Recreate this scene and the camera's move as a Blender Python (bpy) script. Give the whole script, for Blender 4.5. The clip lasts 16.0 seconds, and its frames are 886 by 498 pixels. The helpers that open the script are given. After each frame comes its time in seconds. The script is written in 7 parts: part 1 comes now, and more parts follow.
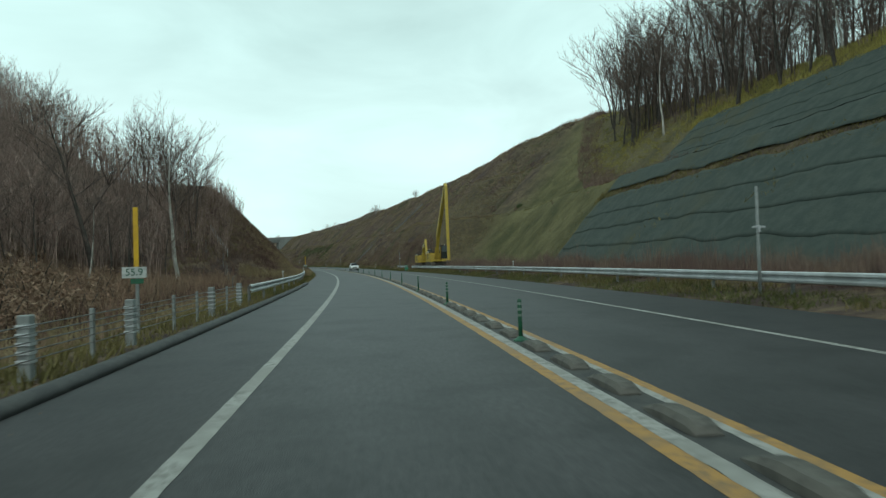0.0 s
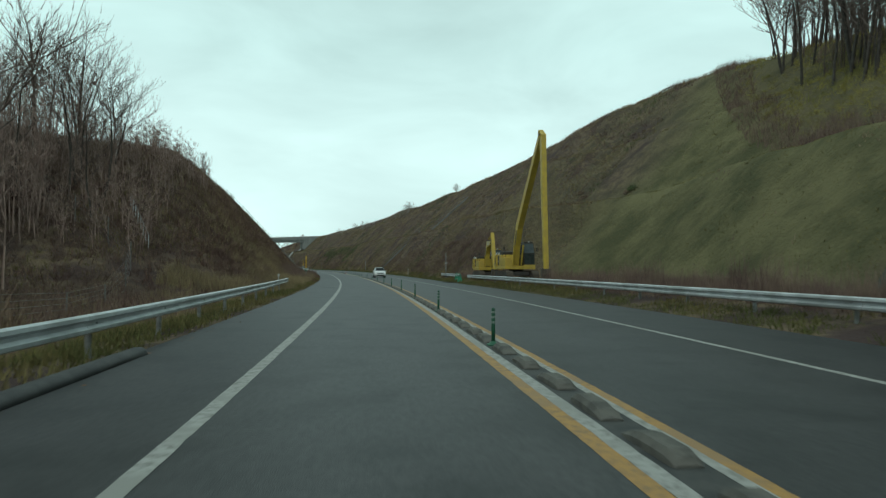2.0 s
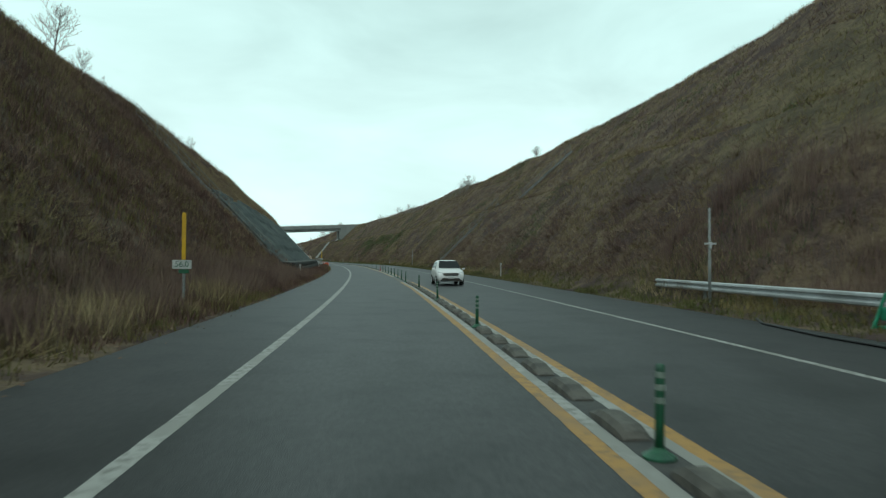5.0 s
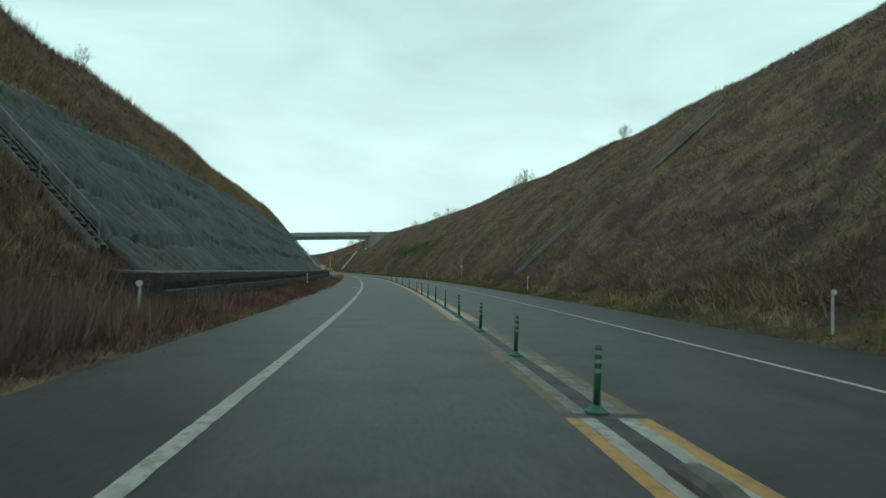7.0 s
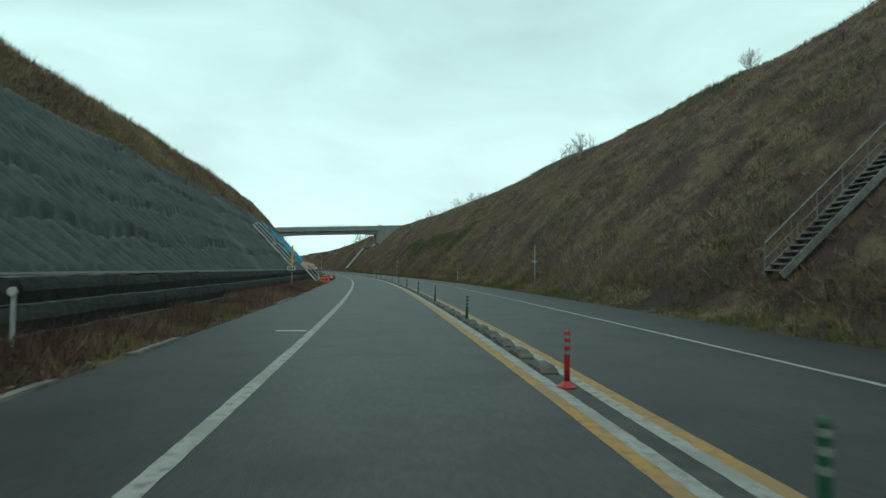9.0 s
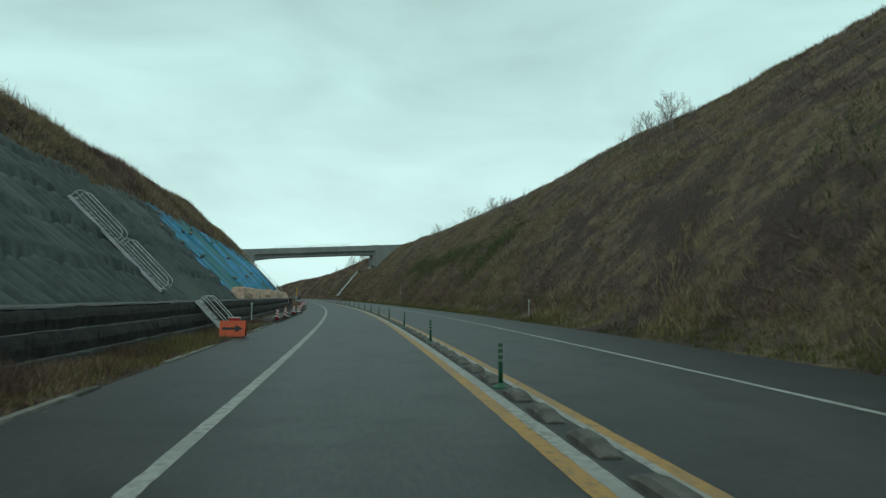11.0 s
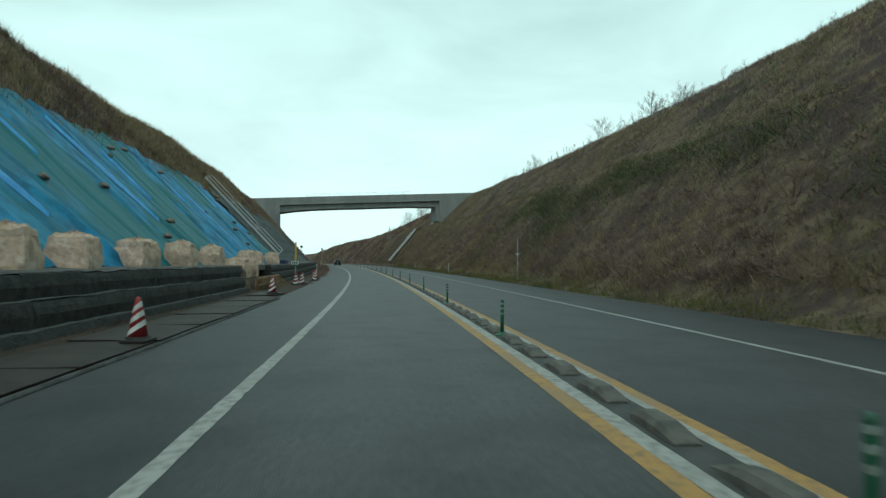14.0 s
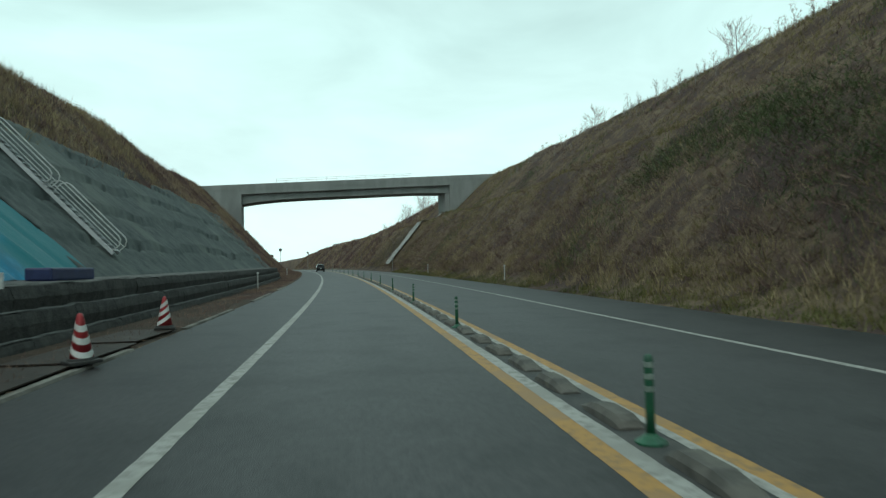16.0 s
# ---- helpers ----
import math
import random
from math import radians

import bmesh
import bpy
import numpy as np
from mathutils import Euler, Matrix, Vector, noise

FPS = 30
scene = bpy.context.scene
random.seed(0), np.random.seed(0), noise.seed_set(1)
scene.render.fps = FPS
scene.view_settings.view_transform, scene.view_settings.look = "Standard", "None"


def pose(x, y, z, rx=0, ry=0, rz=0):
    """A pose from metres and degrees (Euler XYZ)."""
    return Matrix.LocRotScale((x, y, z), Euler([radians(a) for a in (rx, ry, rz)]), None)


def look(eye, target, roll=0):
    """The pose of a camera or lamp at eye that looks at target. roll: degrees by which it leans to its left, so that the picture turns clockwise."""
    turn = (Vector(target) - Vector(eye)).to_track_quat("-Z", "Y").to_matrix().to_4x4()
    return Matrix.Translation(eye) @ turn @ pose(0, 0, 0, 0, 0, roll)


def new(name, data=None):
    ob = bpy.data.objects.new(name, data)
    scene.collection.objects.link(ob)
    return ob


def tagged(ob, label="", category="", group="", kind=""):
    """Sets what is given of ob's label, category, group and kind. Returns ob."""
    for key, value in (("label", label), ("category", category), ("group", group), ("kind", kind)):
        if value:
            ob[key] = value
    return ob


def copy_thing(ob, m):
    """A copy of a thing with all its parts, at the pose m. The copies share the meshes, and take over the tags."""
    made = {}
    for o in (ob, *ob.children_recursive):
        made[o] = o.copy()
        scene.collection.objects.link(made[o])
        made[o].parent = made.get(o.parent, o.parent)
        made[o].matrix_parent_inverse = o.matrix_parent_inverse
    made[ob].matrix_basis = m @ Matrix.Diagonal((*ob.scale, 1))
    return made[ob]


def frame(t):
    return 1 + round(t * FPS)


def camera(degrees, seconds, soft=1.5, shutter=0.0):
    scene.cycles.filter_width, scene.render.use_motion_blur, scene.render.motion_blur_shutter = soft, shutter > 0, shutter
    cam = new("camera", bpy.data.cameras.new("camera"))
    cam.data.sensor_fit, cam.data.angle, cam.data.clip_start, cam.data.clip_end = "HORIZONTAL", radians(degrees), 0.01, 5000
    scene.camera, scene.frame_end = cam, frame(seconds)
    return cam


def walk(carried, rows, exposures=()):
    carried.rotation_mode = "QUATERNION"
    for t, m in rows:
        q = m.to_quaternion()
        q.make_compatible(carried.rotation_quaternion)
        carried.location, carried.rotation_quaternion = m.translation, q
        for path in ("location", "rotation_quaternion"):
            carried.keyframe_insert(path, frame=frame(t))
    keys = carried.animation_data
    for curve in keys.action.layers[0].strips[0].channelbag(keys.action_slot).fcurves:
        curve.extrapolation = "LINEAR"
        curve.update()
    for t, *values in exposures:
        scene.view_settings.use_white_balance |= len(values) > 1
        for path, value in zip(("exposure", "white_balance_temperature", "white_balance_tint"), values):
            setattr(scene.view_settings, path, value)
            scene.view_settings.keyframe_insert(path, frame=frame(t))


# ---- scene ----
# A two-lane motorway in a cutting, driven along at about 70 km/h under a bright overcast sky.
LENS = 69.75
cam = camera(LENS, 16.0, soft=1.35, shutter=0.12)


def cam_pose(x, y, z, yaw, pitch, roll):
    """Yaw to the left from +y, pitch up, roll clockwise for the picture, in degrees."""
    return Matrix.Translation((x, y, z)) @ Euler((0, 0, radians(yaw))).to_matrix().to_4x4() @ Euler((radians(90 + pitch), 0, 0)).to_matrix().to_4x4() @ Euler((0, 0, radians(roll))).to_matrix().to_4x4()


PATH = [
    (0, -0.167, 8.064, 1.527, -5.62, 1.16, -1.75),
    (0.5, -0.223, 17.770, 1.566, -5.10, 0.96, -1.09),
    (1, -0.432, 27.408, 1.616, -4.64, 0.87, -0.18),
    (1.5, -0.743, 37.007, 1.650, -3.69, 1.36, -1.22),
    (2, -1.090, 46.608, 1.672, -2.92, 1.77, 0.06),
    (2.5, -1.502, 56.201, 1.712, -2.27, 1.86, -0.00),
    (3, -2.044, 65.812, 1.704, -1.86, 1.66, 0.74),
    (3.5, -2.788, 75.432, 1.674, -1.41, 1.55, 1.14),
    (4, -3.482, 85.078, 1.699, -0.83, 1.45, -0.23),
    (4.5, -4.322, 94.675, 1.692, -0.09, 1.35, 0.20),
    (5, -5.331, 104.161, 1.718, 1.19, 1.18, 0.29),
    (5.5, -6.405, 113.598, 1.718, 1.93, 1.47, 0.58),
    (6, -7.561, 123.025, 1.729, 2.68, 1.76, 0.86),
    (6.5, -8.799, 132.441, 1.751, 3.42, 2.05, 1.14),
    (7, -10.118, 141.845, 1.783, 4.16, 2.34, 1.42),
    (7.5, -11.519, 151.237, 1.820, 4.90, 2.63, 1.71),
    (8, -12.977, 160.624, 1.863, 5.69, 2.04, 2.23),
    (8.5, -14.476, 170.047, 1.978, 6.21, 2.21, -0.19),
    (9, -16.224, 179.426, 1.982, 5.13, 2.18, 0.92),
    (9.5, -17.885, 188.827, 2.045, 5.07, 2.76, 0.69),
    (10, -19.629, 198.213, 2.111, 5.01, 3.34, 0.46),
    (10.5, -21.453, 207.583, 2.181, 4.93, 3.92, 0.23),
    (11, -23.356, 216.939, 2.254, 4.84, 4.50, 0.00),
    (11.5, -25.336, 226.278, 2.327, 4.75, 5.07, -0.23),
    (12, -27.486, 235.571, 2.353, 5.36, 3.70, 0.62),
    (12.5, -29.676, 244.873, 2.401, 7.39, 3.14, 1.45),
    (13, -31.992, 254.215, 2.422, 8.67, 1.83, 1.77),
    (13.5, -34.413, 263.561, 2.466, 9.70, 1.35, 1.60),
    (14, -36.864, 272.871, 2.478, 9.67, 1.39, 0.33),
    (14.5, -39.280, 282.138, 2.571, 9.02, 0.70, -0.75),
    (15, -41.790, 291.348, 2.574, 8.82, 0.43, -1.79),
    (15.5, -44.447, 300.346, 2.544, 8.89, 0.89, -1.48),
    (16, -47.172, 309.395, 2.633, 9.06, 1.56, -1.15),
]
# the film camera's own exposure and tint, drifting a little along the way
FILM = [(0, 0.06, 6620, 14.5), (1.5, 0.0, 6620, 14.5), (2.5, -0.06, 6600, 13.5), (3.5, -0.03, 6600, 13.5), (5, 0.06, 6600, 13.5), (7.5, -0.05, 6540, 11.5), (8.5, 0.0, 6500, 11.5), (9.2, -0.05, 6500, 11), (11.5, -0.22, 6500, 10), (12, -0.2, 6500, 10), (13, -0.05, 6500, 10.5), (14, 0.07, 6500, 11), (15, 0.12, 6550, 12.5), (16, 0.12, 6600, 13.5)]
walk(cam, [(r[0], cam_pose(*r[1:])) for r in PATH], FILM)

# ---------------------------------------------------------------- light
world = bpy.data.worlds.new("overcast_sky")
scene.world = world
world.use_nodes = True
wn, wl = world.node_tree.nodes, world.node_tree.links
wn.clear()
w_out = wn.new("ShaderNodeOutputWorld")
w_bg = wn.new("ShaderNodeBackground")
w_sky = wn.new("ShaderNodeTexSky")
w_sky.sky_type, w_sky.sun_disc = "NISHITA", False
SUN_EL, SUN_ROT = radians(48), radians(200)
w_sky.sun_elevation, w_sky.sun_rotation = SUN_EL, SUN_ROT
w_tc = wn.new("ShaderNodeTexCoord")
w_sep = wn.new("ShaderNodeSeparateXYZ")
wl.new(w_tc.outputs["Generated"], w_sep.inputs[0])
w_h = wn.new("ShaderNodeValToRGB")          # cloud layer: pale near the horizon, greyer overhead
w_h.color_ramp.elements[0].position, w_h.color_ramp.elements[0].color = 0.0, (0.72, 1.02, 0.985, 1)
w_h.color_ramp.elements[1].position, w_h.color_ramp.elements[1].color = 0.62, (0.53, 0.79, 0.755, 1)
e = w_h.color_ramp.elements.new(0.18)
e.color = (0.71, 1.02, 0.98, 1)
e = w_h.color_ramp.elements.new(0.33)
e.color = (0.61, 0.915, 0.875, 1)
wl.new(w_sep.outputs["Z"], w_h.inputs[0])
w_map = wn.new("ShaderNodeMapping")
w_map.inputs["Scale"].default_value = (1.6, 1.6, 4.6)
wl.new(w_tc.outputs["Generated"], w_map.inputs[0])
w_noise = wn.new("ShaderNodeTexNoise")
w_noise.inputs["Scale"].default_value, w_noise.inputs["Detail"].default_value, w_noise.inputs["Roughness"].default_value = 1.7, 5, 0.52
w_noise.inputs["Distortion"].default_value = 0.4
wl.new(w_map.outputs[0], w_noise.inputs[0])
w_amp = wn.new("ShaderNodeMapRange")
w_amp.inputs["From Min"].default_value, w_amp.inputs["From Max"].default_value = 0.32, 0.68
w_amp.inputs["To Min"].default_value, w_amp.inputs["To Max"].default_value = 0.87, 1.12
wl.new(w_noise.outputs["Fac"], w_amp.inputs["Value"])
w_mul = wn.new("ShaderNodeVectorMath")
w_mul.operation = "SCALE"
wl.new(w_h.outputs["Color"], w_mul.inputs[0])
wl.new(w_amp.outputs[0], w_mul.inputs["Scale"])
w_dim = wn.new("ShaderNodeVectorMath")
w_dim.operation = "SCALE"
w_dim.inputs["Scale"].default_value = 0.1
wl.new(w_sky.outputs["Color"], w_dim.inputs[0])
w_mix = wn.new("ShaderNodeMix")
w_mix.data_type = "RGBA"
w_mix.inputs[0].default_value = 0.96
wl.new(w_dim.outputs[0], w_mix.inputs[6])
wl.new(w_mul.outputs[0], w_mix.inputs[7])
wl.new(w_mix.outputs[2], w_bg.inputs["Color"])
w_bg.inputs["Strength"].default_value = 1.0
wl.new(w_bg.outputs[0], w_out.inputs[0])

sun_data = bpy.data.lights.new("sun", "SUN")
sun_data.energy, sun_data.angle, sun_data.color = 0.6, radians(25), (1.0, 0.97, 0.9)
sun = new("sun", sun_data)
sun.matrix_world = look((0, 0, 60), (0 - 60 * math.sin(SUN_ROT) / math.tan(SUN_EL), 0 - 60 * math.cos(SUN_ROT) / math.tan(SUN_EL), 0))

# ---------------------------------------------------------------- the line of the road
CURVE_S = np.arange(-20, 541, 40.0)
CURVATURE = np.array([1.311, 1.092, 0.926, 0.921, 0.911, 0.939, 0.858, 0.925, 0.855, 0.833, 0.815, 0.796, 0.778, 0.759, 0.741]) / 1000
GRADE = np.array([0.677, 0.235, 0.082, 0.013, 0.49, 0.536, 0.683, 0.345, 0.257, 0.691, 0.795, 0.706, 0.527, 0.315, 0.097]) / 100
RS = np.arange(-400, 1601, 2.0)
_zero = 200


def _sum(v):
    a = np.concatenate([[0], np.cumsum(v[1:] + v[:-1])])
    return a - a[_zero]


R_TH = _sum(np.where(RS < -20, 0.0, np.interp(RS, CURVE_S, CURVATURE)))
R_X, R_Y = _sum(-np.sin(R_TH)), _sum(np.cos(R_TH))
R_Z = _sum(np.where((RS < -20) | (RS > 540), 0.0, np.interp(RS, CURVE_S, GRADE)))


def on_road(s, lat, up):
    """World places, as an array, for metres along the road, to its right and above its surface."""
    s, lat, up = np.broadcast_arrays(np.asarray(s, float), np.asarray(lat, float), np.asarray(up, float))
    th = np.interp(s, RS, R_TH)
    return np.stack([np.interp(s, RS, R_X) + lat * np.cos(th), np.interp(s, RS, R_Y) + lat * np.sin(th), np.interp(s, RS, R_Z) + up], -1)


def heading(s):
    return float(np.interp(s, RS, R_TH))


def stand(s, lat, up=0.0, turn=0.0):
    """The pose of a thing whose own y points along the road and x to its right."""
    x, y, z = on_road(s, lat, up)
    return Matrix.Translation((x, y, z)) @ Matrix.Rotation(heading(s) + radians(turn), 4, "Z")


# ---------------------------------------------------------------- the shape of the ground
def ease(a, b, x):
    t = np.clip((x - a) / (b - a), 0, 1)
    return t * t * (3 - 2 * t)


def soft_min(a, b, k):
    h = np.clip(0.5 + 0.5 * (b - a) / k, 0, 1)
    return b * (1 - h) + a * h - k * h * (1 - h)


def lattice(x, y, seed):
    """Smooth value noise in 0..1."""
    xi, yi = np.floor(x), np.floor(y)
    fx, fy = x - xi, y - yi
    fx, fy = fx * fx * (3 - 2 * fx), fy * fy * (3 - 2 * fy)

    def rnd(a, b):
        v = np.sin(a * 127.1 + b * 311.7 + seed * 74.7) * 43758.5453
        return v - np.floor(v)

    return (rnd(xi, yi) * (1 - fx) + rnd(xi + 1, yi) * fx) * (1 - fy) + (rnd(xi, yi + 1) * (1 - fx) + rnd(xi + 1, yi + 1) * fx) * fy


def clouds(x, y, seed, size, octaves=3):
    v, a, total = 0, 1.0, 0
    for k in range(octaves):
        v, total = v + a * lattice(x / size * 2**k, y / size * 2**k, seed + k), total + a
        a *= 0.5
    return v / total


BENCH_LAT = [10.6, 12.0, 22.4, 24.4, 35.0, 37.0, 47.5, 49.5, 70]
BENCH_UP = [0, 0.35, 9.7, 10.0, 19.6, 19.9, 29.4, 29.7, 48]
SETBACK_S = [-60, 40, 70, 98, 120, 150]
SETBACK = [7.5, 7.5, 7.5, 10.0, 6.0, 0]
FOOT_S = [-60, 70, 98, 114, 120, 125, 130]                 # setback of the steep lowest tier
FOOT_BACK = [7.5, 7.5, 10.0, 10.0, 4.5, 0.5, 0]
TIER_LAT = [10.6, 11.6, 20.3, 24.2]
TIER_UP = [0, 0.35, 9.7, 10.0]
CREST_R_S = [-60, 60, 90, 110, 135, 143, 152, 172, 200, 232, 250, 290, 320, 350, 380, 412, 450, 480, 520, 600, 700, 1500]
CREST_R = [20, 20, 24, 27.2, 32.3, 32.8, 30.6, 28.4, 27.7, 27.2, 26.4, 25.2, 25.2, 23.8, 22.3, 20.9, 19.4, 17.4, 13.5, 9, 5, 3]
CREST_L_S = [90, 112, 120, 130, 160, 190, 215, 245, 262, 280, 310, 430, 460, 500, 560, 900]
CREST_L = [8, 11.3, 13.6, 15.6, 16, 15.5, 13.6, 11.8, 11.8, 13.3, 14, 14, 11, 6, 3, 2]


def ground_up(s, lat):
    """Height of the ground over the road's surface."""
    s, lat = np.broadcast_arrays(np.asarray(s, float), np.asarray(lat, float))
    back = np.interp(s, SETBACK_S, SETBACK)
    flat = np.interp(lat, [10.3, 10.8, 12.0, 13.0], [0.0, 0.06, 0.3, 0.46])
    p = np.maximum(flat, np.interp(lat - back, BENCH_LAT, BENCH_UP))
    p = np.maximum(p, np.interp(lat - np.interp(s, FOOT_S, FOOT_BACK), TIER_LAT, TIER_UP))
    crest = np.interp(s, CREST_R_S, CREST_R)
    right = np.where(lat < 12, p, soft_min(p, crest, 2.0)) - 0.02 * np.maximum(lat - 75, 0)
    a = -lat
    p = np.interp(a, [4.3, 4.7, 6.2, 7.4, 60], [0.0, 0.05, 0.2, 0.45, 0.45 + 52.6 * 1.05])
    works = ease(156, 163, s) * (1 - ease(384, 392, s))         # level verge before the basket wall
    p = p - works * np.interp(a, [4.3, 4.8, 6.2, 7.4], [0.0, 0.04, 0.18, 0.0])
    high = np.where(a < 7, p, soft_min(p, np.interp(s, CREST_L_S, CREST_L) + 0.14 * np.clip(a - 15, 0, 40) * (1 - ease(112, 135, s)), 1.5)) - 0.02 * np.maximum(a - 40, 0)
    low = np.interp(a, [4.2, 4.6, 6.0, 8, 16, 24, 50, 75, 120], [0.0, 0.02, -0.1, -0.5, -0.2, 1.5, 15, 22, 24])
    w = ease(84, 112, s)
    left = low * (1 - w) + high * w + 9.5 * ease(27, 48, a) * ease(60, 90, s) * (1 - ease(104, 122, s))
    lumps = (clouds(s, lat, 3, 5.0) - 0.5) * 0.9 + (clouds(s, lat, 9, 22.0, 2) - 0.5) * 2.0
    hill = ease(12.5, 16, lat - back) + ease(8.5, 12, a)
    hill = hill * (1 - ease(160, 166, s) * (1 - ease(392, 400, s)) * (1 - ease(14.2, 16, a)) * (a > 0)) * (1 - 0.85 * (1 - ease(70, 78, s)) * (1 - ease(31, 33, lat - back)) * (lat > 0))
    return np.where(lat > 10.3, right, np.where(lat < -4.2, left, np.interp(lat, [-4.2, -4.0, 10.0, 10.3], [0.0, -0.25, -0.25, 0.0]))) + lumps * hill * 0.7


def ground_point(s, lat, lift=0.0):
    return on_road(s, lat, ground_up(s, lat) + lift)


# ---------------------------------------------------------------- making things
def mesh_from(name, verts, faces, uvs=None, smooth=False):
    me = bpy.data.meshes.new(name)
    me.from_pydata([tuple(v) for v in verts], [], [tuple(f) for f in faces])
    if uvs is not None:
        lay = me.uv_layers.new(name="plan")
        idx = np.empty(len(me.loops), np.int32)
        me.loops.foreach_get("vertex_index", idx)
        lay.data.foreach_set("uv", np.asarray(uvs, np.float32)[idx].ravel())
    if smooth:
        me.polygons.foreach_set("use_smooth", np.ones(len(me.polygons), bool))
    me.update()
    return me


def triangles(name, verts, tris):
    """A mesh from big arrays of places and triangles."""
    me = bpy.data.meshes.new(name)
    verts, tris = np.asarray(verts, np.float32), np.asarray(tris, np.int32)
    me.vertices.add(len(verts))
    me.vertices.foreach_set("co", verts.ravel())
    me.loops.add(tris.size)
    me.loops.foreach_set("vertex_index", tris.ravel())
    me.polygons.add(len(tris))
    me.polygons.foreach_set("loop_start", np.arange(0, tris.size, 3, dtype=np.int32))
    me.update(calc_edges=True)
    return me


def grid_faces(rows, cols):
    i = np.arange(rows - 1)[:, None] * cols + np.arange(cols - 1)[None]
    return np.stack([i, i + 1, i + cols + 1, i + cols], -1).reshape(-1, 4)


def sheet(name, s_list, lat_list, height, material, smooth=True, kind="structure", label="", category=""):
    """A sheet laid over the plan; height is a function of s and lat."""
    s, la = np.meshgrid(np.asarray(s_list, float), np.asarray(lat_list, float), indexing="ij")
    v = on_road(s, la, height(s, la)).reshape(-1, 3)
    me = mesh_from(name, v, grid_faces(*s.shape), np.stack([la, s], -1).reshape(-1, 2), smooth)
    me.materials.append(material)
    return tagged(new(name, me), label, category, kind=kind)


def part(name, bm, material, parent=None, label="", smooth=False):
    """Links a bmesh as one mesh object under a thing or a part."""
    me = bpy.data.meshes.new(name)
    bm.normal_update()
    bm.to_mesh(me)
    bm.free()
    if smooth:
        me.polygons.foreach_set("use_smooth", np.ones(len(me.polygons), bool))
    me.materials.append(material)
    ob = new(name, me)
    if parent is not None:
        ob.parent = parent
    if label:
        ob["label"] = label
    return ob


def thing(name, label, category, group="", kind=""):
    return tagged(new(name), label, category, group, kind)


def box(bm, size, at, rot=None, bevel=0.0):
    """A box of the given size with its centre at a place; rot a matrix, bevel in metres."""
    m = Matrix.Translation(at) @ (rot or Matrix()) @ Matrix.Diagonal((*size, 1))
    made = bmesh.ops.create_cube(bm, size=1.0, matrix=m)
    if bevel:
        edges = list({e for v in made["verts"] for e in v.link_edges})
        bmesh.ops.bevel(bm, geom=edges, offset=bevel, segments=2, affect="EDGES", profile=0.6)
    return bm


def tube(bm, points, radius, sides=8, caps=True):
    """A round bar along points; radius one number or one for each point."""
    pts = [Vector(p) for p in points]
    rad = radius if isinstance(radius, (list, tuple)) else [radius] * len(pts)
    rings = []
    for k, p in enumerate(pts):
        d = (pts[min(k + 1, len(pts) - 1)] - pts[max(k - 1, 0)]).normalized()
        a = d.orthogonal().normalized() if abs(d.z) > 0.95 else d.cross(Vector((0, 0, 1))).normalized()
        b = d.cross(a)
        rings.append([bm.verts.new(p + rad[k] * (math.cos(q) * a + math.sin(q) * b)) for q in np.arange(sides) * 2 * math.pi / sides])
    for r0, r1 in zip(rings, rings[1:]):
        for k in range(sides):
            bm.faces.new((r0[k], r0[(k + 1) % sides], r1[(k + 1) % sides], r1[k]))
    if caps:
        bm.faces.new(rings[0][::-1])
        bm.faces.new(rings[-1])
    return bm


def prism(bm, outline, x0, x1):
    """An outline in y, z swept from x0 to x1."""
    a, b = [bm.verts.new((x0, y, z)) for y, z in outline], [bm.verts.new((x1, y, z)) for y, z in outline]
    n = len(outline)
    for k in range(n):
        bm.faces.new((a[k], a[(k + 1) % n], b[(k + 1) % n], b[k]))
    bm.faces.new(a[::-1])
    bm.faces.new(b)
    return bm


def lathe(bm, profile, sides=16, at=(0, 0, 0)):
    """A turned shape from rows of radius and height."""
    rings = [[bm.verts.new((at[0] + r * math.cos(q), at[1] + r * math.sin(q), at[2] + z)) for q in np.arange(sides) * 2 * math.pi / sides] for r, z in profile]
    for r0, r1 in zip(rings, rings[1:]):
        for k in range(sides):
            bm.faces.new((r0[k], r0[(k + 1) % sides], r1[(k + 1) % sides], r1[k]))
    bm.faces.new(rings[0][::-1])
    bm.faces.new(rings[-1])
    return bm


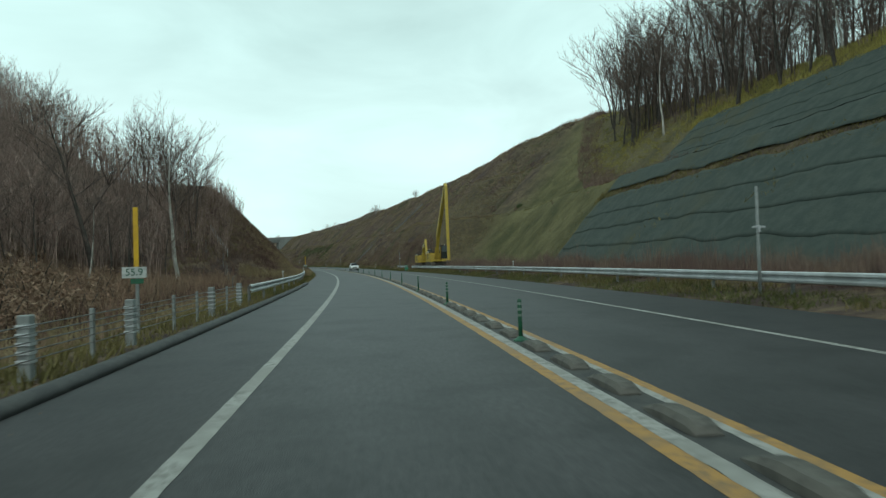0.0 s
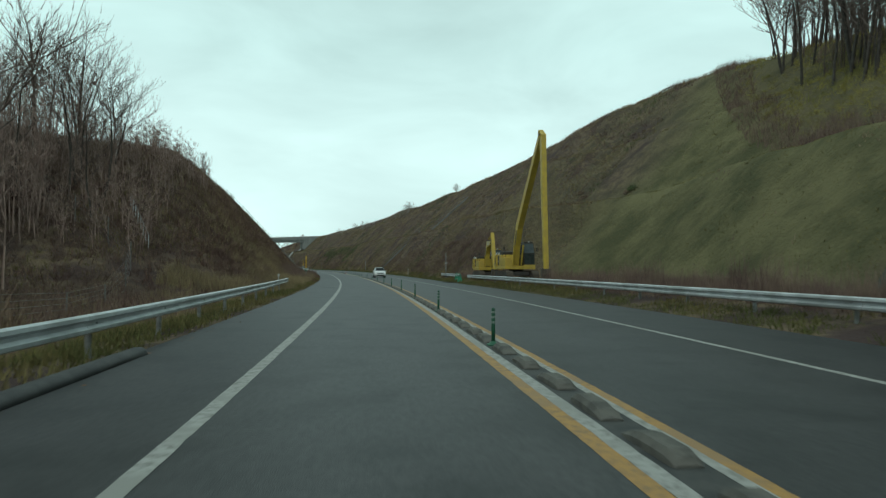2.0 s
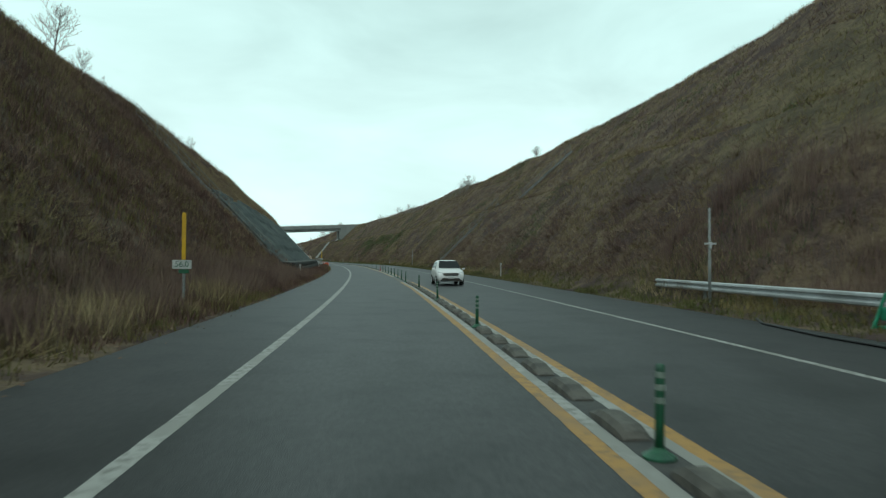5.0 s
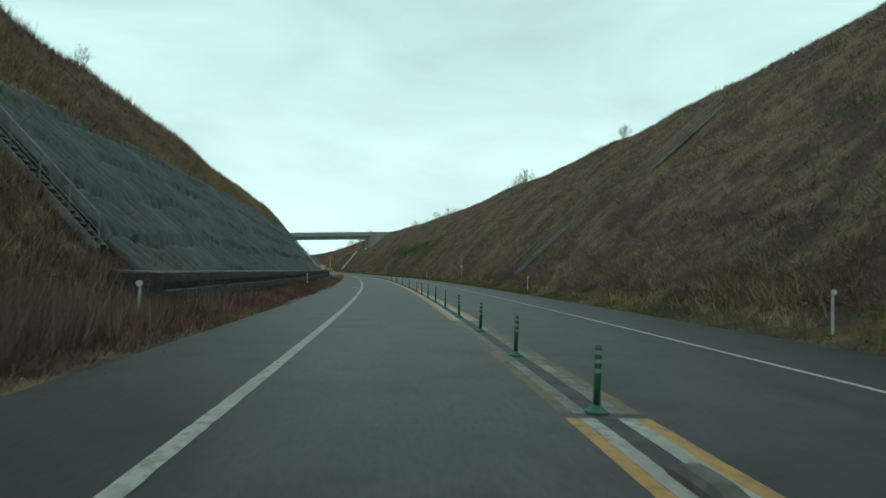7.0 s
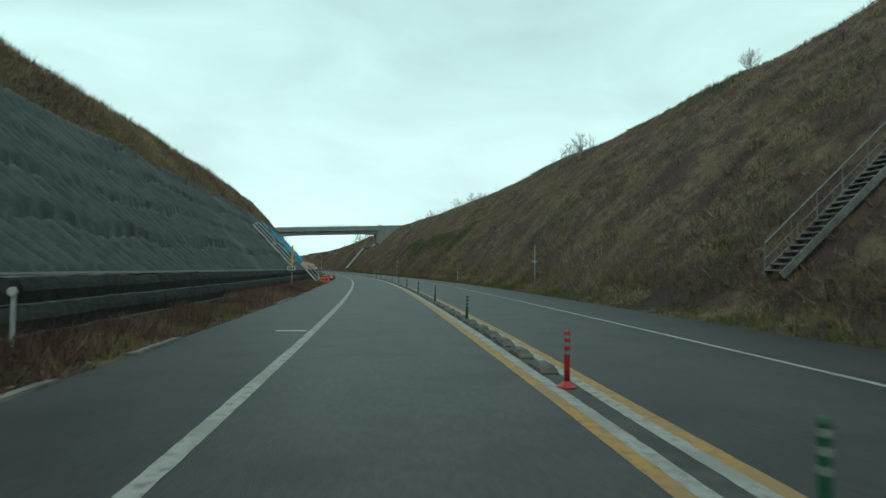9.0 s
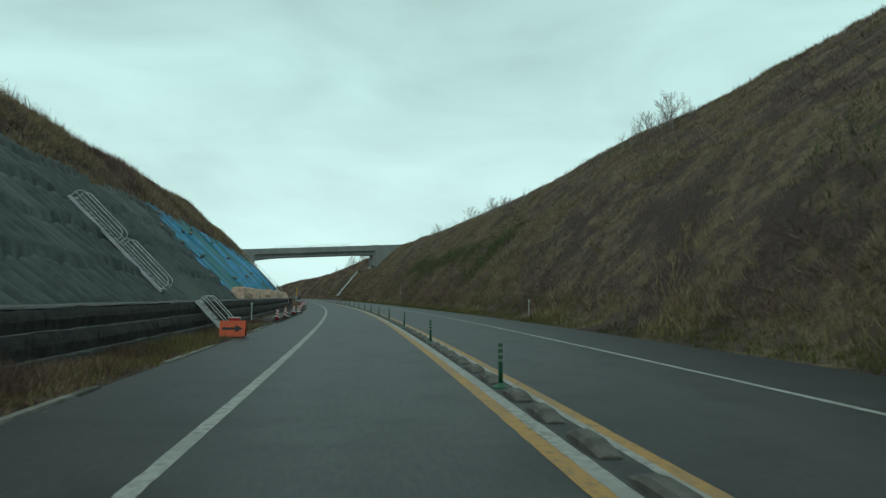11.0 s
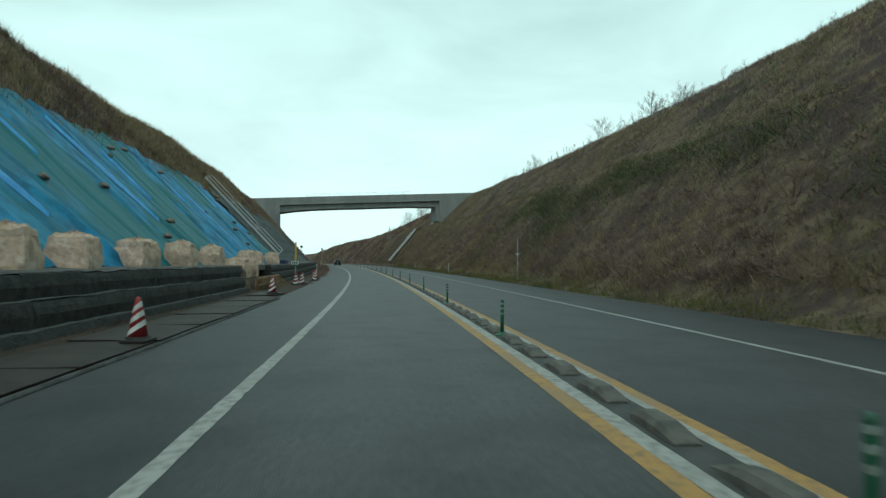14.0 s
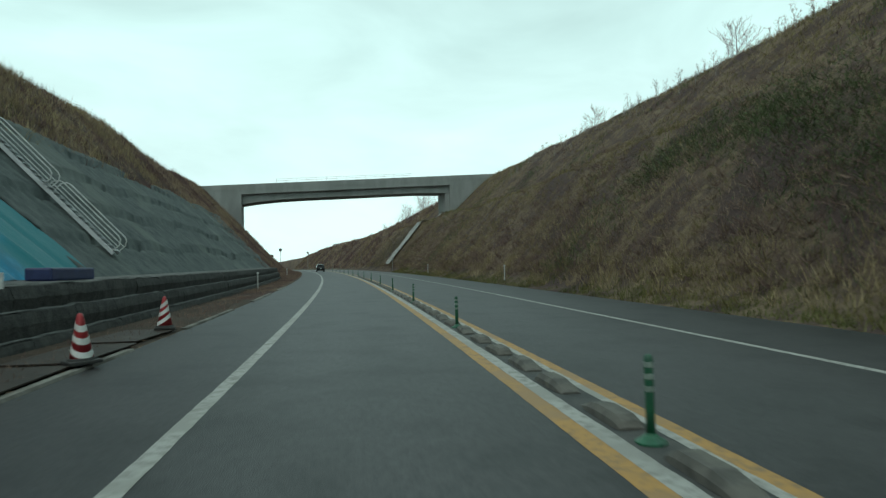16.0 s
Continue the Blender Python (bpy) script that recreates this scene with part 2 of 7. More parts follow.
# ---------------------------------------------------------------- materials
def material(name, base, rough=0.7, metal=0.0, second=None, size=1.0, bump=0.0, bump_size=0.05, spread=(0.35, 0.65), third=None, third_size=8.0, third_at=(0.5, 0.7), per_island=0.0, spec=0.5, coords="Object", stretch=(1, 1, 1)):
    """A surface of two or three colours mixed by noise at two scales, with a fine relief; size and bump_size in metres."""
    mat = bpy.data.materials.new(name)
    mat.use_nodes = True
    n, l = mat.node_tree.nodes, mat.node_tree.links
    b = n["Principled BSDF"]
    b.inputs["Roughness"].default_value, b.inputs["Metallic"].default_value = rough, metal
    b.inputs["Specular IOR Level"].default_value = spec
    tc = n.new("ShaderNodeTexCoord")
    mp = n.new("ShaderNodeMapping")
    mp.inputs["Scale"].default_value = stretch
    l.new(tc.outputs[coords], mp.inputs[0])

    def noise_at(metres, detail=4, rough_=0.6):
        t = n.new("ShaderNodeTexNoise")
        t.inputs["Scale"].default_value, t.inputs["Detail"].default_value, t.inputs["Roughness"].default_value = 1 / metres, detail, rough_
        l.new(mp.outputs[0], t.inputs["Vector"])
        return t.outputs["Fac"]

    def ramp(fac, a, z):
        r = n.new("ShaderNodeMapRange")
        r.interpolation_type = "SMOOTHSTEP"
        r.inputs["From Min"].default_value, r.inputs["From Max"].default_value = a, z
        l.new(fac, r.inputs["Value"])
        return r.outputs[0]

    def mix(fac, a, z):
        m = n.new("ShaderNodeMix")
        m.data_type = "RGBA"
        if isinstance(fac, float):
            m.inputs[0].default_value = fac
        else:
            l.new(fac, m.inputs[0])
        for slot, v in ((6, a), (7, z)):
            if isinstance(v, tuple):
                m.inputs[slot].default_value = (*v, 1)
            else:
                l.new(v, m.inputs[slot])
        return m.outputs[2]

    colour = base
    if second:
        colour = mix(ramp(noise_at(size), *spread), base, second)
    if third:
        colour = mix(ramp(noise_at(third_size, 3), *third_at), colour, third)
    if per_island:
        g = n.new("ShaderNodeNewGeometry")
        r = n.new("ShaderNodeMapRange")
        r.inputs["To Min"].default_value, r.inputs["To Max"].default_value = 1 - per_island, 1 + per_island
        l.new(g.outputs["Random Per Island"], r.inputs["Value"])
        v = n.new("ShaderNodeVectorMath")
        v.operation = "SCALE"
        if isinstance(colour, tuple):
            v.inputs[0].default_value = colour
        else:
            l.new(colour, v.inputs[0])
        l.new(r.outputs[0], v.inputs["Scale"])
        colour = v.outputs[0]
    if isinstance(colour, tuple):
        b.inputs["Base Color"].default_value = (*colour, 1)
    else:
        l.new(colour, b.inputs["Base Color"])
    if bump:
        bp = n.new("ShaderNodeBump")
        bp.inputs["Strength"].default_value, bp.inputs["Distance"].default_value = 1.0, bump
        l.new(noise_at(bump_size, 3), bp.inputs["Height"])
        l.new(bp.outputs[0], b.inputs["Normal"])
    return mat


asphalt = material("asphalt", (0.045, 0.044, 0.045), 0.57, spec=0.34, second=(0.055, 0.0535, 0.055), size=0.9, bump=0.004, bump_size=0.012, third=(0.038, 0.037, 0.038), third_size=3.5, third_at=(0.5, 0.75), coords="UV", stretch=(1.0, 0.22, 1))
white_paint = material("white_road_paint", (0.31, 0.305, 0.285), 0.7, second=(0.15, 0.145, 0.13), size=0.12, bump=0.002, bump_size=0.02, spread=(0.42, 0.7), third=(0.23, 0.225, 0.205), third_size=1.4, third_at=(0.48, 0.62))
orange_paint = material("orange_road_paint", (0.37, 0.195, 0.05), 0.7, second=(0.19, 0.12, 0.06), size=0.12, bump=0.002, bump_size=0.02, spread=(0.42, 0.7), third=(0.27, 0.16, 0.07), third_size=1.6, third_at=(0.48, 0.62))
faded_white = material("dirty_worn_white_paint", (0.15, 0.147, 0.138), 0.75, second=(0.085, 0.083, 0.08), size=0.25, bump=0.002, bump_size=0.02, spread=(0.4, 0.62), third=(0.21, 0.205, 0.19), third_size=1.2)
faded_orange = material("dirty_worn_orange_paint", (0.13, 0.092, 0.055), 0.75, second=(0.075, 0.066, 0.055), size=0.3, bump=0.002, bump_size=0.02, spread=(0.4, 0.62), third=(0.18, 0.112, 0.055), third_size=1.4)
_n, _l = asphalt.node_tree.nodes, asphalt.node_tree.links
_sep = _n.new("ShaderNodeSeparateXYZ")
_l.new(_n["Texture Coordinate"].outputs["UV"], _sep.inputs[0])
_lane = _n.new("ShaderNodeFloatCurve")                       # worn wheel paths are paler than shoulders and joints
_c = _lane.mapping.curves[0]
_c.points[0].location, _c.points[1].location = (0.0, 0.68), (1.0, 0.58)
for _x, _y in ((0.1, 0.68), (0.17, 0.66), (0.21, 0.72), (0.27, 0.79), (0.325, 0.76), (0.38, 0.81), (0.43, 0.72), (0.455, 0.62), (0.53, 0.6), (0.6, 0.67), (0.7, 0.64), (0.78, 0.61)):
    _c.points.new(_x, _y)
_lane.mapping.update()
_fit = _n.new("ShaderNodeMapRange")
_fit.inputs["From Min"].default_value, _fit.inputs["From Max"].default_value = -4.5, 10.5
_l.new(_sep.outputs["X"], _fit.inputs["Value"])
_l.new(_fit.outputs[0], _lane.inputs["Value"])
_grit = _n.new("ShaderNodeTexNoise")                        # pale stone chips and dark stains
_grit.inputs["Scale"].default_value, _grit.inputs["Detail"].default_value, _grit.inputs["Roughness"].default_value = 14.0, 5, 0.78
_long = _n.new("ShaderNodeMapping")
_long.inputs["Scale"].default_value = (1.0, 0.3, 1.0)
_l.new(_n["Texture Coordinate"].outputs["UV"], _long.inputs[0])
_l.new(_long.outputs[0], _grit.inputs["Vector"])
_chip = _n.new("ShaderNodeMapRange")
_chip.inputs["From Min"].default_value, _chip.inputs["From Max"].default_value, _chip.inputs["To Min"].default_value, _chip.inputs["To Max"].default_value = 0.3, 0.72, 0.52, 1.48
_l.new(_grit.outputs["Fac"], _chip.inputs["Value"])
_blot = _n.new("ShaderNodeTexNoise")
_blot.inputs["Scale"].default_value, _blot.inputs["Detail"].default_value = 0.8, 6
_l.new(_n["Texture Coordinate"].outputs["UV"], _blot.inputs["Vector"])
_stain = _n.new("ShaderNodeMapRange")
_stain.interpolation_type = "SMOOTHSTEP"
_stain.inputs["From Min"].default_value, _stain.inputs["From Max"].default_value, _stain.inputs["To Min"].default_value, _stain.inputs["To Max"].default_value = 0.3, 0.55, 0.62, 1.08
_l.new(_blot.outputs["Fac"], _stain.inputs["Value"])
_both = _n.new("ShaderNodeMath")
_both.operation = "MULTIPLY"
_l.new(_chip.outputs[0], _both.inputs[0])
_l.new(_stain.outputs[0], _both.inputs[1])
_all = _n.new("ShaderNodeMath")
_all.operation = "MULTIPLY"
_l.new(_both.outputs[0], _all.inputs[0])
_l.new(_lane.outputs[0], _all.inputs[1])
_tone = _n.new("ShaderNodeVectorMath")
_tone.operation = "SCALE"
_b = _n["Principled BSDF"]
_l.new(_b.inputs["Base Color"].links[0].from_socket, _tone.inputs[0])
_l.new(_all.outputs[0], _tone.inputs["Scale"])
_l.new(_tone.outputs[0], _b.inputs["Base Color"])
soil = material("grassy_soil", (0.083, 0.060, 0.051), 0.95, second=(0.147, 0.110, 0.073), size=0.8, spread=(0.38, 0.62), bump=0.15, bump_size=0.3, third=(0.065, 0.046, 0.043), third_size=4.0, third_at=(0.46, 0.6), spec=0.05)

_n, _l = soil.node_tree.nodes, soil.node_tree.links
_attr = _n.new("ShaderNodeAttribute")
_attr.attribute_name = "lawn"
_mix = _n.new("ShaderNodeMix")
_mix.data_type = "RGBA"
_b = _n["Principled BSDF"]
_l.new(_attr.outputs["Fac"], _mix.inputs[0])
_l.new(_b.inputs["Base Color"].links[0].from_socket, _mix.inputs[6])
_nz = _n.new("ShaderNodeTexNoise")
_nz.inputs["Scale"].default_value, _nz.inputs["Detail"].default_value, _nz.inputs["Roughness"].default_value = 0.16, 9, 0.72
_l.new(_n["Texture Coordinate"].outputs["Object"], _nz.inputs["Vector"])
_rp = _n.new("ShaderNodeValToRGB")
_rp.color_ramp.elements[0].position, _rp.color_ramp.elements[0].color = 0.4, (0.074, 0.072, 0.038, 1)
_rp.color_ramp.elements[1].position, _rp.color_ramp.elements[1].color = 0.6, (0.148, 0.131, 0.069, 1)
_l.new(_nz.outputs["Fac"], _rp.inputs[0])
_l.new(_rp.outputs[0], _mix.inputs[7])
_l.new(_mix.outputs[2], _b.inputs["Base Color"])

# more surfaces
dark_strip = material("dark_joint", (0.03, 0.031, 0.031), 0.8, second=(0.055, 0.054, 0.05), size=0.4, bump=0.003, bump_size=0.02)
block_stone = material("weathered_rubber", (0.105, 0.098, 0.085), 0.85, second=(0.055, 0.052, 0.046), size=0.2, bump=0.006, bump_size=0.04, spread=(0.4, 0.7))
green_plastic = material("green_plastic", (0.010, 0.105, 0.050), 0.5, second=(0.009, 0.065, 0.036), size=0.2)
post_band = material("dulled_reflective_band", (0.22, 0.27, 0.24), 0.5, second=(0.15, 0.19, 0.165), size=0.08)
bright_green = material("bright_green_plastic", (0.02, 0.30, 0.17), 0.4, second=(0.015, 0.2, 0.12), size=0.3)
red_plastic = material("red_plastic", (0.42, 0.025, 0.02), 0.45, second=(0.3, 0.02, 0.02), size=0.2)
reflective = material("reflective_white", (0.5, 0.52, 0.5), 0.5, second=(0.36, 0.38, 0.37), size=0.1)
galvanised = material("galvanised_steel", (0.50, 0.52, 0.53), 0.5, 0.15, second=(0.40, 0.42, 0.43), size=0.5, third=(0.33, 0.34, 0.34), third_size=2.0)
grey_paint = material("grey_painted_steel", (0.27, 0.29, 0.285), 0.55, 0.1, second=(0.19, 0.205, 0.20), size=0.2)
grey_cable = material("dull_steel_cable", (0.17, 0.17, 0.165), 0.6, 0.2, second=(0.12, 0.11, 0.1), size=0.3)
rail_post = material("dull_grey_rail_post", (0.2, 0.21, 0.205), 0.6, 0.1, second=(0.12, 0.12, 0.11), size=0.2)
white_steel = material("white_painted_steel", (0.5, 0.51, 0.5), 0.45, 0.2, second=(0.38, 0.39, 0.38), size=0.3)
yellow_paint = material("yellow_sign_paint", (0.66, 0.38, 0.01), 0.5, second=(0.55, 0.31, 0.02), size=0.3)
machine_yellow = material("machine_yellow", (0.52, 0.36, 0.045), 0.55, second=(0.43, 0.30, 0.055), size=0.5, third=(0.2, 0.13, 0.05), third_size=0.6, third_at=(0.64, 0.8), bump=0.002, bump_size=0.2)
machine_dark = material("black_machine_steel", (0.03, 0.03, 0.03), 0.6, 0.2, second=(0.055, 0.045, 0.035), size=0.3)
mud_steel = material("muddy_track_steel", (0.05, 0.04, 0.032), 0.8, 0.2, second=(0.09, 0.07, 0.05), size=0.2, bump=0.01, bump_size=0.05)
chrome = material("bright_steel_rod", (0.6, 0.6, 0.6), 0.2, 1.0)
# tinted glass with a grey-green sky reflection put into its base colour
glass_dark = material("sky_tinted_cab_glass", (0.045, 0.058, 0.058), 0.1, 0.0, second=(0.02, 0.026, 0.027), size=0.5, spec=0.5)
stair_steel = material("dull_stair_steel", (0.21, 0.215, 0.21), 0.6, 0.1, second=(0.14, 0.14, 0.135), size=0.5, third=(0.10, 0.095, 0.085), third_size=1.2, third_at=(0.5, 0.7))
old_concrete = material("stained_concrete", (0.2, 0.19, 0.17), 0.9, second=(0.12, 0.11, 0.095), size=0.5, bump=0.01, bump_size=0.06, third=(0.06, 0.055, 0.045), third_size=1.6, third_at=(0.45, 0.65))
black_mesh = material("black_geotextile", (0.030, 0.030, 0.029), 0.85, second=(0.050, 0.049, 0.046), size=0.22, bump=0.03, bump_size=0.07, third=(0.062, 0.06, 0.055), third_size=1.6, third_at=(0.55, 0.8), spec=0.2)
ledge_grit = material("gritty_ledge", (0.1, 0.1, 0.095), 0.9, second=(0.05, 0.05, 0.048), size=0.3, bump=0.01, bump_size=0.05)
mat_green = material("green_erosion_mat", (0.082, 0.096, 0.094), 0.85, second=(0.055, 0.066, 0.066), size=0.5, bump=0.03, bump_size=0.09, third=(0.104, 0.118, 0.110), third_size=5.0, spec=0.2)
net_green = material("dark_green_net", (0.050, 0.064, 0.058), 0.9, second=(0.066, 0.080, 0.070), size=0.7, bump=0.03, bump_size=0.12, third=(0.072, 0.074, 0.052), third_size=6.0, third_at=(0.5, 0.75), spec=0.15)
blue_sheet = material("blue_plastic_sheet", (0.010, 0.23, 0.42), 0.6, second=(0.006, 0.115, 0.21), size=0.9, bump=0.02, bump_size=0.25, third=(0.007, 0.135, 0.16), third_size=7.0, third_at=(0.42, 0.56), spec=0.25)
# lit copy of blue_sheet: sky sheen on raised folds put into the colour
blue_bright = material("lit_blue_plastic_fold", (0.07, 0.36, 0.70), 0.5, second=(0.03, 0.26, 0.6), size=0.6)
canvas_bag = material("beige_woven_bag", (0.53, 0.385, 0.285), 0.85, second=(0.39, 0.27, 0.20), size=0.35, bump=0.012, bump_size=0.05, third=(0.58, 0.46, 0.38), third_size=0.4)
sand_bag = material("grey_sandbag", (0.21, 0.185, 0.155), 0.9, second=(0.11, 0.098, 0.085), size=0.15, bump=0.01, bump_size=0.04)
raw_wood = material("raw_formwork_timber", (0.30, 0.20, 0.11), 0.75, second=(0.19, 0.12, 0.07), size=0.3, bump=0.003, bump_size=0.03)
wet_plate = material("wet_steel_plate", (0.040, 0.031, 0.027), 0.6, 0.0, second=(0.024, 0.018, 0.015), size=0.5, third=(0.058, 0.045, 0.037), third_size=1.0, third_at=(0.5, 0.7), bump=0.008, bump_size=0.1, spec=0.12)
orange_sign = material("fluorescent_orange_sign", (0.62, 0.085, 0.02), 0.55, second=(0.52, 0.075, 0.02), size=0.3)
black_paint = material("black_paint", (0.012, 0.012, 0.013), 0.6, second=(0.02, 0.02, 0.02), size=0.2)
cone_red = material("red_cone_rubber", (0.36, 0.025, 0.03), 0.5, second=(0.26, 0.02, 0.025), size=0.15)
cone_white = material("white_cone_band", (0.6, 0.6, 0.58), 0.5, second=(0.45, 0.45, 0.43), size=0.15)
concrete = material("bridge_concrete", (0.23, 0.24, 0.23), 0.85, second=(0.18, 0.19, 0.18), size=2.5, bump=0.01, bump_size=0.15, third=(0.16, 0.165, 0.16), third_size=6.0, third_at=(0.5, 0.75), stretch=(1, 1, 0.4))
pale_concrete = material("pale_concrete", (0.38, 0.38, 0.36), 0.9, second=(0.26, 0.26, 0.24), size=0.7, bump=0.01, bump_size=0.08, third=(0.14, 0.14, 0.11), third_size=1.5, third_at=(0.55, 0.75))
kerb_asphalt = material("black_asphalt_kerb", (0.04, 0.04, 0.041), 0.8, second=(0.06, 0.06, 0.058), size=0.4, bump=0.008, bump_size=0.05)
car_white = material("white_car_paint", (0.72, 0.73, 0.73), 0.25, second=(0.66, 0.67, 0.67), size=0.8)
car_dark = material("dark_car_paint", (0.015, 0.016, 0.018), 0.25, second=(0.02, 0.02, 0.022), size=0.8)
rubber = material("tyre_rubber", (0.02, 0.02, 0.02), 0.8, second=(0.035, 0.034, 0.032), size=0.1)
lamp_glass = material("lamp_glass", (0.5, 0.52, 0.53), 0.12, second=(0.4, 0.42, 0.43), size=0.1)
lamp_red = material("red_lamp_glass", (0.3, 0.01, 0.01), 0.2, second=(0.22, 0.01, 0.01), size=0.1)
bark_grey = material("grey_bark", (0.085, 0.075, 0.066), 0.95, second=(0.05, 0.043, 0.038), size=0.25, bump=0.02, bump_size=0.08, spec=0.1)
bark_birch = material("white_birch_bark", (0.46, 0.44, 0.40), 0.85, second=(0.30, 0.28, 0.25), size=0.5, third=(0.05, 0.045, 0.04), third_size=0.35, third_at=(0.6, 0.72), stretch=(1, 1, 0.5))
twig_brown = material("bare_twigs", (0.135, 0.104, 0.090), 0.95, per_island=0.35, spec=0.1)
twig_red = material("red_brown_twigs", (0.290, 0.208, 0.178), 0.95, per_island=0.4, spec=0.1)
twig_pale = material("pale_birch_twigs", (0.26, 0.235, 0.215), 0.95, per_island=0.3, spec=0.1)
leaf_rust = material("rusty_dead_leaves", (0.245, 0.152, 0.108), 0.9, per_island=0.45, second=(0.215, 0.155, 0.108), size=1.5, spec=0.1)
leaf_dark = material("dark_evergreen_leaves", (0.080, 0.107, 0.046), 0.85, per_island=0.4, spec=0.2)
weed_brown = material("brown_dead_weeds", (0.195, 0.140, 0.112), 0.95, per_island=0.26, second=(0.286, 0.215, 0.146), size=1.2, third=(0.127, 0.082, 0.078), third_size=7.0, third_at=(0.45, 0.57), spec=0.05)
weed_red = material("reddish_roadside_weeds", (0.160, 0.100, 0.080), 0.95, per_island=0.5, second=(0.225, 0.160, 0.110), size=0.7, spread=(0.45, 0.65), third=(0.105, 0.062, 0.054), third_size=2.5, third_at=(0.42, 0.58), spec=0.05)
weed_dark = material("dark_purple_brown_weeds", (0.152, 0.102, 0.090), 0.95, per_island=0.26, second=(0.225, 0.163, 0.124), size=1.1, third=(0.121, 0.078, 0.072), third_size=5.0, spec=0.05)
grass_yellow = material("bright_yellow_grass", (0.33, 0.28, 0.085), 0.95, per_island=0.3, second=(0.26, 0.22, 0.075), size=1.5, third=(0.2, 0.19, 0.06), third_size=4.0, spec=0.05)
mud = material("wet_brown_mud", (0.040, 0.028, 0.022), 0.9, spec=0.12, second=(0.066, 0.047, 0.035), size=0.4, bump=0.006, bump_size=0.2, third=(0.045, 0.036, 0.03), third_size=1.8, third_at=(0.45, 0.65))
grass_dry = material("dry_yellow_grass", (0.293, 0.230, 0.132), 0.95, per_island=0.26, second=(0.213, 0.164, 0.098), size=2.0, third=(0.345, 0.276, 0.161), third_size=6.0, spec=0.05)
grass_olive = material("olive_autumn_grass", (0.172, 0.145, 0.063), 0.95, per_island=0.26, second=(0.132, 0.115, 0.049), size=2.5, third=(0.218, 0.175, 0.081), third_size=8.0, spec=0.05)
grass_green = material("green_grass", (0.09, 0.1, 0.036), 0.9, per_island=0.35, second=(0.13, 0.122, 0.048), size=1.0, third=(0.066, 0.076, 0.028), third_size=4.0, spec=0.1)

# ---------------------------------------------------------------- ground and road
GROUND_S = np.concatenate([np.arange(-400, -60, 20.0), np.arange(-60, 0, 3.0), np.arange(0, 480, 1.0), np.arange(480, 620, 4.0), np.arange(620, 1600, 20.0)])
GROUND_LAT = np.concatenate([[-700, -400, -220, -140, -105, -85, -70, -60, -52, -46], np.arange(-42, -24, 1.5), np.arange(-24, -8, 0.8), np.arange(-8, -4.2, 0.4), [-4.2, -4.0, 0, 5, 10.0, 10.3], np.arange(10.7, 14, 0.5), np.arange(14, 52, 1.0), np.arange(52, 80, 2.5), [85, 100, 140, 220, 400, 700]])
ground = sheet("ground", GROUND_S, GROUND_LAT, ground_up, soil, label="grassy soil banks of the road cutting", category="ground")
def hollow_edge(s):
    """Where the mown slope ends against the brush of the hollow below the wood."""
    return np.interp(s, [60, 70, 83, 95, 104, 112, 128, 140], [30, 29.6, 29.6, 35, 37.8, 42, 51, 60])


lawn = ground.data.attributes.new("lawn", "FLOAT", "POINT")      # where the mown olive slope lies
_gs, _gl = np.meshgrid(GROUND_S, GROUND_LAT, indexing="ij")
_edge = _gs + (clouds(_gs, _gl, 21, 9.0) - 0.5) * 9
lawn.data.foreach_set("value", (ease(66, 72, _edge) * (1 - ease(-8, 8, _edge - 108 - 0.62 * (_gl - 16)) * (1 - 0.4 * ease(0.42, 0.56, clouds(_gs, _gl, 23, 7.0)) * (1 - ease(140, 165, _gs)))) * ease(17, 19, _gl) * (1 - 0.35 * ease(0.5, 2.5, _gl - hollow_edge(_gs)) * (_gs < 132))).astype(np.float32).ravel())

ROAD_S = np.concatenate([np.arange(-400, -20, 10.0), np.arange(-20, 560, 2.0), np.arange(560, 1600, 10.0)])
road = sheet("road", ROAD_S, [-4.25, -4.2, 0.4, 5, 10.25, 10.3], lambda s, la: np.interp(la, [-4.25, -4.2, 10.25, 10.3], [-0.2, 0, 0, -0.2]), asphalt, label="grey two-lane asphalt road, worn and dry", category="road")
LINE_S = np.concatenate([np.arange(-400, -20, 10.0), np.arange(-20, 345, 0.2), np.arange(345, 560, 2.0), np.arange(560, 1600, 10.0)])
STRIP_S = [-400, 60, 95, 140, 147, 187, 196, 1600]      # where the centre strip narrows and widens
STRIP = np.array([[1.95, 1.97, 2.05, 2.06, 1.98, 1.97, 1.92, 1.92], [2.15, 2.16, 2.24, 2.24, 2.15, 2.15, 2.14, 2.14], [2.34, 2.34, 2.39, 2.39, 2.32, 2.32, 2.33, 2.33],
                  [2.73, 2.73, 2.71, 2.71, 2.55, 2.55, 2.73, 2.73], [2.84, 2.84, 2.84, 2.84, 2.73, 2.73, 2.84, 2.84], [2.99, 2.99, 3.03, 3.02, 2.92, 2.92, 3.02, 3.02]])


def strip_edge(k, s):
    return np.interp(s, STRIP_S, STRIP[k])


def strip_mid(s):
    return float(strip_edge(2, s) + strip_edge(3, s)) / 2


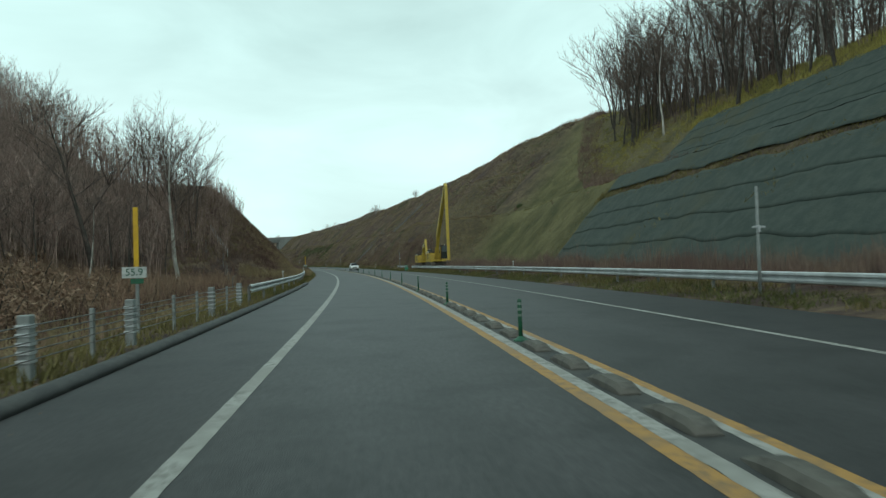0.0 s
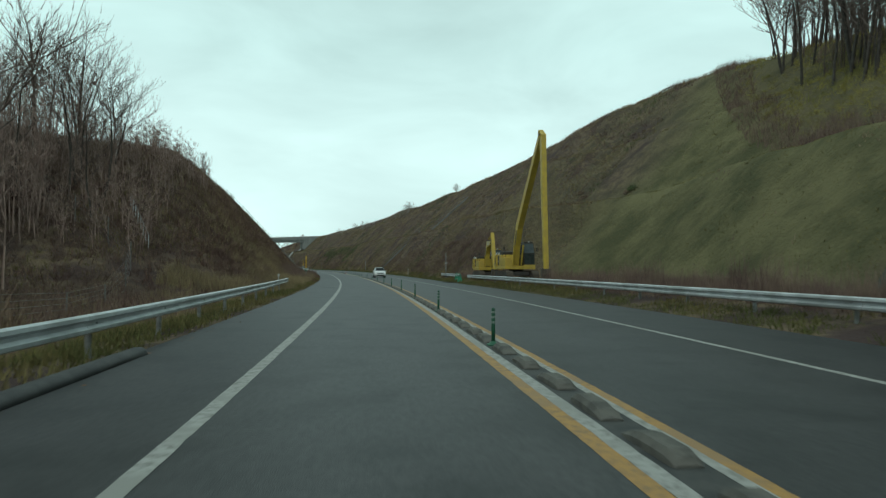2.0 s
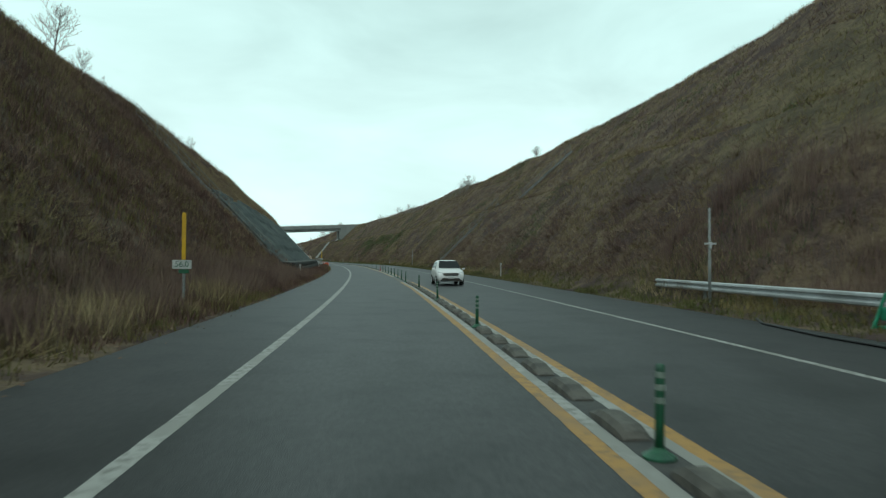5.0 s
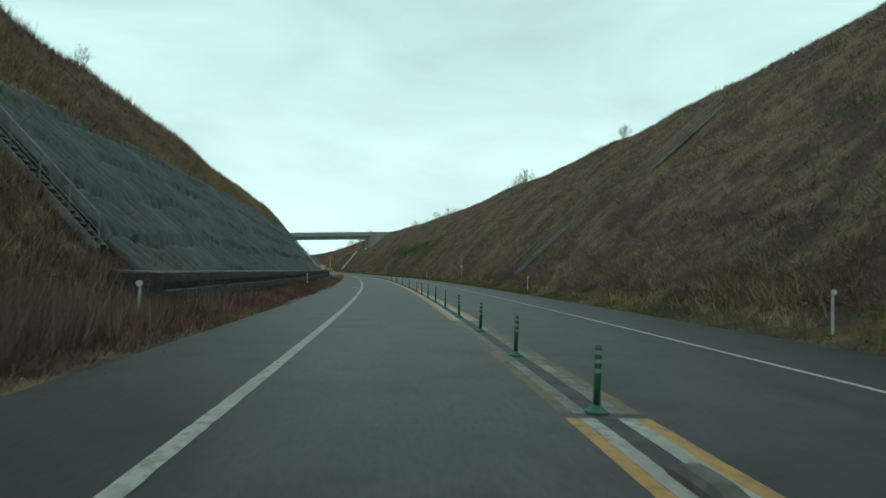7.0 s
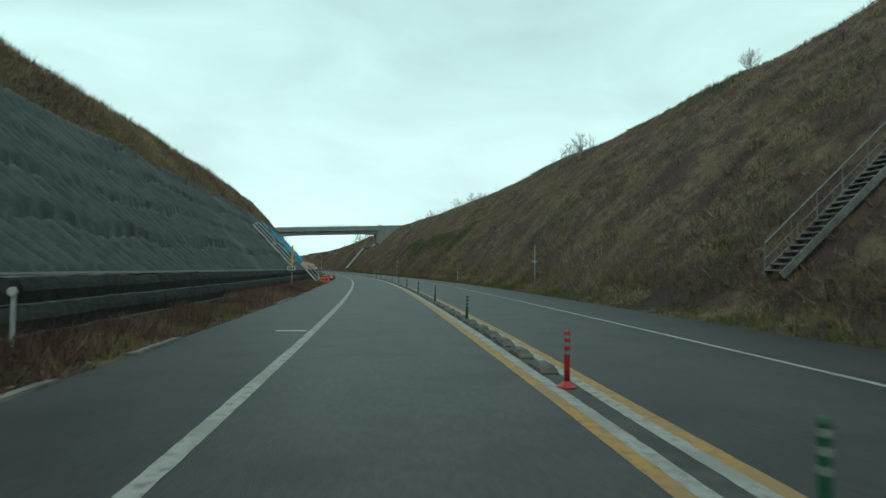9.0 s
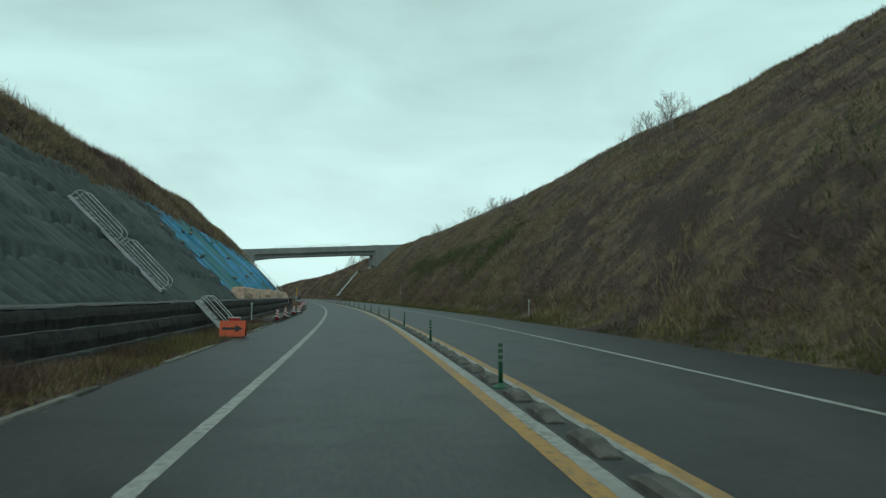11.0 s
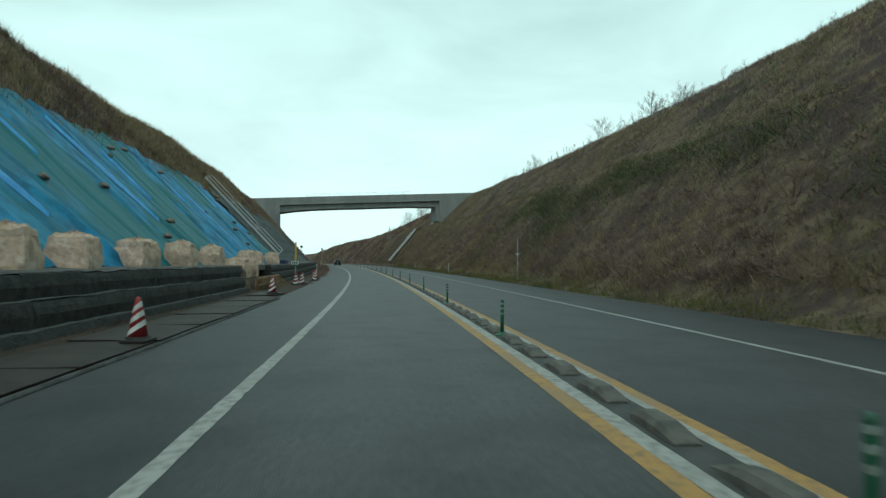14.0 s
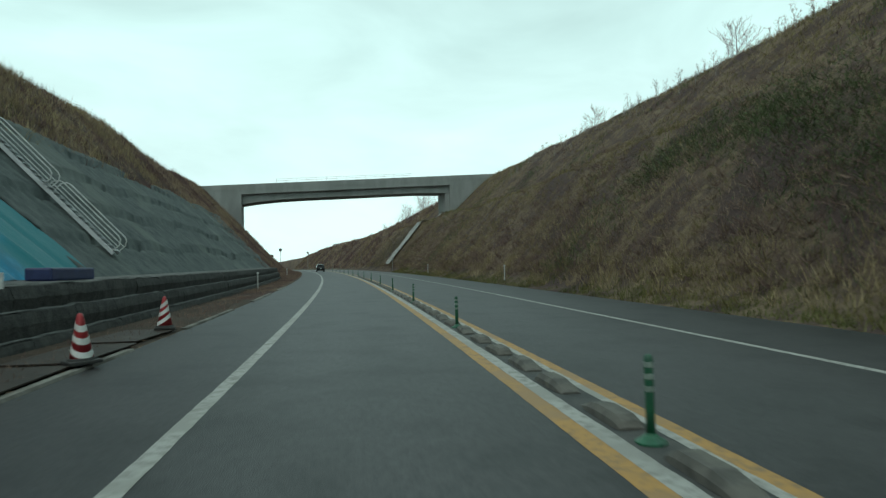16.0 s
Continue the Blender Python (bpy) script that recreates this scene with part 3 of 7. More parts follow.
def marking(name, lo, hi, mat, lab, up, ragged, s0=-400, s1=1600):
    """A painted line between two edges, each a function of s, with slightly ragged borders."""
    at = LINE_S[(LINE_S >= s0) & (LINE_S <= s1 + 1e-6)]
    line = sheet(name, at, [0.0, 1.0], lambda s, la: 0.004 + 0 * s, mat, label=lab, category="road marking")
    rag = np.abs(np.random.default_rng(len(bpy.data.objects)).normal(0, 0.006, (len(at), 2))) * [[1, -1]] * ragged
    edges = np.stack([lo(at), hi(at)], -1) + rag
    line.data.vertices.foreach_set("co", on_road(at[:, None], edges, up).astype(np.float32).ravel())
    line.data.update()


marking("edge_line", lambda s: -1.76 + 0 * s, lambda s: -1.56 + 0 * s, white_paint, "worn white edge line", 0.004, 1)
marking("edge_line", lambda s: 6.90 + 0 * s, lambda s: 7.07 + 0 * s, white_paint, "worn white edge line", 0.004, 1)
for k, mat, lab in ((0, orange_paint, "worn orange centre line"), (1, white_paint, "white line along the centre strip"), (2, dark_strip, "dark strip between the centre lines"), (3, white_paint, "white line along the centre strip"), (4, orange_paint, "worn orange centre line")):
    lap = 0.012 if mat is white_paint else 0.0
    for s0, s1, paint in ((-400, 149.0, mat), (149.0, 162.0, {white_paint: faded_white, orange_paint: faded_orange}.get(mat, mat)), (162.0, 1600, mat)):
        marking("centre_strip" if k == 2 else "centre_line", lambda s, k=k, lap=lap: strip_edge(k, s) - lap * (k == 1), lambda s, k=k, lap=lap: strip_edge(k + 1, s) + lap * (k == 3), paint, lab, 0.0015 if k == 2 else 0.0025 if mat is orange_paint else 0.004, 0 if k == 2 else 1, s0, s1)


def ribbon(bm, outline, s0, s1, step=2.0, inverse=None, lat0=0.0, closed=True):
    """Sweeps an outline of lat and height along the road. lat0 a number or a function of s."""
    n = max(2, int(round((s1 - s0) / step)) + 1)
    rings = []
    for s in np.linspace(s0, s1, n):
        off = lat0(s) if callable(lat0) else lat0
        row = [Vector(on_road(s, off + la, up)) for la, up in outline]
        rings.append([bm.verts.new(inverse @ p if inverse else p) for p in row])
    m = len(outline)
    for r0, r1 in zip(rings, rings[1:]):
        for k in range(m if closed else m - 1):
            bm.faces.new((r0[k], r0[(k + 1) % m], r1[(k + 1) % m], r1[k]))
    if closed:
        bm.faces.new(rings[0][::-1])
        bm.faces.new(rings[-1])
    bmesh.ops.recalc_face_normals(bm, faces=bm.faces[:])
    return bm


def placed(name, m, label, category, group="", kind=""):
    ob = thing(name, label, category, group, kind)
    ob.matrix_world = m
    return ob


# kerb of black asphalt along the fenced stretch
kerb = tagged(part("kerb", ribbon(bmesh.new(), [(-4.24, 0.0), (-4.22, 0.08), (-4.15, 0.13), (-4.02, 0.13), (-3.94, 0.08), (-3.9, 0.0)], -40, 58.6, 1.0), kerb_asphalt, smooth=True), "rounded black asphalt kerb", "kerb", kind="structure")
for k, (a, z) in enumerate(((169, 174), (177, 179), (183, 189), (191.5, 194), (207, 212), (216, 218.5), (223, 230), (234, 239), (247, 252), (320, 327), (331, 338), (343, 351), (355, 361))):
    tagged(part("kerb", ribbon(bmesh.new(), [(-4.3, -0.05), (-4.3, 0.035), (-4.14, 0.045), (-4.1, -0.05)], a, z, 1.0), old_concrete), "low broken pale concrete edging", "kerb", kind="structure")

# ---------------------------------------------------------------- centre strip: blocks and posts
def separator_block():
    bm = bmesh.new()
    rows = []
    for y, w, h in ((-0.52, 0.12, 0.02), (-0.47, 0.135, 0.07), (-0.36, 0.14, 0.11), (0.12, 0.142, 0.112), (0.34, 0.14, 0.08), (0.52, 0.12, 0.02)):
        rows.append([bm.verts.new((-w, y, 0)), bm.verts.new((-w * 0.95, y, h * 0.55)), bm.verts.new((-w * 0.62, y, h)), bm.verts.new((w * 0.62, y, h)), bm.verts.new((w * 0.95, y, h * 0.55)), bm.verts.new((w, y, 0))])
    for a, b in zip(rows, rows[1:]):
        for k in range(5):
            bm.faces.new((a[k], a[k + 1], b[k + 1], b[k]))
    bm.faces.new(rows[0][::-1])
    bm.faces.new(rows[-1])
    return tagged(part("separator_block", bm, block_stone), "worn grey rubber separator block on the centre strip", "lane separator", "blocks along the centre strip")


def marker_post(body, lab):
    ob = thing("marker_post", lab, "marker post", "posts along the centre strip")
    part("base", lathe(bmesh.new(), [(0.135, 0), (0.135, 0.02), (0.09, 0.045), (0.05, 0.075), (0.042, 0.09)], 14), body, ob)
    part("pole", lathe(bmesh.new(), [(0.04, 0.085), (0.038, 0.4), (0.038, 0.7), (0.034, 0.745), (0.015, 0.755)], 12), body, ob, smooth=True)
    for z in (0.44, 0.545, 0.645):
        part("band", lathe(bmesh.new(), [(0.0395, z), (0.0405, z + 0.002), (0.0405, z + 0.045), (0.0395, z + 0.047)], 12), post_band, ob, "dulled pale reflective band")
    return ob


POST_S = [19.27 + 10 * k for k in range(-2, 14)] + [154.0, 158.7, 163.7, 168.7, 173.7, 178.7, 183.7] + [199.2 + 10 * k for k in range(0, 33)]
first = marker_post(green_plastic, "green flexible marker post with white reflective bands")
first.matrix_world = stand(POST_S[0], strip_mid(POST_S[0]))
for s in POST_S[1:]:
    copy_thing(first, stand(s, strip_mid(s) - 0.02, 0, random.uniform(-30, 30)) @ Matrix.Rotation(radians(random.uniform(-1.5, 1.5)), 4, "Y"))
red_post = marker_post(red_plastic, "red flexible marker post with white reflective bands")
red_post.matrix_world = stand(188.6, 2.40)
block = separator_block()
block.matrix_world = stand(0.1, strip_mid(0.1))
blocks = [9.27 + 10 * k + 0.95 + 1.62 * j for k in range(14) for j in range(6)] + [189.2 + 10 * k + 0.95 + 1.62 * j for k in range(20) for j in range(6)]
for s in blocks:
    if s < 147 or s > 190:
        copy_thing(block, stand(s + random.uniform(-0.05, 0.05), strip_mid(s) + random.uniform(-0.012, 0.012), 0.003, 180 * random.randint(0, 1) + random.uniform(-1.5, 1.5)))


# ---------------------------------------------------------------- rails and fences
W_BEAM = [(0.0, 0.0), (-0.07, 0.03), (-0.08, 0.09), (-0.015, 0.14), (-0.015, 0.19), (-0.08, 0.24), (-0.07, 0.30), (-0.02, 0.325), (0.0, 0.33)]


def guard_rail(s0, s1, lat, top, side, lab):
    """A steel beam rail on posts; side -1 turns its face to the left, +1 to the right."""
    m = stand(s0, lat(s0) if callable(lat) else lat)
    inv = m.inverted()
    ob = placed("guard_rail", m, lab, "guard rail")
    low = top - 0.33
    face = [(-side * a, low + z) for a, z in W_BEAM]
    outline = face + [(x - side * 0.006, z) for x, z in face[::-1]]
    n = max(1, int(round((s1 - s0) / 4)))
    cut = np.linspace(s0, s1, n + 1)
    for a, z in zip(cut, cut[1:]):
        part("beam", ribbon(bmesh.new(), outline, a, z - 0.015, 2.0, inv, lat), galvanised, ob)
    for s in np.concatenate([cut[:-1] + 0.3, [s1 - 0.3]]):
        la = (lat(s) if callable(lat) else lat) - side * 0.07
        p, q = inv @ Vector(on_road(s, la, -0.3)), inv @ Vector(on_road(s, la, top - 0.04))
        part("post", tube(bmesh.new(), [p, q], 0.057, 10), rail_post, ob, "dull grey post")
        part("bolt", tube(bmesh.new(), [inv @ Vector(on_road(s, la + side * 0.13, top - 0.155)), inv @ Vector(on_road(s, la + side * 0.155, top - 0.155))], 0.018, 6), grey_paint, ob)
    return ob


LEFT_RAIL = lambda s: float(np.interp(s, [30, 57, 70, 84, 98], [-4.62, -4.62, -5.0, -5.35, -5.75]))
guard_rail(33.5, 98.3, LEFT_RAIL, 0.77, 1, "galvanised steel beam guard rail on round posts")
guard_rail(-40.0, 112.6, 11.6, 0.88, -1, "long galvanised steel beam guard rail in front of weeds")
guard_rail(117.6, 129.6, 11.7, 0.88, -1, "short galvanised steel guard rail with an open end")

fence = placed("cable_fence", stand(10, -4.85), "grey steel post and wire cable fence beside the kerb", "fence")
f_inv = fence.matrix_world.inverted()
for s in (-6.0, 0.4, 6.8, 13.2, 17.4, 21.3, 28.1, 32.6):
    bm = bmesh.new()
    p = f_inv @ Vector(on_road(s, -4.85, 0))
    box(bm, (0.17, 0.16, 1.15), (p.x, p.y, 0.36), bevel=0.02)
    post = part("post", bm, grey_paint, fence, "broad grey anchor post")
    for z in (0.3, 0.42, 0.54, 0.66, 0.78):
        bm = bmesh.new()
        box(bm, (0.19, 0.2, 0.05), (p.x, p.y, z), bevel=0.008)
        part("clamp", bm, galvanised, post)
for s in (-3.0, 3.6, 10.0, 15.3, 19.6, 24.3, 26.5, 30.5):
    p = f_inv @ Vector(on_road(s, -4.88, 0))
    bm = bmesh.new()
    box(bm, (0.06, 0.09, 1.1), (p.x, p.y, 0.33), bevel=0.01)
    part("slim_post", bm, grey_paint, fence)
for z in (0.3, 0.42, 0.54, 0.66, 0.78):
    part("cable", tube(bmesh.new(), [f_inv @ Vector(on_road(s, -4.76, z + 0.01 * math.sin(s * 3 + z * 9))) for s in np.arange(-6, 33, 2.0)], 0.011, 5), grey_cable, fence)

# wire game fence climbing the far bank
game_fence = placed("mesh_fence", stand(88, -14, 0), "tall rusty wire mesh fence climbing the wooded bank", "fence")
g_inv = game_fence.matrix_world.inverted()
fence_line = [(58, -9.5), (66, -10.5), (74, -12), (82, -13.5), (88, -14.5), (92, -15.5), (95, -18), (97, -21), (99, -24), (100, -28)]
tops = []
for s, la in fence_line:
    base = Vector(ground_point(s, la))
    p, q = g_inv @ (base - Vector((0, 0, 0.3))), g_inv @ (base + Vector((0, 0, 2.0 if la < -14 else 1.1)))
    tops.append((p, q))
    part("post", tube(bmesh.new(), [p, q], 0.035, 6), grey_cable, game_fence)
for k in range(6):
    part("wire", tube(bmesh.new(), [p.lerp(q, 0.2 + 0.155 * k) for p, q in tops], 0.007, 4), grey_cable, game_fence)


# ---------------------------------------------------------------- signs and poles
def letters(text, size, mat, parent, m):
    """Raised lettering in the built-in font."""
    cu = bpy.data.curves.new("lettering", "FONT")
    cu.body, cu.size, cu.extrude, cu.align_x, cu.align_y = text, size, 0.002, "CENTER", "CENTER"
    tmp = bpy.data.objects.new("lettering", cu)
    me = bpy.data.meshes.new_from_object(tmp)
    bpy.data.objects.remove(tmp)
    me.materials.append(mat)
    ob = new("lettering", me)
    ob.parent, ob.matrix_local = parent, m
    return ob


FACE = Matrix.Rotation(radians(90), 4, "X")      # lettering that faces oncoming drivers


def km_post(s, text):
    ob = placed("distance_marker", stand(s, -5.65, -0.15), "yellow snow pole with a white distance sign on a grey post", "distance marker", "distance markers")
    part("post", lathe(bmesh.new(), [(0.045, 0), (0.045, 1.75), (0.03, 1.77)], 10), grey_paint, ob)
    bm = bmesh.new()
    box(bm, (0.115, 0.03, 1.42), (0, -0.03, 2.42), bevel=0.006)
    part("snow_pole", bm, yellow_paint, ob, "flat yellow snow pole")
    bm = bmesh.new()
    box(bm, (0.56, 0.02, 0.26), (-0.04, -0.065, 1.57), bevel=0.004)
    plate = part("sign_plate", bm, reflective, ob, "white sign plate with green figures")
    if text:
        letters(text, 0.24, green_plastic, plate, Matrix.Translation((-0.04, -0.079, 1.57)) @ FACE)
    else:
        for x in (-0.2, -0.06, 0.1):
            bm = bmesh.new()
            box(bm, (0.09, 0.004, 0.15), (x, -0.078, 1.57))
            part("bar", bm, green_plastic, plate)
    bm = bmesh.new()
    box(bm, (0.3, 0.02, 0.12), (0.02, -0.06, 1.36), bevel=0.004)
    part("lower_plate", bm, green_plastic, ob, "small green plate")
    return ob


km_post(24.1, "55.9")
km_post(124.2, "56.0")
km_post(224.5, "")
km_post(325.0, "")


def snow_pole(s):
    ob = placed("snow_pole", stand(s, 11.45 if s < 300 else 11.2, 0.1), "tall grey steel snow pole with a bracket at mid height", "pole", "tall grey poles")
    part("pole", lathe(bmesh.new(), [(0.05, -0.2), (0.05, 1.6), (0.042, 1.62), (0.042, 3.3), (0.02, 3.33)], 10), grey_paint, ob, smooth=True)
    bm = bmesh.new()
    box(bm, (0.4, 0.05, 0.06), (0, -0.05, 2.1), bevel=0.008)
    box(bm, (0.08, 0.07, 0.22), (0.0, -0.05, 2.05), bevel=0.01)
    part("bracket", bm, galvanised, ob)


for s in (25.7, 125.0, 225.2, 324.0, 424.0):
    snow_pole(s)


def delineator():
    ob = thing("delineator", "short white delineator post with a round reflector", "delineator", "roadside delineators")
    part("post", lathe(bmesh.new(), [(0.035, -0.2), (0.035, 1.05), (0.02, 1.07)], 10), white_steel, ob)
    bm = bmesh.new()
    tube(bm, [(0, -0.035, 1.0), (0, -0.06, 1.0)], 0.075, 14)
    head = part("reflector_case", bm, white_steel, ob)
    part("reflector", tube(bmesh.new(), [(0, -0.06, 1.0), (0, -0.066, 1.0)], 0.055, 14), reflective, head, "silver reflector disc")
    return ob


d0 = delineator()
d0.matrix_world = stand(54.8, -5.5, 0.05)
for s in (90.7, 157.4, 190.7, 257.0, 357.4, 390.7):
    copy_thing(d0, stand(s, -5.65, 0.08))
for s in (57.4, 157.4, 190.4, 257.2, 357.4, 390.7):
    copy_thing(d0, stand(s, 11.1 if s > 130 else 12.2, 0.25))

# ---------------------------------------------------------------- works on the left bank
def bank_up(s, lat):
    """The bank without its lumps."""
    a = -np.asarray(lat, float)
    return soft_min(np.interp(a, [4.3, 4.7, 6.2, 7.4, 60], [0.0, 0.05, 0.2, 0.45, 0.45 + 52.6 * 1.05]), np.interp(s, CREST_L_S, CREST_L), 1.5)


def mat_height(s, lat):
    """Quilted mat: ridges that run down the bank and overlapping courses."""
    a = -lat
    course = (a - 7.6) / 1.55 + 0.10 * np.sin(s * 0.31) + 0.05 * np.sin(s * 1.1) + 0.12 * (clouds(s, 0 * a, 34, 9.0) - 0.5)
    row = np.floor(course)
    gape = ease(0.4, 0.6, clouds(s, row * 7.0, 36, 3.5))
    lap = (1 - course + row) ** 2 * 0.16 - 0.34 * gape * ease(0.84, 0.9, course - row)
    wave = (clouds(s, a, 31, 3.0) - 0.5) * 0.22
    return bank_up(s, lat) + 0.2 + lap + wave


RIB = [0.0, 0.10, 0.17, 0.21, 0.225, 0.21, 0.17, 0.10]


def mat_sheet(name, s0, s1, low, high, lab, ribbed=1.0):
    """A mat from a low to a high line, with sewn ribs that slant down the bank."""
    s = np.arange(s0, s1 + 3.5, 0.11)
    a = np.arange(low, high + 0.01, 0.125)
    ss, aa = np.meshgrid(s, a, indexing="ij")
    rib = np.take(RIB, np.arange(len(s)) % 8)[:, None] * (0.4 + 1.2 * clouds(ss, aa, 35, 3.0))
    ss = np.clip(ss + 0.12 * (clouds(ss, aa, 33, 2.5) - 0.5) - 0.5 * (aa - low), s0, s1)
    top = (clouds(ss, aa, 41, 6.0, 2) - 0.5) * 1.0 * ease(high - 2.0, high, aa)
    aa = aa + top
    v = on_road(ss, -aa, mat_height(ss, -aa) + rib * ribbed).reshape(-1, 3)
    me = mesh_from(name, v, grid_faces(*ss.shape), np.stack([-aa, ss], -1).reshape(-1, 2), True)
    me.materials.append(mat_green)
    ob = tagged(new(name, me), lab, "erosion mat")
    thick = ob.modifiers.new("thickness", "SOLIDIFY")
    thick.thickness, thick.offset = 0.05, -1
    return ob


mat_sheet("erosion_mat", 163.0, 266.0, 7.5, 14.0, "dark grey-green quilted erosion mat pinned over the bank")
mat_sheet("erosion_mat", 335.0, 396.0, 7.5, 14.2, "dark grey-green erosion mat beyond the blue sheets", 0.25)

# stepped wall of black mesh baskets
wall = placed("retaining_wall", stand(166, -6.4), "low stepped wall of black mesh-covered baskets", "retaining wall", kind="structure")
w_inv = wall.matrix_world.inverted()
TIERS = ((-6.08, -0.25, 0.25), (-6.28, 0.25, 0.77), (-6.48, 0.77, 1.27))


def basket_run(s0, s1):
    for lat, z0, z1 in TIERS:
        n = int(round((s1 - s0) / 2.4))
        cut = np.linspace(s0, s1, n + 1)
        for a, z in zip(cut, cut[1:]):
            bm = bmesh.new()
            bulge = random.uniform(0.0, 0.04)
            sag = random.uniform(-0.015, 0.015)
            out = [(lat - 1.2, z0 - 0.02), (lat - 1.2, z1), (lat - 0.06, z1 + sag), (lat - 0.01, z1 - 0.03 + sag), (lat + 0.02 + bulge * 0.6, z1 - 0.14), (lat + 0.04 + bulge, (z0 + z1) / 2), (lat + 0.02, z0 - 0.02)]
            ribbon(bm, out, a, z, 0.4, w_inv)
            for v in bm.verts:
                v.co += noise.noise_vector(v.co * 1.9) * 0.035 + noise.noise_vector(v.co * 6.0) * 0.012
            part("basket", bm, black_mesh, wall)
        ledge = [(lat - 0.3, z1 + 0.004), (lat - 0.3, z1 + 0.022), (lat - 0.05, z1 + 0.024), (lat - 0.03, z1 + 0.006)]
        bm = ribbon(bmesh.new(), ledge, s0, s1, 0.5, w_inv)
        for v in bm.verts:
            v.co += noise.noise_vector(v.co * 1.9) * 0.035 + noise.noise_vector(v.co * 5.0) * 0.02
        part("ledge", bm, ledge_grit, wall, "gritty grey ledge")


basket_run(161.2, 307.5)
basket_run(317.6, 386.0)
# gravel shelf behind the wall, at the foot of the bank
tagged(part("shelf", ribbon(bmesh.new(), [(-8.6, 1.0), (-8.6, 1.36), (-6.85, 1.30), (-6.8, 1.0)], 161.3, 386, 2.0), ledge_grit), "grey gravel shelf at the foot of the bank", "gravel shelf", kind="structure")

# blue sheets: strips laid down the bank side by side, each lapping over the next
tarp = placed("slope_tarpaulin", stand(266, -9), "bright blue plastic sheets laid in strips over the bank", "tarpaulin")
t_inv = tarp.matrix_world.inverted()
for k in range(19):
    a0 = 266.4 + 3.62 * k
    w = 3.85
    u, a = np.meshgrid(np.linspace(0, 1, 33), np.arange(7.95, 14.61 + 0.1 * math.sin(k * 1.9), 0.25), indexing="ij")
    s = a0 + u * w - 0.5 * (a - 8.3) + 0.16 * np.sin(a * 0.9 + k * 1.7)
    fold = (1.2 + 0.5 * math.sin(k * 4.1)) * np.exp(-(((u * w - 1.3 - 0.35 * np.sin(a * 0.5 + k * 2.1)) / 0.14) ** 2)) * 0.13 * (0.3 + np.sin(a * 0.7 + k) ** 2) - np.exp(-(((u * w - 2.7 - 0.3 * np.sin(a * 0.6 + k * 1.3)) / 0.16) ** 2)) * 0.1
    up = bank_up(s, -a) + 0.26 + 0.07 * u + fold + (clouds(s, a, 50 + k, 1.6) - 0.5) * 0.22
    v = [t_inv @ Vector(p) for p in on_road(s, -a, up).reshape(-1, 3)]
    me = mesh_from("sheet_strip", v, grid_faces(*u.shape), None, True)
    me.materials.append(blue_sheet)
    ob = new("sheet_strip", me)
    ob.parent = tarp
    # stiff turned-up lap along the edge of the strip, sky sheen painted in
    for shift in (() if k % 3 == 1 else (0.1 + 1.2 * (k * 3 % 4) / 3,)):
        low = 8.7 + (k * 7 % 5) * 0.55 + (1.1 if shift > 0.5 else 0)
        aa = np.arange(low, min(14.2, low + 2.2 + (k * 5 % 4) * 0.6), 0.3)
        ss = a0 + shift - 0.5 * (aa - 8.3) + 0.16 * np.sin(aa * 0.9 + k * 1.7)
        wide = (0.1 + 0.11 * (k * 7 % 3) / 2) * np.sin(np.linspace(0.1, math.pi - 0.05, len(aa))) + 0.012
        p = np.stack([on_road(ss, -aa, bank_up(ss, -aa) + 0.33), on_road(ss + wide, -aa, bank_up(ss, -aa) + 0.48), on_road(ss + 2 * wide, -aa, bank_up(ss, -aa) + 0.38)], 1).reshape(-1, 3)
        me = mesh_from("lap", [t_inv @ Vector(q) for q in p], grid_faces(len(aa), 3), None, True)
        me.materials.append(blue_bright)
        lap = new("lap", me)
        lap.parent, lap["label"] = ob, "turned-up lap of sheet, painted paler for sky sheen"


def lumpy(bm, size, seed, rough=0.12, squash=1.0, cuts=3):
    """A cushion-like box with pressed-in sides and a crumpled skin."""
    made = bmesh.ops.create_cube(bm, size=1.0)
    bmesh.ops.subdivide_edges(bm, edges=bm.edges[:], cuts=cuts, use_grid_fill=True)
    for v in bm.verts:
        d = v.co.normalized() * 0.62
        v.co = v.co.lerp(d, 0.32)
        n = noise.noise_vector(v.co * 3.1 + Vector((seed * 7.3, seed * 1.7, seed)))
        v.co += n * rough
        v.co = Vector((v.co.x * size[0], v.co.y * size[1], max(v.co.z, -0.47) * size[2]))
    low = min(v.co.z for v in bm.verts)
    for v in bm.verts:
        v.co.z -= low
    return bm


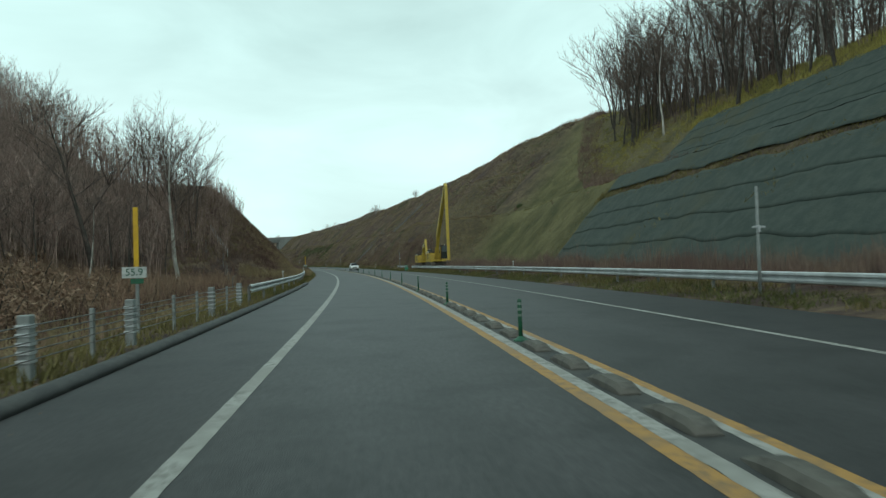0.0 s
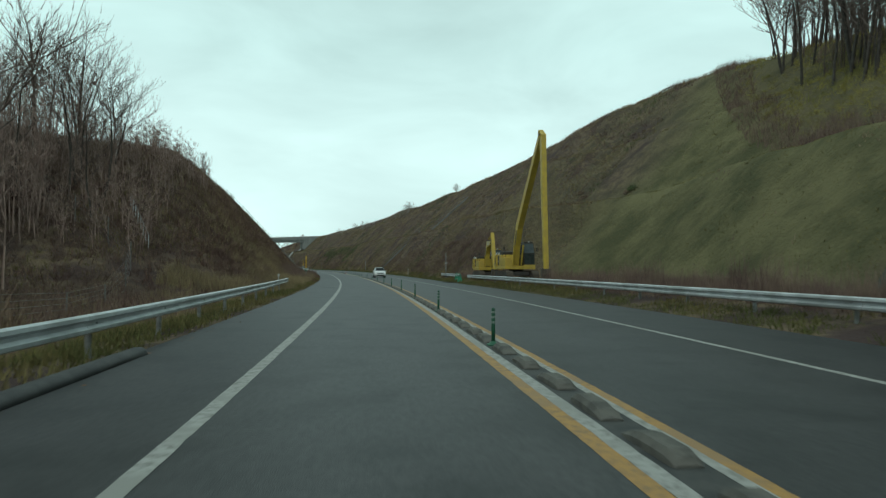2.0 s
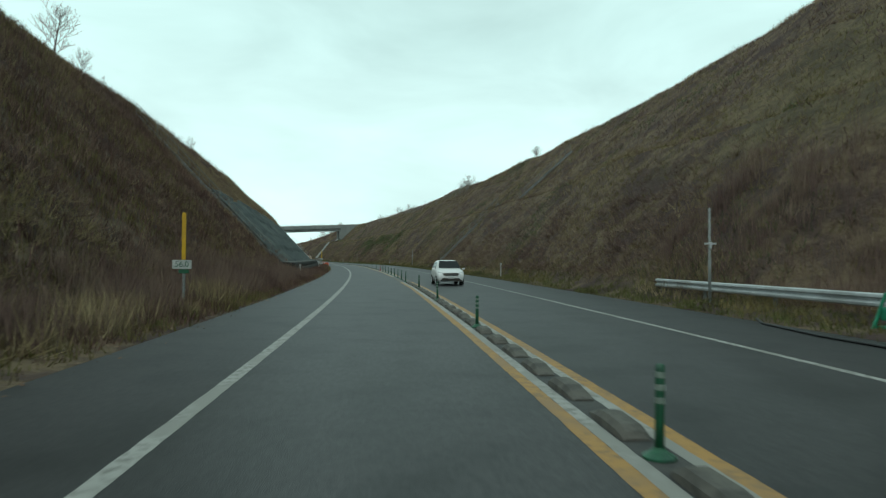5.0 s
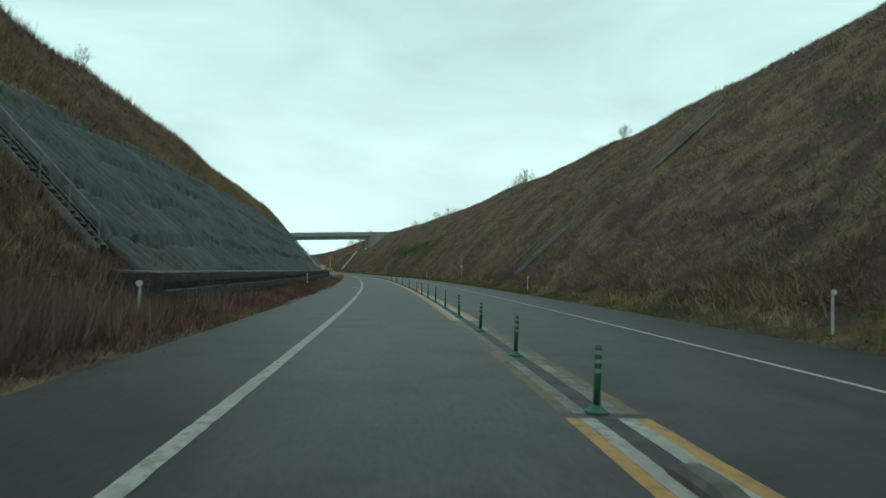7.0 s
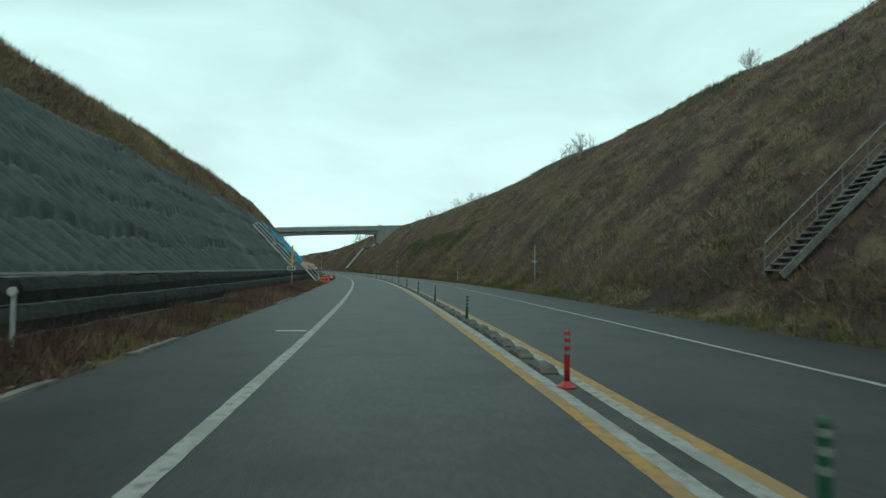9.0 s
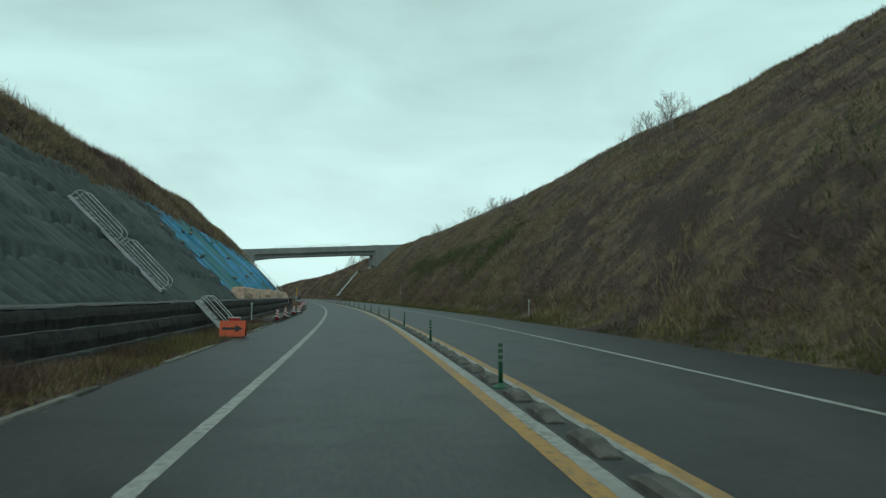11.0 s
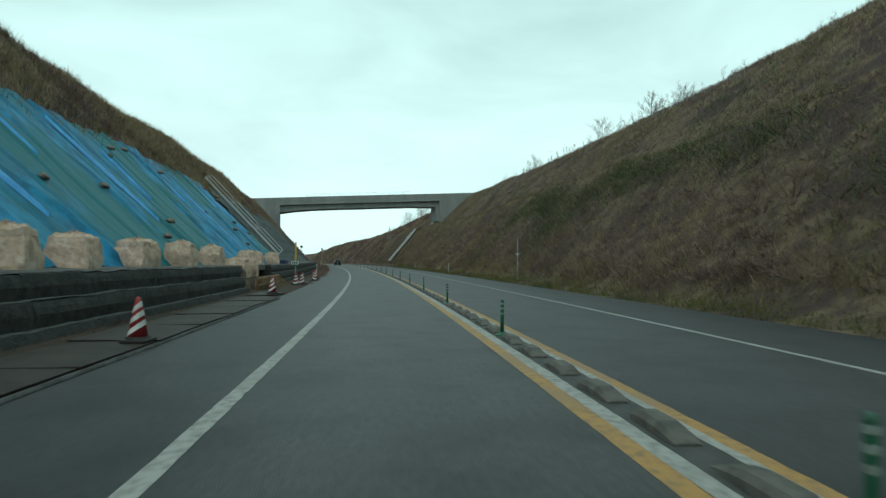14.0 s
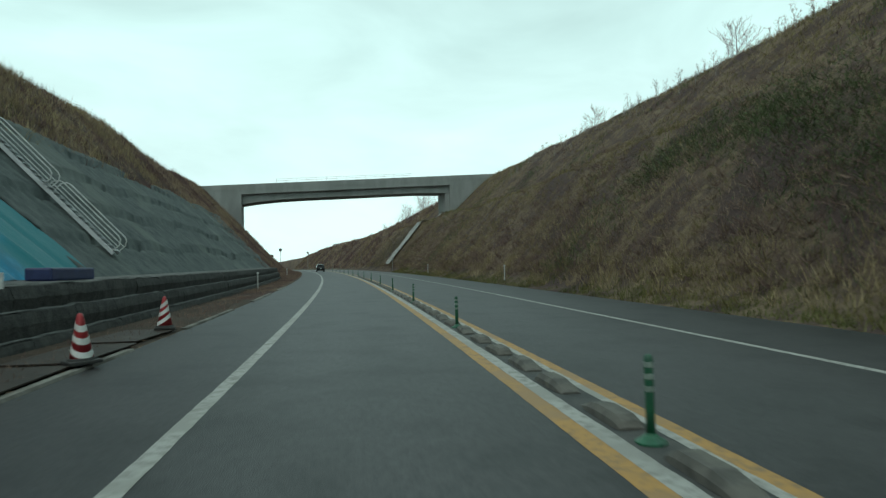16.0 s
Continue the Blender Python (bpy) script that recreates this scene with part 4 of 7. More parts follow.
def bulk_bag(seed):
    """A square woven sack with slack, creased sides, a frilled top and lifting straps."""
    ob = thing("bulk_bag", "beige woven bulk bag of soil on the gravel shelf", "bulk bag", "bulk bags at the foot of the bank")
    rng = random.Random(seed)
    bm = bmesh.new()
    bmesh.ops.create_cube(bm, size=1.0)
    bmesh.ops.subdivide_edges(bm, edges=bm.edges[:], cuts=9, use_grid_fill=True)
    shift = Vector((seed * 3.7, seed * 1.3, seed * 2.1))
    for v in bm.verts:
        p = v.co.copy()
        q = max(abs(p.x), abs(p.y)) * 2
        ring = math.hypot(p.x, p.y)
        round_ = 0.16 + 0.1 * (0.5 - abs(p.z))
        p.x, p.y = p.x * (1 - round_) + p.x / max(ring, 0.01) * 0.5 * q * round_, p.y * (1 - round_) + p.y / max(ring, 0.01) * 0.5 * q * round_
        belly = 1.0 + 0.10 * math.sin(math.pi * (p.z + 0.45)) - 0.05 * (p.z > 0.3)
        w = noise.noise_vector(Vector((p.x * 2.6, p.y * 2.6, p.z * 1.5)) + shift)
        c = noise.noise_vector(Vector((p.x * 9, p.y * 9, p.z * 3.2)) + shift)
        slim = 0.98 - 0.16 * (p.z + 0.5)
        v.co = Vector((p.x * 1.2 * belly * slim, p.y * 1.14 * belly * slim, (p.z + 0.5) * 0.93)) + Vector((w.x * 0.1 + c.x * 0.045, w.y * 0.1 + c.y * 0.045, (w.z * 0.13 + c.z * 0.045) * (p.z > -0.4)))
    for v in bm.verts:
        v.co.z = max(v.co.z, 0)
    part("sack", bm, canvas_bag, ob)
    # loose cloth gathered along the top
    bm = bmesh.new()
    n, rows = 40, []
    for k in range(n):
        q = k * 2 * math.pi / n
        side = 0.5 / max(abs(math.cos(q)), abs(math.sin(q)))
        wob = rng.uniform(-0.05, 0.05)
        rows.append([bm.verts.new((f * side * 0.98 * math.cos(q) * (1 + wob), f * side * 0.94 * math.sin(q) * (1 + wob), z + rng.uniform(-0.03, 0.03) * j)) for j, (f, z) in enumerate(((0.95, 0.82), (0.9, 0.93 + wob), (0.66, 1.0 + 1.2 * wob), (0.38, 1.02), (0.2, 1.04), (0.08, 1.06 + wob)))])
    for k in range(n):
        r0, r1 = rows[k], rows[(k + 1) % n]
        for j in range(5):
            bm.faces.new((r0[j], r1[j], r1[j + 1], r0[j + 1]))
    part("gathered_top", bm, canvas_bag, ob, "crumpled loose cloth top")
    for x in (-1, 1):
        for y in (-1, 1):
            part("strap", tube(bmesh.new(), [(0.5 * x, 0.48 * y, 0.35), (0.49 * x, 0.46 * y, 0.7), (0.43 * x, 0.4 * y, 0.96), (0.26 * x, 0.36 * y, 1.0 + rng.uniform(-0.04, 0.08))], 0.025, 4), bag_strap, ob, "pale webbing strap")
    return ob


bag_strap = material("pale_bag_webbing", (0.5, 0.43, 0.36), 0.85, second=(0.4, 0.33, 0.27), size=0.1)
bags = [bulk_bag(k) for k in range(5)]
BAG_S = [266.4, 267.7, 269.2, 272.0, 275.4, 278.7, 282.3, 285.6, 290.2, 293.2, 297.5, 302.3, 307.3, 316.4, 319.6, 327.5]
for k, s in enumerate(BAG_S):
    m = stand(s, -7.75, 1.30, random.uniform(-20, 20)) @ Matrix.Diagonal((random.uniform(0.86, 0.98), random.uniform(0.84, 0.96), random.uniform(0.74, 0.86) if s < 280 else random.uniform(0.78, 0.95), 1))
    b = bags[k] if k < 5 else copy_thing(bags[k % 5], m)
    b.matrix_world = m
for s, la in ((310.6, -7.2), (312.0, -7.3), (313.1, -7.2)):
    copy_thing(bags[1], stand(s, la, 0.66, random.uniform(-20, 20))).matrix_world = stand(s, la, 0.66, random.uniform(-20, 20))

sack0 = tagged(part("sandbag", lumpy(bmesh.new(), (0.22, 0.38, 0.13), 3.3, 0.1, cuts=2), sand_bag, smooth=True), "small grey sandbag weighing down the blue sheet", "sandbag", "sandbags on the blue sheets")
rng = random.Random(5)
first_sack = True
for k in range(34):
    s, a = 263.5 + 72 * rng.random(), 8.9 + 5.0 * rng.random() ** 0.8
    tilt = stand(s, -a, float(bank_up(s, -a)) + 0.38, rng.uniform(-50, 50)) @ Matrix.Rotation(radians(46), 4, "Y")
    if first_sack:
        sack0.matrix_world, first_sack = tilt, False
    else:
        copy_thing(sack0, tilt)

# mound and timber shuttering where the wall is open
mound = sheet("soil_mound", np.arange(306.5, 318.6, 0.5), -np.arange(6.2, 9.1, 0.3), lambda s, la: 0.62 + 0.35 * ease(7.2, 8.8, -la) + (clouds(s, la, 61, 0.9) - 0.5) * 0.25 - 0.8 * (1 - ease(6.2, 6.5, -la)), soil, label="heap of bare soil behind timber shuttering", category="soil heap", kind="stuff")
form = placed("timber_shuttering", stand(309, -6.0), "raw timber shuttering with slanting braces", "shuttering")
o_inv = form.matrix_world.inverted()


def plank(parent, name, p, q, wide, thick, mat):
    """A plank from p to q in road measures."""
    a, b = Vector(on_road(*p)), Vector(on_road(*q))
    d = (b - a).normalized()
    side = d.cross(Vector((0, 0, 1)))
    side = side.normalized() if side.length > 0.05 else Vector((1, 0, 0))
    rot = Matrix((side, d, side.cross(d))).transposed().to_4x4()
    bm = bmesh.new()
    box(bm, (wide, (b - a).length, thick), (a + b) / 2, rot, bevel=0.004)
    inv = parent.matrix_world.inverted()
    bmesh.ops.transform(bm, matrix=inv, verts=bm.verts[:])
    return part(name, bm, mat, parent)


for k in range(8):
    plank(form, "board", (309.2 + k, -6.05, 0.32), (310.17 + k, -6.05, 0.32), 0.03, 0.62, raw_wood)
for k in range(17):
    plank(form, "stud", (309.3 + 0.48 * k, -5.98, -0.05), (309.3 + 0.48 * k, -5.98, 0.72), 0.06, 0.07, raw_wood)
plank(form, "rail", (309.1, -5.92, 0.66), (317.2, -5.92, 0.66), 0.06, 0.09, raw_wood)
plank(form, "rail", (309.1, -5.92, 0.3), (317.2, -5.92, 0.3), 0.06, 0.09, raw_wood)
for k in range(8):
    plank(form, "brace", (309.9 + k, -5.9, 0.66), (310.4 + k, -5.2, 0.03), 0.05, 0.06, raw_wood)

# dark plates on the verge, and the pale edging before them
tagged(part("kerb", ribbon(bmesh.new(), [(-4.05, -0.05), (-4.05, 0.045), (-4.0, 0.05), (-3.98, 0.02), (-3.975, -0.05)], 255.5, 303, 1.0), ledge_grit), "thin pale concrete edging along the works", "kerb", kind="structure")
rng = random.Random(11)
for k, s in enumerate(np.arange(262.6, 304, 3.0)):
    bm = bmesh.new()
    box(bm, (1.5 + 0.1 * rng.random(), 2.9, 0.025), (0, 0, 0), bevel=0.004)
    ob = tagged(part("steel_plate", bm, wet_plate), "wet brown steel road plate lying on the verge", "steel plate", "plates on the verge")
    ob.matrix_world = stand(s, -4.78 - 0.06 * rng.random(), 0.062 + 0.01 * (k % 2), rng.uniform(-2, 2)) @ Matrix.Rotation(radians(rng.uniform(-1, 1)), 4, "Y")
for k, s in enumerate((305.4, 320.5, 323.4, 326.3, 329.2)):
    bm = bmesh.new()
    box(bm, (1.2, 2.7, 0.025), (0, 0, 0), bevel=0.004)
    ob = tagged(part("steel_plate", bm, wet_plate), "wet brown steel road plate lying on the verge", "steel plate", "plates on the verge")
    ob.matrix_world = stand(s, -4.9, 0.075, rng.uniform(-3, 3))


def traffic_cone():
    ob = thing("traffic_cone", "red traffic cone with slanting white stripes on a black base", "traffic cone", "cones beside the road")
    bm = bmesh.new()
    box(bm, (0.42, 0.42, 0.05), (0, 0, 0.025), bevel=0.015)
    lathe(bm, [(0.19, 0.05), (0.18, 0.08), (0.17, 0.085)], 18)
    part("base", bm, rubber, ob, "black rubber base")
    part("cone", lathe(bmesh.new(), [(0.155, 0.08), (0.045, 0.66), (0.03, 0.7), (0.012, 0.71)], 20), cone_red, ob, smooth=True)
    # three slanting bands wound round the cone
    for z0 in (0.17, 0.34, 0.50):
        bm = bmesh.new()
        rows = []
        for q in np.arange(0, 21) * 2 * math.pi / 20:
            tilt = (0.10 - 0.07 * (z0 - 0.17) / 0.33 * 0.6) * math.cos(q) * 0.95
            row = []
            for h in (0, 0.088):
                z = min(max(z0 + h + tilt, 0.085), 0.655)
                r = 0.155 - 0.11 * (z - 0.08) / 0.58 + 0.0035
                row.append(bm.verts.new((r * math.cos(q), r * math.sin(q), z)))
            rows.append(row)
        for r0, r1 in zip(rows, rows[1:]):
            bm.faces.new((r0[0], r1[0], r1[1], r0[1]))
        part("stripe", bm, cone_white, ob, "white slanting stripe")
    return ob


c0 = traffic_cone()
CONES = [(257.1, -4.2), (261.8, -4.1), (268.8, -4.05), (274.6, -3.98), (277.6, -4.02), (287.9, -4.3), (305.0, -4.6), (316.7, -4.8), (318.4, -4.6), (324.9, -4.25), (330.4, -4.5)]
for k, (s, la) in enumerate(CONES):
    m = stand(s, la, 0.085 if 261 < s < 331 and not 306 < s < 319 else 0.05, random.uniform(0, 360)) @ Matrix.Rotation(radians(random.uniform(-4, 4)), 4, "X") @ Matrix.Scale(1.06, 4)
    if k:
        copy_thing(c0, m)
    else:
        c0.matrix_world = m

# folding orange board with an arrow, and a lamp on it
board = placed("arrow_board", stand(243.3, -4.4, 0.0, 0), "folding orange warning board with a black arrow", "warning sign")
bm = bmesh.new()
box(bm, (0.92, 0.03, 0.6), (0, -0.12, 0.32), Matrix.Rotation(radians(-14), 4, "X"), bevel=0.006)
panel = part("front_panel", bm, orange_sign, board)
bm = bmesh.new()
box(bm, (0.92, 0.03, 0.6), (0, 0.16, 0.32), Matrix.Rotation(radians(16), 4, "X"), bevel=0.006)
part("back_panel", bm, red_plastic, board)
bm = bmesh.new()
rot = Matrix.Rotation(radians(-14), 4, "X")
vs = [bm.verts.new(Matrix.Translation((0, -0.12, 0.32)) @ rot @ Vector((x, -0.02, z))) for x, z in ((-0.36, 0.05), (0.1, 0.05), (0.1, 0.15), (0.38, 0.0), (0.1, -0.15), (0.1, -0.05), (-0.36, -0.05))]
bm.faces.new(vs)
arrow = part("arrow", bm, black_paint, panel)
bm = bmesh.new()
box(bm, (0.4, 0.12, 0.1), (0.05, 0.0, 0.66), bevel=0.02)
lamp = part("lamp_case", bm, red_plastic, board)
part("lamp_bar", tube(bmesh.new(), [(-0.2, -0.02, 0.73), (0.28, -0.02, 0.73)], 0.025, 8), reflective, lamp)


def hooped_stair(m, length, lab, rungs):
    """A light steel stair with two stringers and hooped hand rails; its own y runs up it."""
    ob = placed("work_stair", m, lab, "steel stair")
    for x in (-0.3, 0.3):
        bm = bmesh.new()
        box(bm, (0.04, length, 0.14), (x, length / 2, 0.1), bevel=0.006)
        part("stringer", bm, galvanised, ob)
    for k in range(rungs):
        bm = bmesh.new()
        box(bm, (0.58, 0.18, 0.025), (0, (k + 0.5) * length / rungs, 0.12), Matrix.Rotation(radians(-40), 4, "X"), bevel=0.004)
        part("tread", bm, galvanised, ob)
    n = max(1, int(length / 2.6))
    for x in (-0.33, 0.33):
        for k in range(n):
            a, z = k * length / n + 0.08, (k + 1) * length / n - 0.08
            pts = [(x, a, 0.15), (x, a - 0.02, 0.45), (x, a + 0.1, 0.63), (x, a + 0.25, 0.68), (x, z - 0.25, 0.68), (x, z - 0.1, 0.63), (x, z + 0.02, 0.45), (x, z, 0.15)]
            part("hand_rail", tube(bmesh.new(), pts, 0.022, 6), white_steel, ob)
            part("knee_rail", tube(bmesh.new(), [(x, a, 0.4), (x, z, 0.4)], 0.018, 6), white_steel, ob)
    return ob


def up_bank(s, lat, lift, slope, side):
    """A pose whose y runs up the bank on the given side (-1 left, 1 right)."""
    up = float(ground_up(s, lat)) if side > 0 else float(bank_up(s, lat))
    return stand(s, lat, up + lift, 90 if side < 0 else -90) @ Matrix.Rotation(radians(slope), 4, "X")


hooped_stair(up_bank(338.9, -8.5, 0.45, 46.5, -1), 10.0, "light galvanised stair with hooped hand rails on the bank", 34)
hooped_stair(up_bank(247.5, -8.1, 0.45, 46.5, -1), 5.6, "light galvanised stair with hooped hand rails on the bank", 19)
hooped_stair(stand(246.8, -5.4, 0.0, 90) @ Matrix.Rotation(radians(48), 4, "X"), 1.7, "white tubular stair section leaning on the black wall", 6)

# blue tank lying on the shelf at the end of the sheets
bm = bmesh.new()
box(bm, (0.6, 2.6, 0.32), (0, 0, 0.16), bevel=0.05)
tagged(part("folded_sheet", bm, material("dark_blue_plastic", (0.02, 0.03, 0.10), 0.5, second=(0.012, 0.02, 0.07), size=0.3)), "folded dark blue plastic sheet on the wall", "folded sheet").matrix_world = stand(331.6, -7.3, 1.31)

# stair with a hand rail at the start of the left mat
def bank_stair(s, lat0, lat1, side, lab, rail=True, width=0.8):
    """Fixed stair up a bank, in steps that follow the ground."""
    base = stand(s, lat0, 0)
    inv = base.inverted()
    ob = placed("bank_stair", base, lab, "stair")
    up = (lambda la: float(ground_up(s, la)) + 0.3) if side > 0 else (lambda la: float(bank_up(s, la)))
    z0, z1 = up(lat0), up(lat1)
    n = int(abs(z1 - z0) / 0.2)
    for k in range(n):
        f = (k + 0.5) / n
        la, z = lat0 + (lat1 - lat0) * f, z0 + (z1 - z0) * f + 0.28
        bm = bmesh.new()
        box(bm, (abs(lat1 - lat0) / n * 1.25, width, 0.05), inv @ Vector(on_road(s, la, z)), bevel=0.006)
        part("step", bm, stair_steel, ob)
    for ds in (-width / 2 - 0.03, width / 2 + 0.03):
        p, q = inv @ Vector(on_road(s + ds, lat0, z0 + 0.2)), inv @ Vector(on_road(s + ds, lat1, z1 + 0.2))
        bm = bmesh.new()
        d = (q - p).normalized()
        side_v = Vector((0, 1, 0))
        rot = Matrix((d, side_v, d.cross(side_v))).transposed().to_4x4()
        box(bm, ((q - p).length, 0.05, 0.24), (p + q) / 2, rot, bevel=0.006)
        part("stringer", bm, stair_steel, ob)
    if rail:
        m = max(3, int(abs(lat1 - lat0) / 0.82))
        line = []
        ds = width / 2 if side > 0 else -width / 2
        for k in range(m + 1):
            f = k / m
            la, z = lat0 + (lat1 - lat0) * f, z0 + (z1 - z0) * f
            p, q = inv @ Vector(on_road(s + ds, la, z + 0.2)), inv @ Vector(on_road(s + ds, la, z + 1.25))
            line.append(q)
            part("baluster", tube(bmesh.new(), [p, q], 0.025, 6), rail_post, ob)
        part("hand_rail", tube(bmesh.new(), line, 0.03, 6), rail_post, ob)
        part("knee_rail", tube(bmesh.new(), [v - Vector((0, 0, 0.5)) for v in line], 0.016, 5), stair_steel, ob)
    return ob


bank_stair(199.2, 12.2, 21.2, 1, "grey steel stair with a hand rail up the grassy bank")
bank_stair(203.0, 25.0, 34.5, 1, "upper grey steel stair with a hand rail on the grassy bank")
bank_stair(162.2, -8.6, -20.0, -1, "narrow grey stair with a hand rail up the bank", True, 0.5)

# short rail that climbs the wooded bank
rail_base = stand(95.5, -15.4, float(ground_up(95.5, -15.4)))
climb = placed("hand_rail_fence", rail_base, "short grey post and rail fence climbing the wooded bank", "fence")
_inv, _top = rail_base.inverted(), []
for k in range(8):
    _s, _la = 95.5 + 4.9 * k / 7, -15.4 - 2.8 * k / 7
    p = Vector(ground_point(_s, _la, -0.2))
    _top.append(_inv @ (p + Vector((0, 0, 1.2))))
    part("post", tube(bmesh.new(), [_inv @ p, _top[-1]], 0.035, 6), galvanised, climb)
part("rail", tube(bmesh.new(), _top, 0.03, 6), stair_steel, climb)
part("rail", tube(bmesh.new(), [p - Vector((0, 0, 0.5)) for p in _top], 0.025, 6), stair_steel, climb)

# dark green net with brown benches on the right bank
def net_sheet(u0, u1, lab):
    """Overlapping courses of net, each lapping over the one below."""
    ob = placed("slope_net", stand(20, u0 + 7.5, float(ground_up(20, u0 + 7.5))), lab, "slope net")
    inv = np.array(ob.matrix_world.inverted())
    n = int(round((u1 - u0) / 1.55))
    for k in range(n):
        lo, hi = u0 + (u1 - u0) * k / n - 0.3, u0 + (u1 - u0) * (k + 1) / n
        s, f = np.meshgrid(np.arange(-40, 69.1, 0.45), np.linspace(0, 1, 9), indexing="ij")
        u = lo + (hi - lo) * f + (0.5 * (clouds(s, s * 0 + k * 9.0, 72, 4.0) - 0.5) + 0.6 * (clouds(s, s * 0 + k * 5.0, 78, 14.0) - 0.5)) * np.where(f < 0.5, 1, 0.8)
        back = np.interp(s, SETBACK_S, SETBACK)
        ss = s + 0.24 * (u - 12) * ease(40, 69, s) + (clouds(s, u, 71, 4.0) - 0.5) * 1.2 * ease(64, 69, s)
        la = u + back
        up = ground_up(ss, la) + 0.16 + 0.05 * (1 - f) ** 1.5 * clouds(ss, la * 0 + k * 3.0, 79, 5.0) + (clouds(ss, la, 77, 1.3) - 0.5) * 0.3
        p = on_road(ss, la, up).reshape(-1, 3) @ inv[:3, :3].T + inv[:3, 3]
        me = mesh_from("net_course", p, grid_faces(*ss.shape), np.stack([la, ss], -1).reshape(-1, 2), True)
        me.materials.append(net_green)
        c = new("net_course", me)
        c.parent = ob
        thick = c.modifiers.new("thickness", "SOLIDIFY")
        thick.thickness, thick.offset = 0.025, -1


net_sheet(12.0, 18.1, "dark green net in courses over the lower bank")
net_sheet(19.0, 31.5, "dark green net in courses over the upper bank")

# patches and pits in the asphalt
for s, la, w, d, mat, lab in ((195.9, -2.18, 0.7, 0.35, pale_concrete, "pale rectangular patch in the asphalt"), (47.6, -3.45, 0.85, 0.5, old_concrete, "pale concrete drain cover by the kerb"), (98.1, -2.6, 1.0, 0.5, dark_strip, "dark drain grating in the hard shoulder")):
    bm = bmesh.new()
    box(bm, (w, d, 0.02), (0, 0, 0), bevel=0.004)
    tagged(part("road_patch", bm, mat), lab, "road patch", kind="structure").matrix_world = stand(s, la, -0.004)
part_hose = tagged(part("hose", tube(bmesh.new(), [Vector(on_road(s, la, 0.03)) for s, la in ((112.0, 10.6), (112.6, 9.9), (114.2, 9.5), (117.0, 9.5), (119.6, 9.9), (121.0, 10.6))], 0.03, 6), black_paint, smooth=True), "black hose lying on the verge", "hose")


# green folding stands that close the gap in the rail
def green_stand(s, la):
    ob = placed("barrier_stand", stand(s, la), "bright green plastic barrier stand", "barrier stand", "green barrier stands")
    for y in (-0.28, 0.28):
        for x in (-0.2, 0.2):
            part("leg", tube(bmesh.new(), [(x, y, 0.0), (x * 0.35, y * 0.12, 0.92)], [0.045, 0.03], 8), bright_green, ob)
    bm = bmesh.new()
    box(bm, (0.3, 0.5, 0.06), (0, 0, 0.16), bevel=0.012)
    box(bm, (0.22, 0.34, 0.3), (0, 0, 0.46), bevel=0.05)
    part("body", bm, bright_green, ob)
    part("head", lathe(bmesh.new(), [(0.05, 0.9), (0.06, 0.93), (0.06, 1.0), (0.03, 1.03)], 12), bright_green, ob)
    return ob


green_stand(113.4, 10.9)
green_stand(117.2, 11.3)
for z in (0.9, 0.35):
    bar = tagged(part("barrier_bar", tube(bmesh.new(), [Vector(on_road(113.3, 10.9, z)), Vector(on_road(117.3, 11.3, z))], 0.028, 8), white_steel), "pale bar resting between green stands", "barrier bar")

# trodden mud between the asphalt and the wall
sheet("mud_verge", np.arange(250, 345, 1.0), [-6.4, -6.0, -5.6, -5.2, -4.8, -4.5, -4.3, -4.22], lambda s, la: ground_up(s, la) + 0.035 * ease(-4.2, -4.4, la) + 0.03 * (clouds(s, la, 91, 0.8) - 0.5) * ease(-4.2, -4.5, la), mud, label="trodden wet brown mud beside the asphalt", category="mud", kind="structure")


faded_paint = material("faded_machine_paint", (0.5, 0.46, 0.34), 0.6, second=(0.42, 0.33, 0.12), size=0.4)


# ---------------------------------------------------------------- excavators on the pad behind the rail
def beam(bm, pts, depths, width, x):
    """A box beam along y, z points with a depth at each point."""
    top, low = [], []
    for k, (y, z) in enumerate(pts):
        a, b = Vector(pts[max(k - 1, 0)]), Vector(pts[min(k + 1, len(pts) - 1)])
        d = (b - a).normalized()
        n = Vector((-d.y, d.x)) * depths[k] / 2
        top.append((y + n.x, z + n.y))
        low.append((y - n.x, z - n.y))
    prism(bm, top + low[::-1], x - width / 2, x + width / 2)
    bmesh.ops.recalc_face_normals(bm, faces=bm.faces[:])
    return bm


